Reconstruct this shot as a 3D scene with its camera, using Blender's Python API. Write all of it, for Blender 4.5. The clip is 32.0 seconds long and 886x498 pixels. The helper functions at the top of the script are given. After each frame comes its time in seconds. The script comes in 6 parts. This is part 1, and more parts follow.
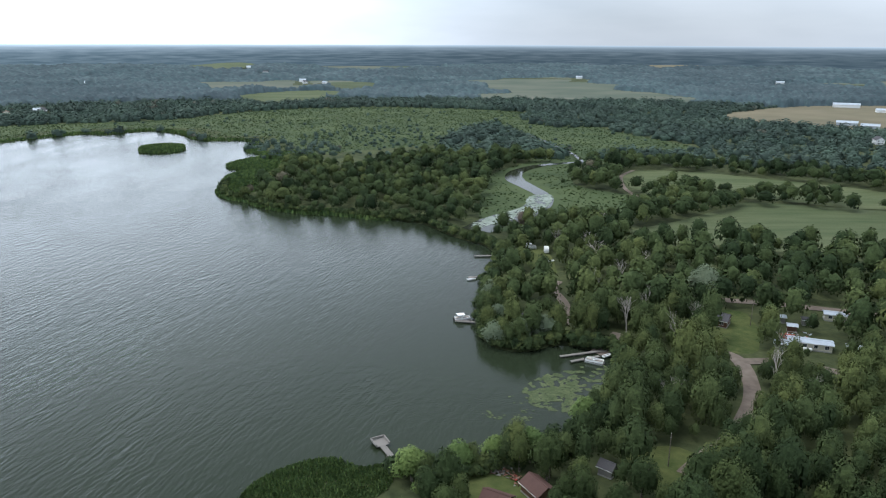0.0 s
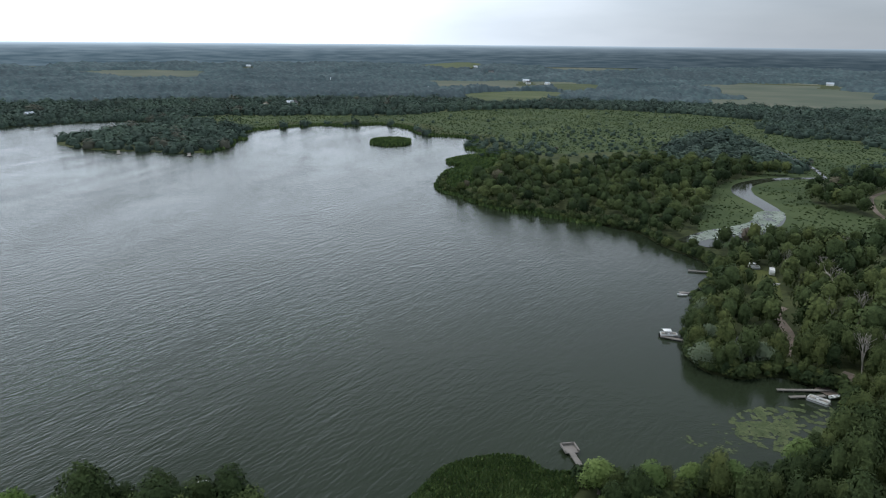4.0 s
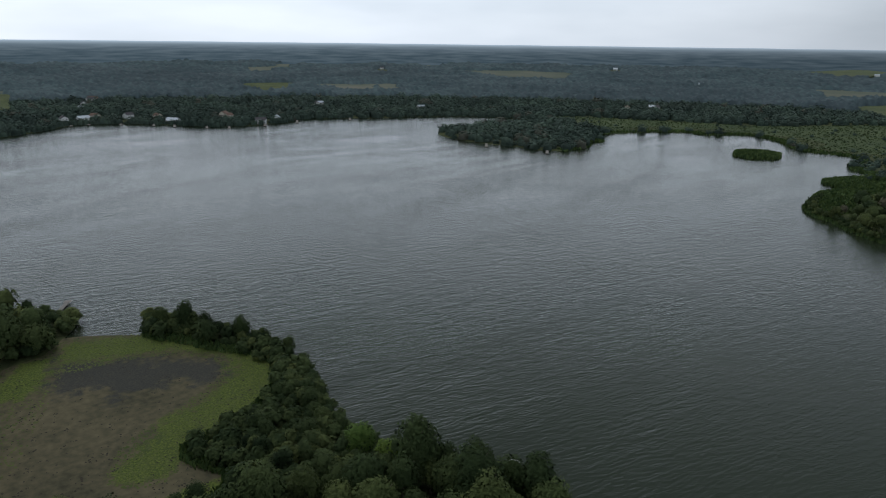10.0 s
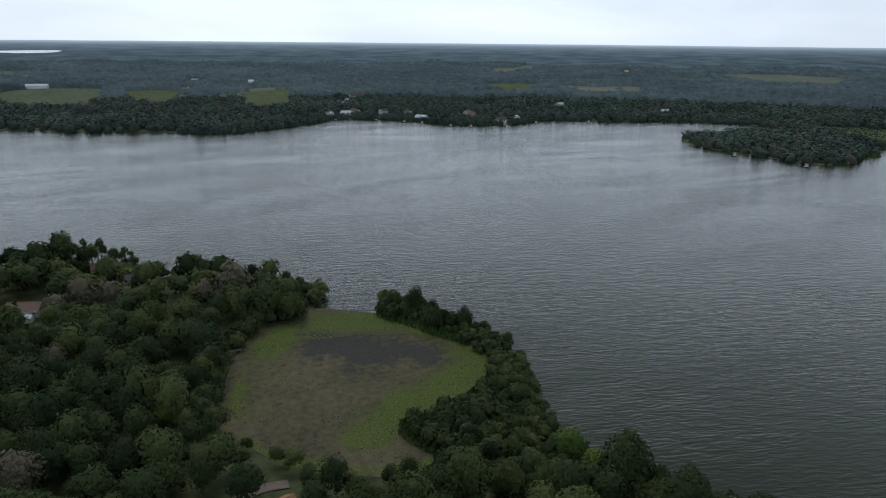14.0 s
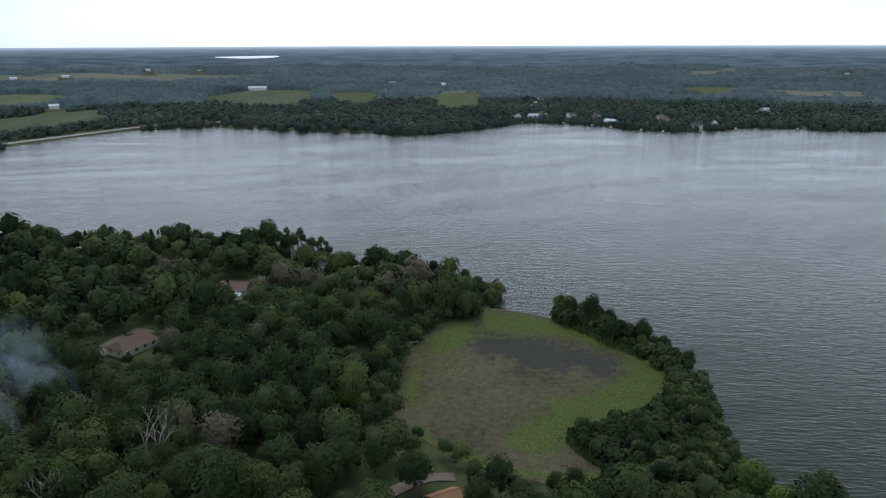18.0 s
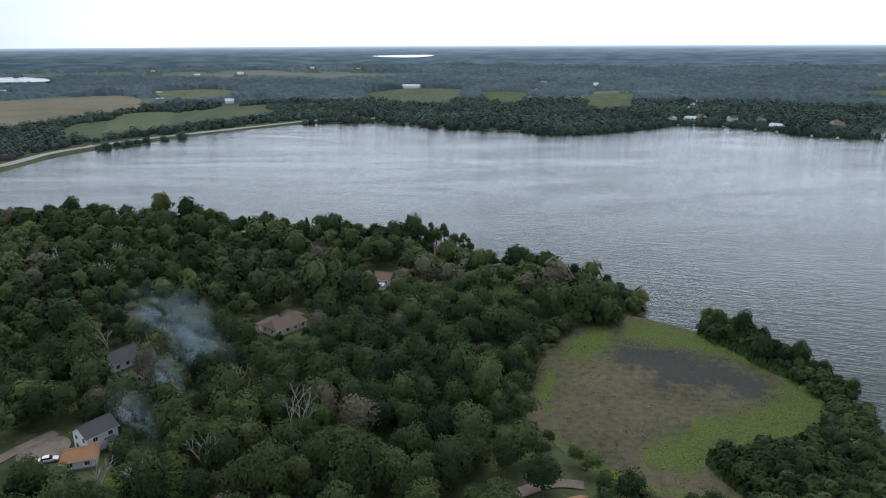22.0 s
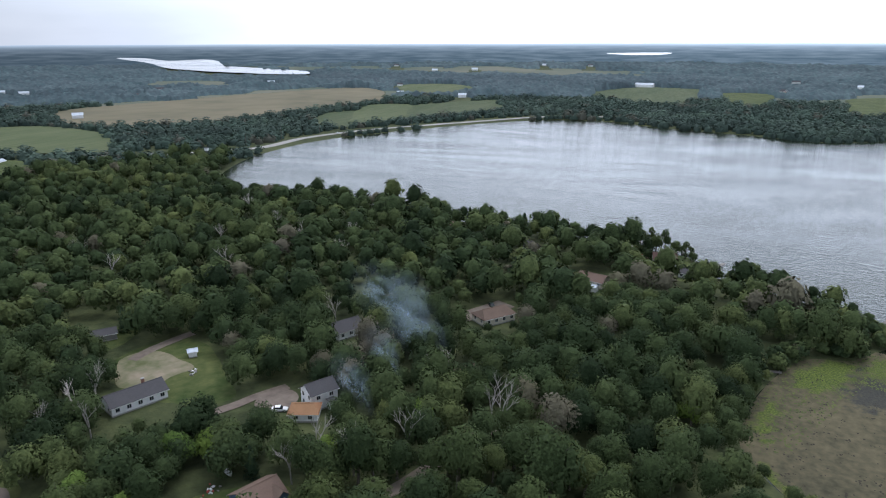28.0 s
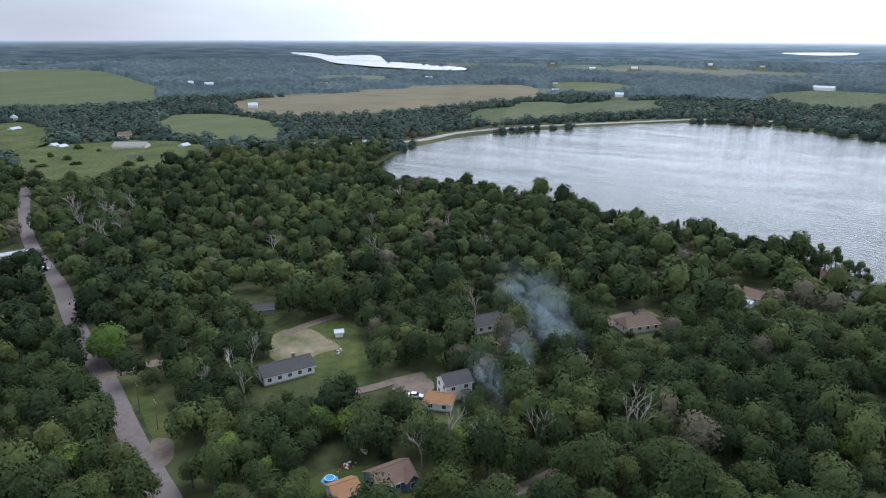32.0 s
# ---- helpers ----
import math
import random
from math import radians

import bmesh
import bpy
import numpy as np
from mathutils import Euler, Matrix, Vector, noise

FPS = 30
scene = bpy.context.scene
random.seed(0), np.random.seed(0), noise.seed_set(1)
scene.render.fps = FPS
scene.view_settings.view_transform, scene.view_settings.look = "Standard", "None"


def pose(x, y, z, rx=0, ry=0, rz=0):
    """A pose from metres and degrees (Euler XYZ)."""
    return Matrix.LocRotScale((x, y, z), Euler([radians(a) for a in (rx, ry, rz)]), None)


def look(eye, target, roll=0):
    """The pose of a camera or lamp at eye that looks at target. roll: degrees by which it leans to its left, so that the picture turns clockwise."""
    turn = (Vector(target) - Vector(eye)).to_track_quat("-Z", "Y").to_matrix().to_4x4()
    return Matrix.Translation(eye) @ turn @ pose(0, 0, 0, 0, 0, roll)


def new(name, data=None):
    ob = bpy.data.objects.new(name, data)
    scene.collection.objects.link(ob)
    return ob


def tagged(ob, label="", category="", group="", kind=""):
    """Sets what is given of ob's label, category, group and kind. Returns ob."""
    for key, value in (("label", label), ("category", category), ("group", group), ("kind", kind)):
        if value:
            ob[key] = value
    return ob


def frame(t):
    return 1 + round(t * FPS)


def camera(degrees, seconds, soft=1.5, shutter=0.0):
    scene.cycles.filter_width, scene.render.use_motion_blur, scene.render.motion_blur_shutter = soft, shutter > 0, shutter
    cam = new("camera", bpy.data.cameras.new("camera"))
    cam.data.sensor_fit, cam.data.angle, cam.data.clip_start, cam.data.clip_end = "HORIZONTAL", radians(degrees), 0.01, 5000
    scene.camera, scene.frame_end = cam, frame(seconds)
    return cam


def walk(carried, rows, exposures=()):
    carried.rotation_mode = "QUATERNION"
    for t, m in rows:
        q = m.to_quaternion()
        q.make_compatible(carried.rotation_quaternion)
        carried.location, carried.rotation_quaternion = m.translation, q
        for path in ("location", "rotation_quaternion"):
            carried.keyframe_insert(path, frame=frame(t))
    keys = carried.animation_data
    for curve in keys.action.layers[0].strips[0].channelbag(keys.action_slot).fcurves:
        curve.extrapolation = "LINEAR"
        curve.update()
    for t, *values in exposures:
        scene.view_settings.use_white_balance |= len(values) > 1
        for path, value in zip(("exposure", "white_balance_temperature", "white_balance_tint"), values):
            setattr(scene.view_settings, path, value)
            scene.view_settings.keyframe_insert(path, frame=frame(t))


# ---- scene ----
# A drone hangs still over a wooded lake shore and turns slowly to its left.
# x to the right of the first view, y ahead of it, z up from the water.
EYE = (0.0, 0.0, 100.0)
cam = camera(64.63, 32.0, soft=1.1)
TURNS = [  # seconds, tilt, lean, heading
    (0.0, 73.47, -0.22, -0.00),
    (0.5, 73.48, -0.29, 2.51),
    (1.0, 73.47, -0.33, 4.44),
    (1.5, 73.46, -0.36, 6.35),
    (2.0, 73.45, -0.41, 8.31),
    (2.5, 73.45, -0.44, 10.31),
    (3.0, 73.45, -0.45, 12.49),
    (3.5, 73.45, -0.48, 15.01),
    (4.0, 73.45, -0.51, 17.64),
    (4.5, 73.44, -0.58, 20.17),
    (6.5, 73.42, -0.67, 29.30),
    (7.0, 73.43, -0.71, 31.62),
    (7.5, 73.44, -0.68, 33.96),
    (8.0, 73.44, -0.71, 36.47),
    (8.5, 73.43, -0.73, 38.96),
    (9.0, 73.43, -0.71, 41.38),
    (9.5, 73.42, -0.69, 43.76),
    (10.0, 73.41, -0.69, 46.13),
    (10.5, 73.38, -0.68, 48.52),
    (11.0, 73.36, -0.66, 50.91),
    (11.5, 73.35, -0.66, 53.30),
    (12.0, 73.35, -0.66, 55.67),
    (12.5, 73.34, -0.65, 57.88),
    (13.0, 73.32, -0.65, 60.40),
    (13.5, 73.32, -0.61, 62.88),
    (14.0, 73.34, -0.52, 65.24),
    (14.5, 73.37, -0.40, 67.54),
    (15.0, 73.41, -0.29, 69.53),
    (15.5, 73.46, -0.13, 71.51),
    (17.5, 73.51, 0.07, 78.59),
    (18.0, 73.54, 0.19, 80.21),
    (18.5, 73.54, 0.22, 81.80),
    (19.0, 73.53, 0.24, 83.39),
    (19.5, 73.52, 0.23, 84.93),
    (20.0, 73.52, 0.24, 86.37),
    (20.5, 73.52, 0.27, 87.80),
    (21.0, 73.53, 0.29, 89.24),
    (21.5, 73.54, 0.29, 90.71),
    (22.0, 73.53, 0.28, 92.18),
    (22.5, 73.52, 0.27, 93.64),
    (23.0, 73.51, 0.27, 95.11),
    (23.5, 73.50, 0.28, 96.59),
    (24.0, 73.48, 0.28, 98.12),
    (24.5, 73.47, 0.28, 99.60),
    (25.0, 73.45, 0.26, 101.10),
    (25.5, 73.43, 0.24, 102.62),
    (27.5, 73.40, 0.20, 108.81),
    (28.0, 73.37, 0.16, 110.39),
    (28.5, 73.34, 0.12, 111.97),
    (29.0, 73.32, 0.09, 113.50),
    (29.5, 73.29, 0.04, 115.03),
    (30.0, 73.26, -0.01, 116.58),
    (30.5, 73.22, -0.08, 118.10),
    (31.0, 73.19, -0.13, 119.65),
    (31.5, 73.16, -0.17, 121.17),
    (32.0, 73.15, -0.18, 122.72),
]
EXPOSURES = [(0, 0.68, 5850, 10), (4, 0.14, 6000, 10), (7, -0.50, 6100, 10), (9, -0.64, 6080, 10), (12, -0.70, 5980, 10), (15, -0.52, 5880, 10), (19, -0.14, 5740, 12), (25, 0.34, 5780, 14), (28, 0.48, 5760, 15), (32, 0.62, 5740, 15)]
walk(cam, [(t, pose(*EYE, rx, ry, rz)) for t, rx, ry, rz in TURNS], EXPOSURES)

# ---- light ----
SUN_HEADING, SUN_HEIGHT = radians(79), radians(66)
SUN_WAY = Vector((-math.sin(SUN_HEADING) * math.cos(SUN_HEIGHT), math.cos(SUN_HEADING) * math.cos(SUN_HEIGHT), math.sin(SUN_HEIGHT)))

GLOW_HEADING = radians(68)  # where the cloud is thinnest

world = bpy.data.worlds.new("overcast_sky")
scene.world = world
world.use_nodes = True
wn, wl = world.node_tree.nodes, world.node_tree.links
wn.clear()
w_out = wn.new("ShaderNodeOutputWorld")
sky = wn.new("ShaderNodeTexSky")
sky.sky_type, sky.sun_disc = "NISHITA", False
sky.sun_elevation, sky.sun_rotation = SUN_HEIGHT, -SUN_HEADING
blue = wn.new("ShaderNodeBackground")
blue.inputs["Strength"].default_value = 0.1
wl.new(sky.outputs["Color"], blue.inputs["Color"])
w_co = wn.new("ShaderNodeTexCoord")
w_map = wn.new("ShaderNodeMapping")
w_map.inputs["Scale"].default_value = (1.0, 1.0, 4.5)
wl.new(w_co.outputs["Generated"], w_map.inputs["Vector"])
w_noise = wn.new("ShaderNodeTexNoise")
w_noise.inputs["Scale"].default_value = 2.2
w_noise.inputs["Detail"].default_value = 5.0
wl.new(w_map.outputs["Vector"], w_noise.inputs["Vector"])
w_ramp = wn.new("ShaderNodeValToRGB")
w_ramp.color_ramp.elements[0].position, w_ramp.color_ramp.elements[0].color = 0.36, (0.68, 0.73, 0.775, 1)
w_ramp.color_ramp.elements[1].position, w_ramp.color_ramp.elements[1].color = 0.62, (0.86, 0.90, 0.935, 1)
wl.new(w_noise.outputs["Fac"], w_ramp.inputs["Fac"])
w_dot = wn.new("ShaderNodeVectorMath")
w_dot.operation = "DOT_PRODUCT"
w_dot.inputs[1].default_value = (-math.sin(GLOW_HEADING), math.cos(GLOW_HEADING), 0)
wl.new(w_co.outputs["Generated"], w_dot.inputs[0])
w_glow = wn.new("ShaderNodeMapRange")
w_glow.interpolation_type = "SMOOTHSTEP"
w_glow.inputs["From Min"].default_value, w_glow.inputs["From Max"].default_value = 0.1, 1.05
w_glow.inputs["To Min"].default_value, w_glow.inputs["To Max"].default_value = 0.74, 2.12
wl.new(w_dot.outputs["Value"], w_glow.inputs["Value"])
cloud = wn.new("ShaderNodeBackground")
wl.new(w_ramp.outputs["Color"], cloud.inputs["Color"])
w_sep = wn.new("ShaderNodeSeparateXYZ")
wl.new(w_co.outputs["Generated"], w_sep.inputs[0])
w_deck = wn.new("ShaderNodeMapRange")  # the thick cloud deck overhead, brighter air under it
w_deck.inputs["From Min"].default_value, w_deck.inputs["From Max"].default_value = 0.18, 0.6
w_deck.inputs["To Min"].default_value = 1.0
w_thick = wn.new("ShaderNodeMapRange")
w_thick.inputs["From Min"].default_value, w_thick.inputs["From Max"].default_value = 0.2, 0.8
w_thick.inputs["To Min"].default_value, w_thick.inputs["To Max"].default_value = 0.62, 0.18
wl.new(w_dot.outputs["Value"], w_thick.inputs["Value"])
wl.new(w_thick.outputs["Result"], w_deck.inputs["To Max"])
wl.new(w_sep.outputs["Z"], w_deck.inputs["Value"])
w_mul = wn.new("ShaderNodeMath")
w_mul.operation = "MULTIPLY"
w_back = wn.new("ShaderNodeMapRange")  # thinner cloud behind the first view
w_back.interpolation_type = "SMOOTHSTEP"
w_back.inputs["From Min"].default_value, w_back.inputs["From Max"].default_value = 0.05, -0.9
w_back.inputs["To Min"].default_value, w_back.inputs["To Max"].default_value = 0.0, 0.75
wl.new(w_dot.outputs["Value"], w_back.inputs["Value"])
w_both = wn.new("ShaderNodeMath")
wl.new(w_glow.outputs["Result"], w_both.inputs[0])
wl.new(w_back.outputs["Result"], w_both.inputs[1])
wl.new(w_both.outputs[0], w_mul.inputs[0])
wl.new(w_deck.outputs["Result"], w_mul.inputs[1])
w_low = wn.new("ShaderNodeMapRange")  # greyer air low over the horizon, away from the thin cloud
w_low.inputs["From Min"].default_value, w_low.inputs["From Max"].default_value = 0.03, 0.2
w_low.inputs["To Max"].default_value = 1.0
w_side = wn.new("ShaderNodeMapRange")
w_side.inputs["From Min"].default_value, w_side.inputs["From Max"].default_value = 0.2, 1.0
w_side.inputs["To Min"].default_value, w_side.inputs["To Max"].default_value = 0.70, 0.90
wl.new(w_dot.outputs["Value"], w_side.inputs["Value"])
wl.new(w_side.outputs["Result"], w_low.inputs["To Min"])
wl.new(w_sep.outputs["Z"], w_low.inputs["Value"])
w_all = wn.new("ShaderNodeMath")
w_all.operation = "MULTIPLY"
wl.new(w_mul.outputs[0], w_all.inputs[0])
wl.new(w_low.outputs["Result"], w_all.inputs[1])
wl.new(w_all.outputs[0], cloud.inputs["Strength"])
w_mix = wn.new("ShaderNodeMixShader")
w_mix.inputs["Fac"].default_value = 0.88
wl.new(blue.outputs[0], w_mix.inputs[1])
wl.new(cloud.outputs[0], w_mix.inputs[2])
wl.new(w_mix.outputs[0], w_out.inputs["Surface"])

sun = new("sun", bpy.data.lights.new("sun", "SUN"))
sun.data.energy, sun.data.angle, sun.data.color = 1.6, radians(50), (1.0, 0.96, 0.9)
sun.matrix_world = look(SUN_WAY * 500, (0, 0, 0))


# ---- materials ----
def rgb(c):
    return (*c, 1.0)


def material(name, low, high, scale=1.0, rough=0.85, detail=6.0, per="object", vary=0.25, bump=0.0, bump_scale=None, big=0.0, metal=0.0, spec=0.15, stretch=(1, 1, 1)):
    """Two tones mixed by fine and broad noise; per: what shifts the tone from piece to piece."""
    m = bpy.data.materials.new(name)
    m.use_nodes = True
    n, l = m.node_tree.nodes, m.node_tree.links
    b = n["Principled BSDF"]
    b.inputs["Roughness"].default_value, b.inputs["Metallic"].default_value = rough, metal
    b.inputs["Specular IOR Level"].default_value = spec
    geo = n.new("ShaderNodeNewGeometry")
    mp = n.new("ShaderNodeMapping")
    mp.inputs["Scale"].default_value = stretch
    l.new(geo.outputs["Position"], mp.inputs["Vector"])
    tex = n.new("ShaderNodeTexNoise")
    tex.inputs["Scale"].default_value, tex.inputs["Detail"].default_value = scale, detail
    l.new(mp.outputs["Vector"], tex.inputs["Vector"])
    value = tex.outputs["Fac"]
    if big:
        tex2 = n.new("ShaderNodeTexNoise")
        tex2.inputs["Scale"].default_value, tex2.inputs["Detail"].default_value = big, 3.0
        l.new(mp.outputs["Vector"], tex2.inputs["Vector"])
        mean = n.new("ShaderNodeMath")
        mean.operation = "MULTIPLY_ADD"
        mean.inputs[1].default_value = 0.5
        half = n.new("ShaderNodeMath")
        half.operation = "MULTIPLY"
        half.inputs[1].default_value = 0.5
        l.new(tex2.outputs["Fac"], half.inputs[0])
        l.new(value, mean.inputs[0])
        l.new(half.outputs[0], mean.inputs[2])
        value = mean.outputs[0]
    span = n.new("ShaderNodeMapRange")
    span.inputs["From Min"].default_value, span.inputs["From Max"].default_value = 0.33, 0.67
    l.new(value, span.inputs["Value"])
    mix = n.new("ShaderNodeMix")
    mix.data_type = "RGBA"
    mix.inputs["A"].default_value, mix.inputs["B"].default_value = rgb(low), rgb(high)
    l.new(span.outputs["Result"], mix.inputs["Factor"])
    hsv = n.new("ShaderNodeHueSaturation")
    l.new(mix.outputs["Result"], hsv.inputs["Color"])
    if per == "tint":
        src = n.new("ShaderNodeAttribute")
        src.attribute_name = "tint"
        out = src.outputs["Fac"]
        dry = n.new("ShaderNodeMapRange")
        dry.inputs["From Min"].default_value, dry.inputs["From Max"].default_value = 1.2, 1.6
        l.new(out, dry.inputs["Value"])
        brown = n.new("ShaderNodeMix")
        brown.data_type = "RGBA"
        brown.inputs["B"].default_value = (0.086, 0.076, 0.060, 1)
        l.new(dry.outputs["Result"], brown.inputs["Factor"])
        l.new(mix.outputs["Result"], brown.inputs["A"])
        l.new(brown.outputs["Result"], hsv.inputs["Color"])
    elif per == "island":
        out = geo.outputs["Random Per Island"]
    else:
        out = n.new("ShaderNodeObjectInfo").outputs["Random"]
    for socket, lo, hi in (("Value", 1 - vary, 1 + vary), ("Hue", 0.5 + 0.07 * vary, 0.5 - 0.06 * vary), ("Saturation", 1 - 0.1 * vary, 1 + 0.15 * vary)):
        r = n.new("ShaderNodeMapRange")
        r.inputs["To Min"].default_value, r.inputs["To Max"].default_value = lo, hi
        l.new(out, r.inputs["Value"])
        l.new(r.outputs["Result"], hsv.inputs[socket])
    l.new(hsv.outputs["Color"], b.inputs["Base Color"])
    if bump:
        bt = n.new("ShaderNodeTexNoise")
        bt.inputs["Scale"].default_value = bump_scale or scale * 3
        bt.inputs["Detail"].default_value = 4.0
        l.new(mp.outputs["Vector"], bt.inputs["Vector"])
        bp = n.new("ShaderNodeBump")
        bp.inputs["Strength"].default_value, bp.inputs["Distance"].default_value = 0.6, bump
        l.new(bt.outputs["Fac"], bp.inputs["Height"])
        l.new(bp.outputs["Normal"], b.inputs["Normal"])
    return m


FOLIAGE = dict(rough=0.9, detail=8.0, big=0.05, spec=0.08, bump=0.4, bump_scale=1.7)
LEAF = material("broadleaf_foliage", (0.019, 0.031, 0.012), (0.076, 0.103, 0.038), 1.1, per="object", vary=0.35, **FOLIAGE)
LEAF_WOODS = material("woodland_foliage", (0.019, 0.031, 0.013), (0.075, 0.101, 0.039), 1.1, per="tint", vary=0.55, **FOLIAGE)
# the next two carry aerial haze in their colour: bluer and paler leaves
LEAF_FAR_HAZED = material("hazed_far_foliage", (0.043, 0.068, 0.055), (0.096, 0.131, 0.102), 0.25, 0.9, per="tint", vary=0.3, big=0.012, spec=0.08, bump=0.5, bump_scale=0.4)
LEAF_DISTANT_HAZED = material("hazed_distant_foliage", (0.040, 0.064, 0.071), (0.094, 0.127, 0.134), 0.05, 0.9, per="tint", vary=0.22, big=0.005, spec=0.08, bump=2.0, bump_scale=0.16)
BARK = material("bark", (0.09, 0.075, 0.06), (0.20, 0.18, 0.15), 4.0, 0.9)
DEAD = material("bleached_dead_wood", (0.26, 0.24, 0.21), (0.42, 0.39, 0.35), 3.0, 0.9)
SOIL = material("woodland_floor_and_grass", (0.026, 0.036, 0.016), (0.092, 0.106, 0.044), 0.28, 0.95, detail=10.0, vary=0.0, bump=0.4, bump_scale=0.8, big=0.03)
MARSH = material("marsh_grass", (0.036, 0.058, 0.023), (0.082, 0.108, 0.044), 0.04, 0.9, vary=0.0, bump=0.4, bump_scale=0.6, big=0.012)
LAWN = material("mown_grass", (0.032, 0.056, 0.014), (0.112, 0.124, 0.044), 0.32, 0.9, detail=10.0, vary=0.05, bump=0.25, bump_scale=1.5, big=0.045)
CROP = material("green_crop", (0.056, 0.080, 0.033), (0.110, 0.124, 0.062), 0.12, 0.9, vary=0.15, bump=0.2, bump_scale=1.5, big=0.015, stretch=(0.22, 1.6, 1))
STUBBLE = material("tan_stubble", (0.115, 0.108, 0.066), (0.190, 0.166, 0.106), 0.02, 0.9, vary=0.1, big=0.006)
ASPHALT = material("worn_asphalt", (0.140, 0.122, 0.118), (0.215, 0.192, 0.184), 0.6, 0.9, vary=0.0, bump=0.01, bump_scale=12, big=0.05)
PALE_ROAD = material("pale_concrete_road", (0.27, 0.26, 0.245), (0.36, 0.35, 0.33), 0.3, 0.9, vary=0.0, big=0.02)
GRAVEL = material("gravel_and_dirt", (0.125, 0.100, 0.082), (0.225, 0.190, 0.155), 0.5, 0.95, vary=0.05, bump=0.02, bump_scale=6, big=0.08)


def water_material(name, low, high, rough, wave, ripple):
    m = bpy.data.materials.new(name)
    m.use_nodes = True
    n, l = m.node_tree.nodes, m.node_tree.links
    b = n["Principled BSDF"]
    b.inputs["IOR"].default_value = 1.333
    geo = n.new("ShaderNodeNewGeometry")
    patch = n.new("ShaderNodeTexNoise")
    patch.inputs["Scale"].default_value, patch.inputs["Detail"].default_value = 0.012, 4.0
    l.new(geo.outputs["Position"], patch.inputs["Vector"])
    mix = n.new("ShaderNodeMix")
    mix.data_type = "RGBA"
    mix.inputs["A"].default_value, mix.inputs["B"].default_value = rgb(low), rgb(high)
    l.new(patch.outputs["Fac"], mix.inputs["Factor"])
    l.new(mix.outputs["Result"], b.inputs["Base Color"])
    gust_map = n.new("ShaderNodeMapping")
    gust_map.inputs["Rotation"].default_value = (0, 0, radians(35))
    gust_map.inputs["Scale"].default_value = (1, 0.3, 1)
    l.new(geo.outputs["Position"], gust_map.inputs["Vector"])
    gust = n.new("ShaderNodeTexNoise")
    gust.inputs["Scale"].default_value, gust.inputs["Detail"].default_value = 0.014, 6.0
    gust.inputs["Distortion"].default_value = 2.2
    l.new(gust_map.outputs["Vector"], gust.inputs["Vector"])
    r = n.new("ShaderNodeMapRange")
    r.inputs["From Min"].default_value, r.inputs["From Max"].default_value = 0.35, 0.65
    r.inputs["To Min"].default_value, r.inputs["To Max"].default_value = rough * 0.5, rough * 2.0
    l.new(gust.outputs["Fac"], r.inputs["Value"])
    l.new(r.outputs["Result"], b.inputs["Roughness"])
    mp = n.new("ShaderNodeMapping")
    mp.vector_type = "TEXTURE"
    mp.inputs["Rotation"].default_value = (0, 0, radians(75))
    mp.inputs["Scale"].default_value = (3.2, 1.0, 1.0)
    l.new(geo.outputs["Position"], mp.inputs["Vector"])
    w1 = n.new("ShaderNodeTexNoise")
    w1.inputs["Scale"].default_value, w1.inputs["Detail"].default_value = 1.05, 3.0
    l.new(mp.outputs["Vector"], w1.inputs["Vector"])
    w2 = n.new("ShaderNodeTexNoise")
    w2.inputs["Scale"].default_value, w2.inputs["Detail"].default_value = 1.6, 2.0
    l.new(geo.outputs["Position"], w2.inputs["Vector"])
    b1 = n.new("ShaderNodeBump")
    b1.inputs["Strength"].default_value, b1.inputs["Distance"].default_value = 1.0, wave
    l.new(w1.outputs["Fac"], b1.inputs["Height"])
    swell = n.new("ShaderNodeMapRange")
    swell.inputs["From Min"].default_value, swell.inputs["From Max"].default_value = 0.35, 0.65
    swell.inputs["To Min"].default_value, swell.inputs["To Max"].default_value = 0.45, 1.0
    l.new(gust.outputs["Fac"], swell.inputs["Value"])
    off = n.new("ShaderNodeVectorMath")  # the water lies calm in the lee of the eastern bay
    off.operation = "DISTANCE"
    off.inputs[1].default_value = (40, 200, 0)
    l.new(geo.outputs["Position"], off.inputs[0])
    lee = n.new("ShaderNodeMapRange")
    lee.inputs["From Min"].default_value, lee.inputs["From Max"].default_value = 40, 190
    lee.inputs["To Min"].default_value = 0.4
    l.new(off.outputs["Value"], lee.inputs["Value"])
    both = n.new("ShaderNodeMath")
    both.operation = "MULTIPLY"
    l.new(swell.outputs["Result"], both.inputs[0])
    l.new(lee.outputs["Result"], both.inputs[1])
    l.new(both.outputs[0], b1.inputs["Strength"])
    w3 = n.new("ShaderNodeTexNoise")
    w3.inputs["Scale"].default_value, w3.inputs["Detail"].default_value = 0.36, 1.0
    l.new(mp.outputs["Vector"], w3.inputs["Vector"])
    b3 = n.new("ShaderNodeBump")
    b3.inputs["Distance"].default_value = wave * 0.9
    l.new(w3.outputs["Fac"], b3.inputs["Height"])
    l.new(both.outputs[0], b3.inputs["Strength"])
    l.new(b3.outputs["Normal"], b1.inputs["Normal"])
    b2 = n.new("ShaderNodeBump")
    b2.inputs["Strength"].default_value, b2.inputs["Distance"].default_value = 1.0, ripple
    l.new(w2.outputs["Fac"], b2.inputs["Height"])
    l.new(b1.outputs["Normal"], b2.inputs["Normal"])
    l.new(b2.outputs["Normal"], b.inputs["Normal"])
    return m


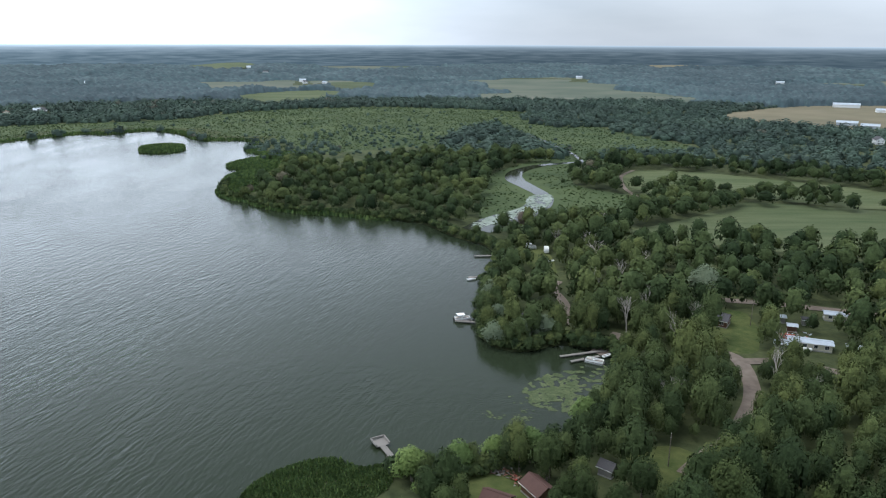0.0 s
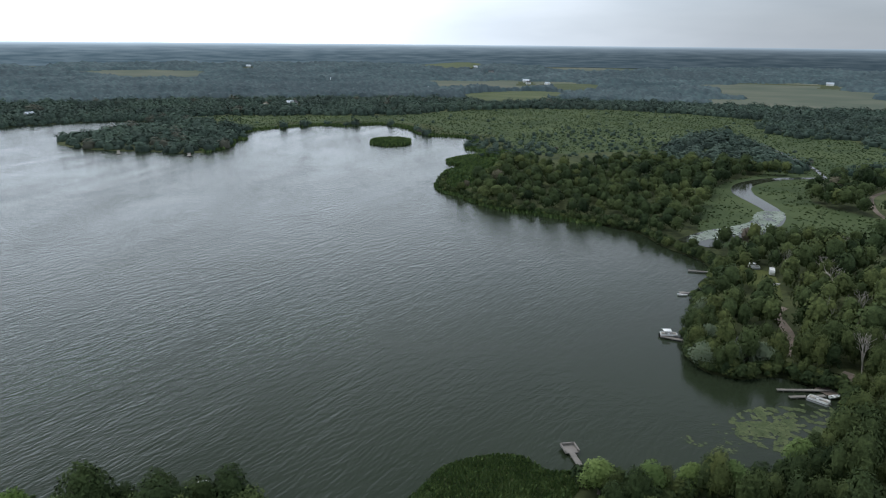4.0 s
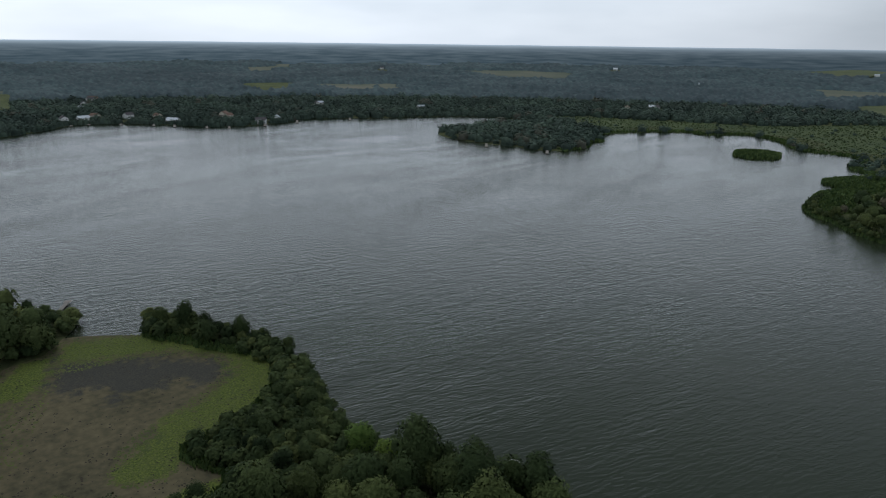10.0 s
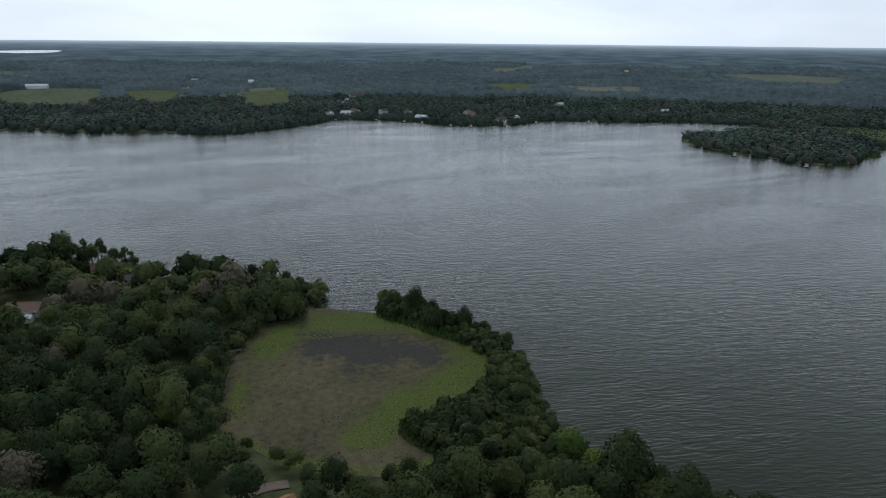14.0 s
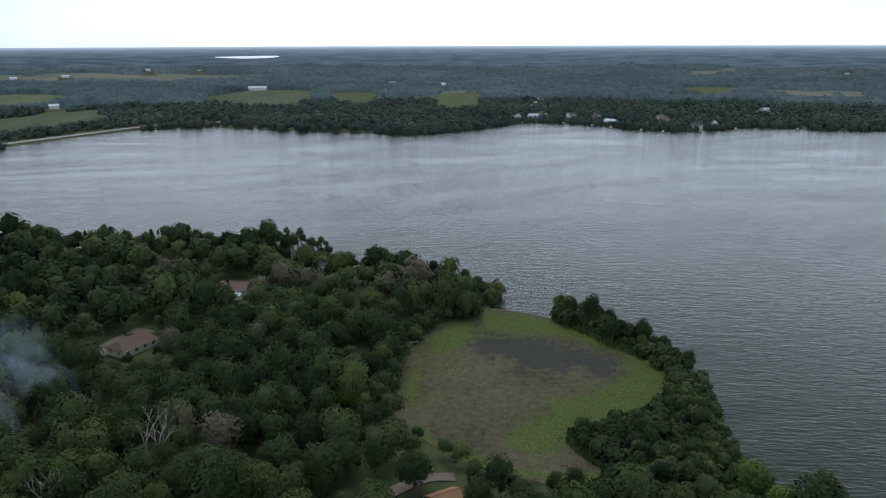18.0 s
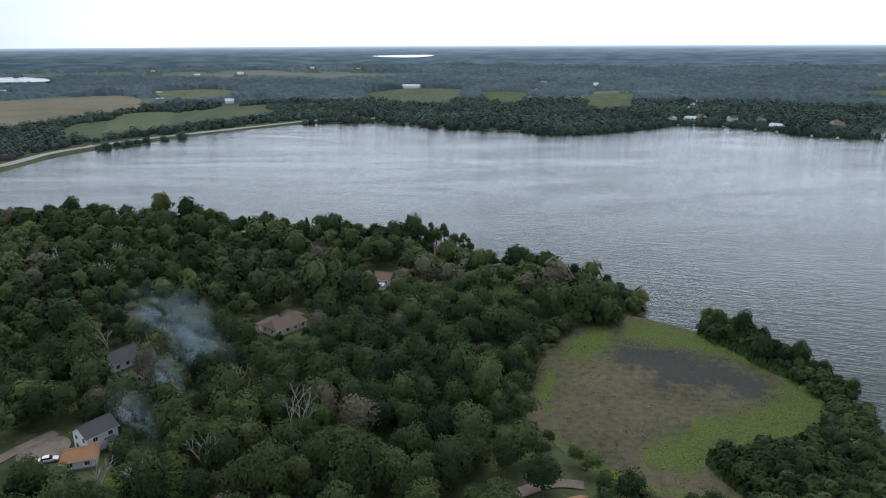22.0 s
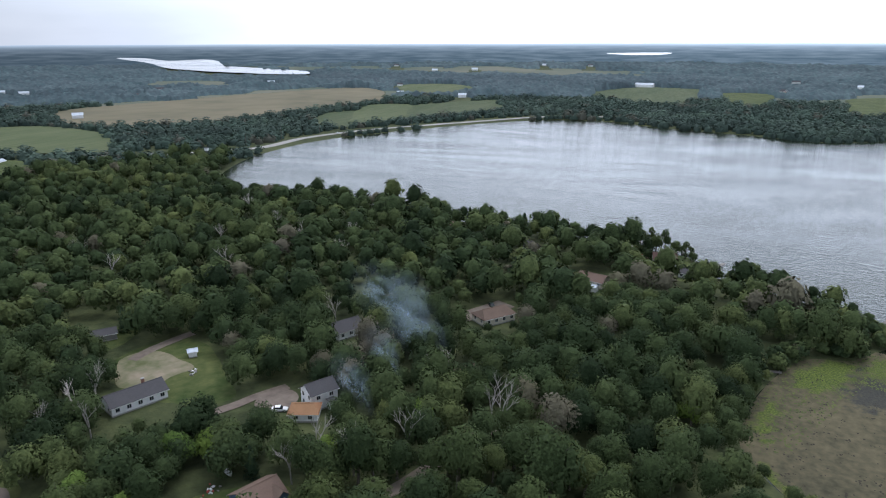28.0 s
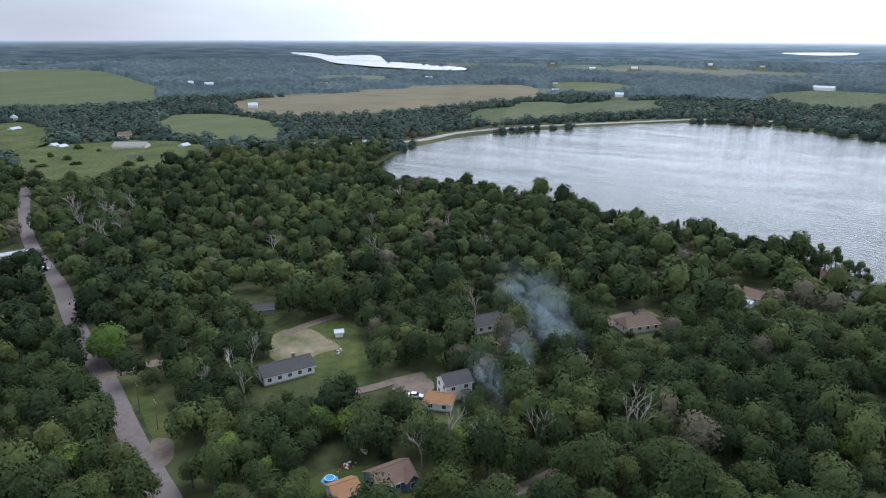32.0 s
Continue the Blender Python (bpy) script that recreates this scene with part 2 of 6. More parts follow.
LAKE = water_material("lake_water", (0.018, 0.026, 0.014), (0.028, 0.038, 0.021), 0.075, 0.27, 0.04)
CALM = water_material("still_water", (0.02, 0.025, 0.015), (0.04, 0.045, 0.03), 0.08, 0.05, 0.01)

# ---- plan ----
SHORE_WOODS = [(-415, -328), (-388, -288), (-380, -255), (-394, -232), (-386, -165), (-362, -107), (-361, -65), (-349, -28), (-314, -8), (-315, 4), (-301, 30), (-289, 48), (-273, 61), (-263, 69)]
SHORE_POND = [(-250, 61), (-240, 52), (-236, 38), (-220, 28), (-198, 20), (-177, 16), (-165, 20), (-150, 29), (-141, 41), (-134, 54), (-138, 64), (-150, 60), (-158, 64), (-160, 78), (-168, 92), (-180, 102), (-193, 104), (-204, 96), (-218, 90), (-233, 83)]
SHORE_NEAR = [(-243, 89), (-230, 98), (-208, 107), (-184, 110), (-166, 107), (-148, 100), (-132, 97), (-119, 98), (-101, 105), (-84, 113), (-70, 110), (-58, 104), (-50, 113), (-46, 130), (-43, 143), (-36, 150), (-27, 153), (-20, 149), (-12, 149), (3, 148), (14, 150), (28, 158), (42, 176), (51, 190), (55, 203), (57, 213)]
SHORE_EAST = [(49, 218), (40, 221), (29, 216), (20, 217), (14, 225), (13, 242), (15, 259), (17, 287), (22, 310), (25, 328), (23, 340), (14, 351), (2, 365), (-7, 383), (-20, 391), (-41, 398), (-62, 407), (-83, 411), (-106, 423), (-129, 443), (-148, 460), (-155, 483)]
SHORE_NORTH = [(-162, 518), (-158, 549), (-148, 556), (-170, 564), (-177, 583), (-170, 606), (-157, 622), (-178, 651), (-190, 682), (-199, 727), (-243, 731), (-268, 752), (-290, 781), (-326, 809), (-350, 803), (-374, 772), (-391, 782), (-414, 766), (-445, 708), (-450, 664), (-418, 637), (-424, 620), (-402, 586), (-407, 537), (-450, 533), (-482, 524), (-544, 529), (-582, 557)]
SHORE_FAR = [(-592, 640), (-565, 700), (-545, 742), (-600, 737), (-660, 718), (-703, 671), (-743, 583), (-787, 514), (-765, 466), (-772, 389), (-822, 351), (-872, 310), (-890, 262), (-860, 225), (-807, 150), (-793, 102), (-829, 39), (-862, -48), (-911, -113), (-905, -195), (-842, -259), (-782, -303), (-709, -342), (-635, -376), (-560, -381), (-505, -373), (-440, -348)]


def smooth(points, steps=4, closed=True, wobble=0.0):
    """A rounded line through the points of the plan."""
    p = [Vector((q[0], q[1])) for q in points]
    n, out = len(p), []
    for i in range(n if closed else n - 1):
        a, b, c, d = (p[(i + k) % n] if closed else p[min(max(i + k, 0), n - 1)] for k in (-1, 0, 1, 2))
        for s in range(steps):
            t = s / steps
            q = 0.5 * (2 * b + (c - a) * t + (2 * a - 5 * b + 4 * c - d) * t * t + (3 * b - a - 3 * c + d) * t ** 3)
            if wobble:
                q += wobble * Vector((noise.noise((q.x * 0.11, q.y * 0.11, 1)), noise.noise((q.x * 0.11, q.y * 0.11, 7))))
            out.append((q.x, q.y))
    if not closed:
        out.append(tuple(p[-1]))
    return np.array(out)


SHORE = smooth(SHORE_WOODS + SHORE_POND + SHORE_NEAR + SHORE_EAST + SHORE_NORTH + SHORE_FAR, 4, True, 1.5)
ISLET = smooth([(-288, 662), (-290, 680), (-277, 696), (-259, 693), (-249, 679), (-246, 655), (-260, 640), (-278, 645)], 4, True, 2)


def inside(xy, poly):
    x, y = xy[:, 0], xy[:, 1]
    hit = np.zeros(len(xy), bool)
    j = len(poly) - 1
    for i in range(len(poly)):
        (xi, yi), (xj, yj) = poly[i], poly[j]
        if yi != yj:
            hit ^= ((yi > y) != (yj > y)) & (x < (xj - xi) * (y - yi) / (yj - yi) + xi)
        j = i
    return hit


def reach(xy, poly, closed=True):
    """Distance of each point to a line of the plan."""
    best = np.full(len(xy), 1e9)
    for i in range(len(poly) if closed else len(poly) - 1):
        a, b = poly[i], poly[(i + 1) % len(poly)]
        d = b - a
        k = np.clip(((xy - a) @ d) / max(d @ d, 1e-9), 0, 1)
        v = xy - a - k[:, None] * d
        best = np.minimum(best, v[:, 0] ** 2 + v[:, 1] ** 2)
    return np.sqrt(best)


def inland(xy):
    """Metres from the water's edge, negative in the lake."""
    d = np.where(inside(xy, SHORE), -1, 1) * reach(xy, SHORE)
    k = np.where(inside(xy, ISLET), 1, -1) * reach(xy, ISLET)
    return np.maximum(d, k)


LAND = 1.2


def rise(xy):
    """The land's far swell, towards the horizon."""
    d = np.hypot(xy[:, 0], xy[:, 1])
    return np.clip(d - 2000, 0, 2000) * 0.03 + np.maximum(d - 4000, 0) * 0.015


def height(xy):
    return np.clip(inland(xy) * 0.08, -2.5, LAND) + rise(xy)


def height_far(xy):
    return LAND + rise(xy)


def mesh_object(name, verts, faces, mat, smooth_faces=False):
    me = bpy.data.meshes.new(name)
    me.from_pydata([tuple(map(float, v)) for v in verts], [], [tuple(map(int, q)) for q in faces])
    me.materials.append(mat)
    if smooth_faces:
        me.polygons.foreach_set("use_smooth", [True] * len(me.polygons))
    return new(name, me)


def quad_object(name, verts, mat, tint=None, normals=None):
    """One mesh out of loose faces: verts is (faces, corners, 3)."""
    me = bpy.data.meshes.new(name)
    q, k = len(verts), verts.shape[1]
    me.vertices.add(q * k)
    me.vertices.foreach_set("co", np.ascontiguousarray(verts, dtype=np.float32).ravel())
    me.loops.add(q * k)
    me.loops.foreach_set("vertex_index", np.arange(q * k, dtype=np.int32))
    me.polygons.add(q)
    me.polygons.foreach_set("loop_start", np.arange(0, q * k, k, dtype=np.int32))
    me.polygons.foreach_set("loop_total", np.full(q, k, dtype=np.int32))
    me.materials.append(mat)
    if tint is not None:
        at = me.attributes.new("tint", "FLOAT", "POINT")
        at.data.foreach_set("value", np.repeat(tint, k).astype(np.float32))
    if normals is not None:
        at = me.attributes.new("custom_normal", "FLOAT_VECTOR", "POINT")
        at.data.foreach_set("vector", np.ascontiguousarray(normals, dtype=np.float32).ravel())
        me.polygons.foreach_set("use_smooth", np.ones(q, dtype=bool))
    me.update(calc_edges=True)
    return new(name, me)


# ---- ground and water ----
headings = np.radians(np.concatenate([np.arange(-50, 178, 0.6), np.arange(178, 310, 6.0)]))
ranges = np.concatenate([[0.0, 30.0, 60.0], np.geomspace(85, 4880, 140)])
hh, rr = np.meshgrid(headings, ranges)
flat = np.stack([-np.sin(hh) * rr, np.cos(hh) * rr], -1).reshape(-1, 2)
gz = height(flat)
na, nr = len(headings), len(ranges)
gi = np.arange(nr * na).reshape(nr, na)
nxt = np.roll(gi, -1, axis=1)
gf = np.stack([gi[:-1], nxt[:-1], nxt[1:], gi[1:]], -1).reshape(-1, 4)
ground = mesh_object("ground", np.column_stack([flat, gz]), gf, SOIL, True)
tagged(ground, "dark green wooded ground round the lake", "ground", kind="structure")

lake = mesh_object("water", [(-1000, -480, 0), (140, -480, 0), (140, 900, 0), (-1000, 900, 0)], [(0, 1, 2, 3)], LAKE)
tagged(lake, "wide grey-green lake ruffled by light wind", "lake", kind="structure")


def sheet(name, outline, mat, label, category, lift=0.06, base=None, step=None, kind="structure", wobble=0.0, steps=4):
    """A patch of ground cover inside an outline of the plan, lying on the land."""
    from mathutils.geometry import delaunay_2d_cdt
    line = smooth(outline, steps, True, wobble)
    lo, hi = line.min(0), line.max(0)
    step = step or max((hi - lo).max() / 24, 1.0)
    xs, ys = np.meshgrid(np.arange(lo[0], hi[0], step), np.arange(lo[1], hi[1], step))
    inner = np.column_stack([xs.ravel(), ys.ravel()])
    inner = inner[inside(inner, line)]
    if len(inner):
        inner = inner[reach(inner, line) > step * 0.4]
    pts = np.vstack([line, inner]) if len(inner) else line
    n = len(line)
    v, _, f, *_ = delaunay_2d_cdt([Vector(p) for p in pts], [(i, (i + 1) % n) for i in range(n)], [], 1, 1e-4)
    v = np.array([tuple(p) for p in v])
    z = np.maximum(height(v), 0.0) + lift if base is None else np.full(len(v), base)
    ob = mesh_object(name, np.column_stack([v, z]), f, mat)
    for p in ob.data.polygons:
        if p.normal.z < 0:
            p.flip()
    return tagged(ob, label, category, kind=kind), line


def ribbon(name, points, width, mat, label, category, lift=0.09, kind="structure"):
    line = smooth(points, 8, False)
    d = np.gradient(line, axis=0)
    d /= np.linalg.norm(d, axis=1)[:, None]
    side = np.column_stack([-d[:, 1], d[:, 0]])
    w = width / 2 * (1 + 0.08 * np.array([noise.noise((p[0] * 0.1, p[1] * 0.1, 3)) for p in line]))[:, None]
    cols = [line + side * w * k for k in (1, 0.33, -0.33, -1)]
    crown = (0, 0.05, 0.05, 0)
    v = np.vstack([np.column_stack([c, height(c) + lift + k]) for c, k in zip(cols, crown)])
    n = len(line)
    f = [(c * n + i, (c + 1) * n + i, (c + 1) * n + i + 1, c * n + i + 1) for c in range(3) for i in range(n - 1)]
    ob = mesh_object(name, v, f, mat, True)
    return tagged(ob, label, category, kind=kind), line


OPEN = []      # (outline, share of trees, size of trees): later ones win
LINES = []     # (line, half width kept clear)

# marsh and meadow between the lake and the far woods
marsh_out = [(-600, 790), (-450, 870), (-353, 915), (-254, 1051), (-73, 1105), (127, 1024), (203, 798), (252, 670), (223, 589), (128, 590), (95, 500), (130, 450), (100, 390), (64, 384), (46, 372), (24, 372), (24, 440), (40, 540), (80, 620), (20, 700), (-100, 640), (-150, 590), (-170, 640), (-194, 726), (-243, 735), (-300, 795), (-345, 812), (-372, 782), (-400, 786), (-430, 760), (-445, 700), (-500, 730)]
_, marsh_line = sheet("marsh", marsh_out, MARSH, "pale green marsh and wet meadow grass", "marsh", lift=0.05)
OPEN.append((marsh_line, 0.05, 0.35))
OPEN.append((smooth([(-180, 500), (-182, 640), (-120, 650), (-100, 605), (-126, 560), (-124, 470), (-150, 452)]), 0.04, 0.4))
OPEN.append((smooth([(-62, 96), (-50, 130), (-40, 152), (-12, 152), (-8, 134), (-20, 112)]), 0.03, 0.4))
for outline, share_, size_ in (
    ([(-150, 720), (-124, 845), (-57, 850), (-2, 770), (-6, 600), (-40, 590), (-80, 610)], 0.5, 0.34),  # grey swamp scrub
    ([(-190, 705), (-128, 716), (-93, 640), (-106, 583), (-150, 590), (-172, 640)], 0.9, 0.55),
    ([(136, 1027), (427, 1045), (370, 880), (290, 800), (203, 850), (120, 860)], 1.0, 0.8),
    ([(118, 588), (167, 660), (218, 650), (287, 740), (400, 790), (440, 690), (307, 500), (218, 535), (178, 560), (112, 545)], 0.9, 0.8),
):
    OPEN.append((smooth(outline), share_, size_))
headland = smooth([(-112, 575), (-128, 490), (-112, 440), (-60, 410), (0, 388), (18, 374), (24, 410), (20, 440), (30, 500), (70, 560), (100, 640), (60, 690), (20, 700), (-10, 625), (-60, 590), (-100, 600)])
OPEN.append((headland, 1.0, 0.85))
OPEN.append((smooth([(0, 600), (-2, 700), (14, 775), (45, 850), (80, 825), (96, 690), (112, 630), (80, 580), (50, 545), (20, 520)]), 1.0, 1.0))  # tall dark grove in the marsh
OPEN.append((smooth([(-101, 583), (-96, 629), (-71, 614), (-66, 560)]), 0.05, 0.4))

def widen(outline, k):
    """The outline and its copy drawn in towards the middle of the plan, under one hull."""
    pts = sorted({(round(x * f), round(y * f)) for x, y in outline for f in (1.0, k)})
    hull = []
    for seq in (pts, pts[::-1]):
        side_ = []
        for q in seq:
            while len(side_) > 1 and (side_[-1][0] - side_[-2][0]) * (q[1] - side_[-2][1]) - (side_[-1][1] - side_[-2][1]) * (q[0] - side_[-2][0]) <= 0:
                side_.pop()
            side_.append(q)
        hull += side_[:-1]
    return hull


FIELDS = [
    ("field", [(137, 531), (157, 555), (200, 549), (258, 511), (305, 472), (285, 425), (261, 421), (247, 429), (204, 452), (139, 470)], CROP, "green hay field edged with hedgerow trees"),
    ("field", [(100, 366), (136, 391), (179, 428), (199, 441), (237, 429), (275, 411), (235, 331), (192, 326), (166, 330), (148, 340), (119, 345)], CROP, "green hay field with faint mown tracks"),
    ("field", [(425, 1034), (581, 1150), (760, 1136), (620, 859), (523, 925), (470, 988)], STUBBLE, "tan stubble field before white farm sheds"),
    ("field", [(-954, -1980), (-1151, -1843), (-896, -1259), (-748, -1062), (-662, -1071), (-540, -1201)], CROP, "wide flat green crop field"),
    ("field", [(-770, -880), (-906, -877), (-1053, -779), (-1372, -741), (-1296, -611), (-1197, -575), (-851, -630), (-741, -686), (-716, -795)], STUBBLE, "long tan stubble field behind the lake road"),
    ("field", [(-829, -490), (-931, -483), (-1166, -346), (-1101, -318), (-811, -454)], CROP, "narrow pale green meadow strip"),
    ("field", [(-1414, -204), (-1570, -142), (-1548, -21), (-1251, -42), (-1285, -93)], CROP, "green field beside a white barn"),
    ("field", [(-1452, 25), (-1437, 110), (-1294, 83), (-1300, 40)], LAWN, "small bright green field among woods"),
    ("field", [(-1368, 225), (-1401, 315), (-1168, 255), (-1189, 205)], LAWN, "bright green field on the far shore"),
    ("field", [(-1000, -500), (-1040, -447), (-884, -405), (-860, -450)], CROP, "pale green field near the lake road"),
    ("field", [(-1495, -661), (-1558, -567), (-1463, -480), (-1311, -535)], CROP, "distant pale green field"),
    ("field", [(-1458, 790), (-1430, 890), (-1310, 790), (-1330, 740)], LAWN, "small distant bright green field"),
    ("field", [(-375, 1340), (-273, 1460), (-200, 1420), (-292, 1290)], CROP, "distant green field among woods"),
    ("field", [(-270, 1740), (-170, 1750), (-160, 1600), (-240, 1620)], CROP, "distant pale field among woods"),
    ("field", [(-830, 2300), (-760, 2560), (-650, 2500), (-648, 2230)], CROP, "far pale green field"),
    ("field", [(690, 2500), (868, 2500), (830, 2350), (700, 2380)], STUBBLE, "far pale tan field"),
    ("field", [(-540, -749), (-592, -774), (-620, -710), (-578, -593), (-527, -562), (-523, -619), (-508, -677)], CROP, "green meadow strip behind the farmyard"),
    ("field", [(-392, -847), (-427, -854), (-411, -767), (-366, -717), (-335, -729)], LAWN, "open pasture beside a far house"),
    ("farmyard", [(-309, -640), (-334, -630), (-363, -640), (-421, -600), (-420, -530), (-359, -515), (-335, -530), (-288, -490), (-270, -553)], LAWN, "open grass farmyard with worn tracks"),
]
for k_, (name, outline, mat, label) in enumerate(FIELDS):
    far = np.hypot(*outline[0]) > 600
    if far and np.hypot(*outline[0]) < 2200:
        outline = widen(outline, 0.9)
    _, line = sheet(name, outline, mat, label, "field", lift=(0.3 if np.hypot(*outline[0]) < 2000 else 1.6) + 0.12 * k_ if far else 0.12, wobble=9.0 if far else 1.0, steps=3)
    OPEN.append((line, 0.0, 1.0))

HEDGES = [
    [(134, 450), (151, 485), (176, 490), (197, 468), (190, 428), (166, 412), (135, 390), (124, 406)],
    [(195, 432), (212, 460), (228, 460), (216, 430)],
    [(223, 422), (242, 450), (258, 444), (248, 414)],
    [(107, 529), (126, 559), (172, 560), (201, 553), (216, 583), (122, 586)],
]
for outline in HEDGES:
    OPEN.append((smooth(outline, 3), 1.0, 0.9))
OPEN.append((ISLET, 0.0, 1.0))

LAWNS = [
    [(-140, -152), (-157, -171), (-178, -166), (-175, -149), (-159, -130), (-150, -121), (-141, -124), (-140, -138)],
    [(44, 150), (57, 157), (66, 149), (58, 138), (50, 138)],
    [(101, 248), (116, 247), (106, 215), (92, 217)],
    [(39, 324), (50, 331), (52, 310), (49, 288), (43, 288)],
    [(3, 145), (18, 144), (20, 134), (4, 132)],
    [(-91, -142), (-96, -139), (-108, -168), (-106, -178), (-98, -160)],
    [(-97, -100), (-108, -100), (-118, -82), (-104, -76), (-94, -86)],
    [(-160, -180), (-176, -180), (-180, -190), (-166, -198)],
    [(-262, -34), (-266, -52), (-280, -57), (-290, -40), (-276, -28)],
    [(-314, -20), (-334, -26), (-343, -6), (-324, 6), (-306, 10), (-300, -4)],
]
OPEN.append((smooth([(-338, -22), (-306, -20), (-296, -8), (-300, 4), (-322, 10), (-340, -4)]), 0.12, 0.4))  # cottage yards at the lake
OPEN.append((smooth([(-152, -118), (-134, -120), (-130, -104), (-138, -90), (-146, -90), (-154, -100)]), 0.08, 0.35))  # yard of the white house
OPEN.append((smooth([(-162, 13), (-128, 28), (-120, 54), (-132, 62), (-142, 40), (-164, 21)]), 0.75, 0.6))  # low bank of the pond
spit = smooth([(-243, 80), (-226, 90), (-208, 97), (-194, 104), (-182, 100), (-170, 92), (-163, 82), (-165, 66), (-160, 58), (-150, 56), (-140, 64), (-128, 60), (-116, 70), (-110, 100), (-126, 112), (-150, 110), (-176, 118), (-200, 122), (-222, 116), (-246, 92)])
OPEN.append((spit, 0.75, 0.55))
OPEN.append((smooth([(-232, 19), (-233, 33), (-212, 33), (-211, 19)]), 0.0, 1.0))  # about the pond dock
for outline in LAWNS:
    _, line = sheet("lawn", outline, LAWN, "patch of mown grass among the trees", "lawn", lift=0.08, wobble=1.5)
    OPEN.append((line, 0.02, 0.4))

SANDY = material("worn_sandy_grass", (0.085, 0.105, 0.040), (0.270, 0.230, 0.165), 0.3, 0.95, vary=0.0, big=0.09)
sheet("dirt_patch", [(-142, -156), (-154, -168), (-163, -169), (-167, -162), (-164, -152), (-161, -144), (-153, -146), (-145, -147)], SANDY, "bare sandy ground worn into the lawn", "dirt", lift=0.16, wobble=1.5)
sheet("dirt_patch", [(-92, -147), (-95, -143), (-90, -136), (-86, -135), (-87, -140)], GRAVEL, "pale gravel apron beside the asphalt road", "dirt", lift=0.13, wobble=0.5)
sheet("dirt_patch", [(-147, -112), (-156, -113), (-159, -107), (-154, -102), (-147, -102)], GRAVEL, "bare gravel yard before the white house", "dirt", lift=0.11, wobble=1.0)

ROADS = [
    ("road", [(-62, -84), (-79, -124), (-89, -150), (-102, -180), (-112, -205), (-125, -238), (-142, -276), (-153, -306), (-170, -352), (-199, -414), (-240, -490)], 6.3, ASPHALT, "straight worn grey asphalt road through woods", 5.2),
    ("road", [(-500, -480), (-520, -440), (-549, -414), (-575, -398), (-640, -396), (-690, -380), (-745, -352), (-855, -270), (-935, -200), (-960, -120)], 10.0, PALE_ROAD, "pale highway following the lake shore", 16.0),
    ("driveway", [(-105, -190), (-114, -187), (-126, -182)], 5.0, GRAVEL, "gravel side road joining the asphalt road", 4.0),
    ("driveway", [(-135, -123), (-145, -117), (-152, -114), (-160, -109)], 3.6, GRAVEL, "gravel drive leading to the white house", 6.5),
    ("driveway", [(-158, -166), (-166, -166), (-176, -164), (-183, -162)], 4.0, GRAVEL, "gravel drive across the lawn", 3.0),
    ("driveway", [(-112, -68), (-121, -61), (-134, -55), (-147, -51), (-160, -44)], 4.0, GRAVEL, "dirt track under the trees", 2.5),
    ("driveway", [(-224, -82), (-233, -75), (-248, -66)], 9.0, GRAVEL, "gravel yard before a brown-roofed house", 5.0),
    ("driveway", [(-132, 2), (-138, 12), (-142, 20), (-142, 27)], 3.6, GRAVEL, "dirt lane ending above the pond", 3.5),
    ("driveway", [(84, 224), (92, 214), (96, 206), (92, 187), (84, 172), (74, 159), (67, 153), (58, 144)], 5.0, GRAVEL, "dirt road winding between trees", 3.4),
    ("driveway", [(96, 206), (109, 206), (118, 202), (131, 194), (150, 186)], 4.5, GRAVEL, "dirt lane to the trailers", 4.0),
    ("driveway", [(112, 262), (134, 257), (167, 245)], 5.0, GRAVEL, "dirt lane behind the trailers", 4.0),
    ("driveway", [(52, 214), (60, 224), (63, 228)], 6.0, GRAVEL, "sandy boat landing at the docks", 4.0),
    ("driveway", [(153, 556), (136, 527), (128, 482), (131, 451), (138, 438)], 3.0, GRAVEL, "dirt track at the edge of the hay field", 2.0),
    ("driveway", [(-364, -625), (-374, -598), (-369, -548), (-394, -544), (-421, -539)], 6.0, GRAVEL, "gravel farm track past the machine shed", 2.0),
    ("driveway", [(-335, -546), (-352, -540), (-376, -549)], 4.0, GRAVEL, "faint track across the farmyard", 2.0),
    ("driveway", [(44, 236), (48, 256), (46, 275), (50, 284)], 4.0, GRAVEL, "dirt path behind the shore cabins", 2.0),
]
for k, (name, pts, width, mat, label, clear) in enumerate(ROADS):
    _, line = ribbon(name, pts, width, mat, label, "road" if name == "road" else "driveway", lift=0.09 if name == "road" else 0.18 + 0.012 * k)
    LINES.append((line, clear))

# the winding creek
creek_mid = smooth([(18, 368), (32, 390), (52, 412), (64, 440), (67, 462), (60, 490), (54, 516), (58, 545), (76, 572), (100, 588), (120, 594)], 6, False)
creek_half = np.interp(np.arange(len(creek_mid)), np.array([0, 8, 16, 24, 36, 48, 60]), [9, 10, 8, 5, 7, 5, 2.5])
d = np.gradient(creek_mid, axis=0)
d /= np.linalg.norm(d, axis=1)[:, None]
side = np.column_stack([-d[:, 1], d[:, 0]])
cv = np.vstack([np.column_stack([creek_mid + side * creek_half[:, None] * k, np.full(len(creek_mid), LAND + 0.2)]) for k in (1, -1)])
n = len(creek_mid)
creek = mesh_object("creek", cv, [(i, n + i, n + i + 1, i + 1) for i in range(n - 1)], CALM)
tagged(creek, "still creek winding through the marsh, patched with scum", "creek", kind="structure")
LINES.append((creek_mid, 12.0))
_, brook = ribbon("brook", [(120, 594), (119, 640), (112, 688), (92, 782), (64, 833)], 3.5, CALM, "narrow brook crossing the meadow", "brook", lift=0.25)
LINES.append((brook, 3.0))

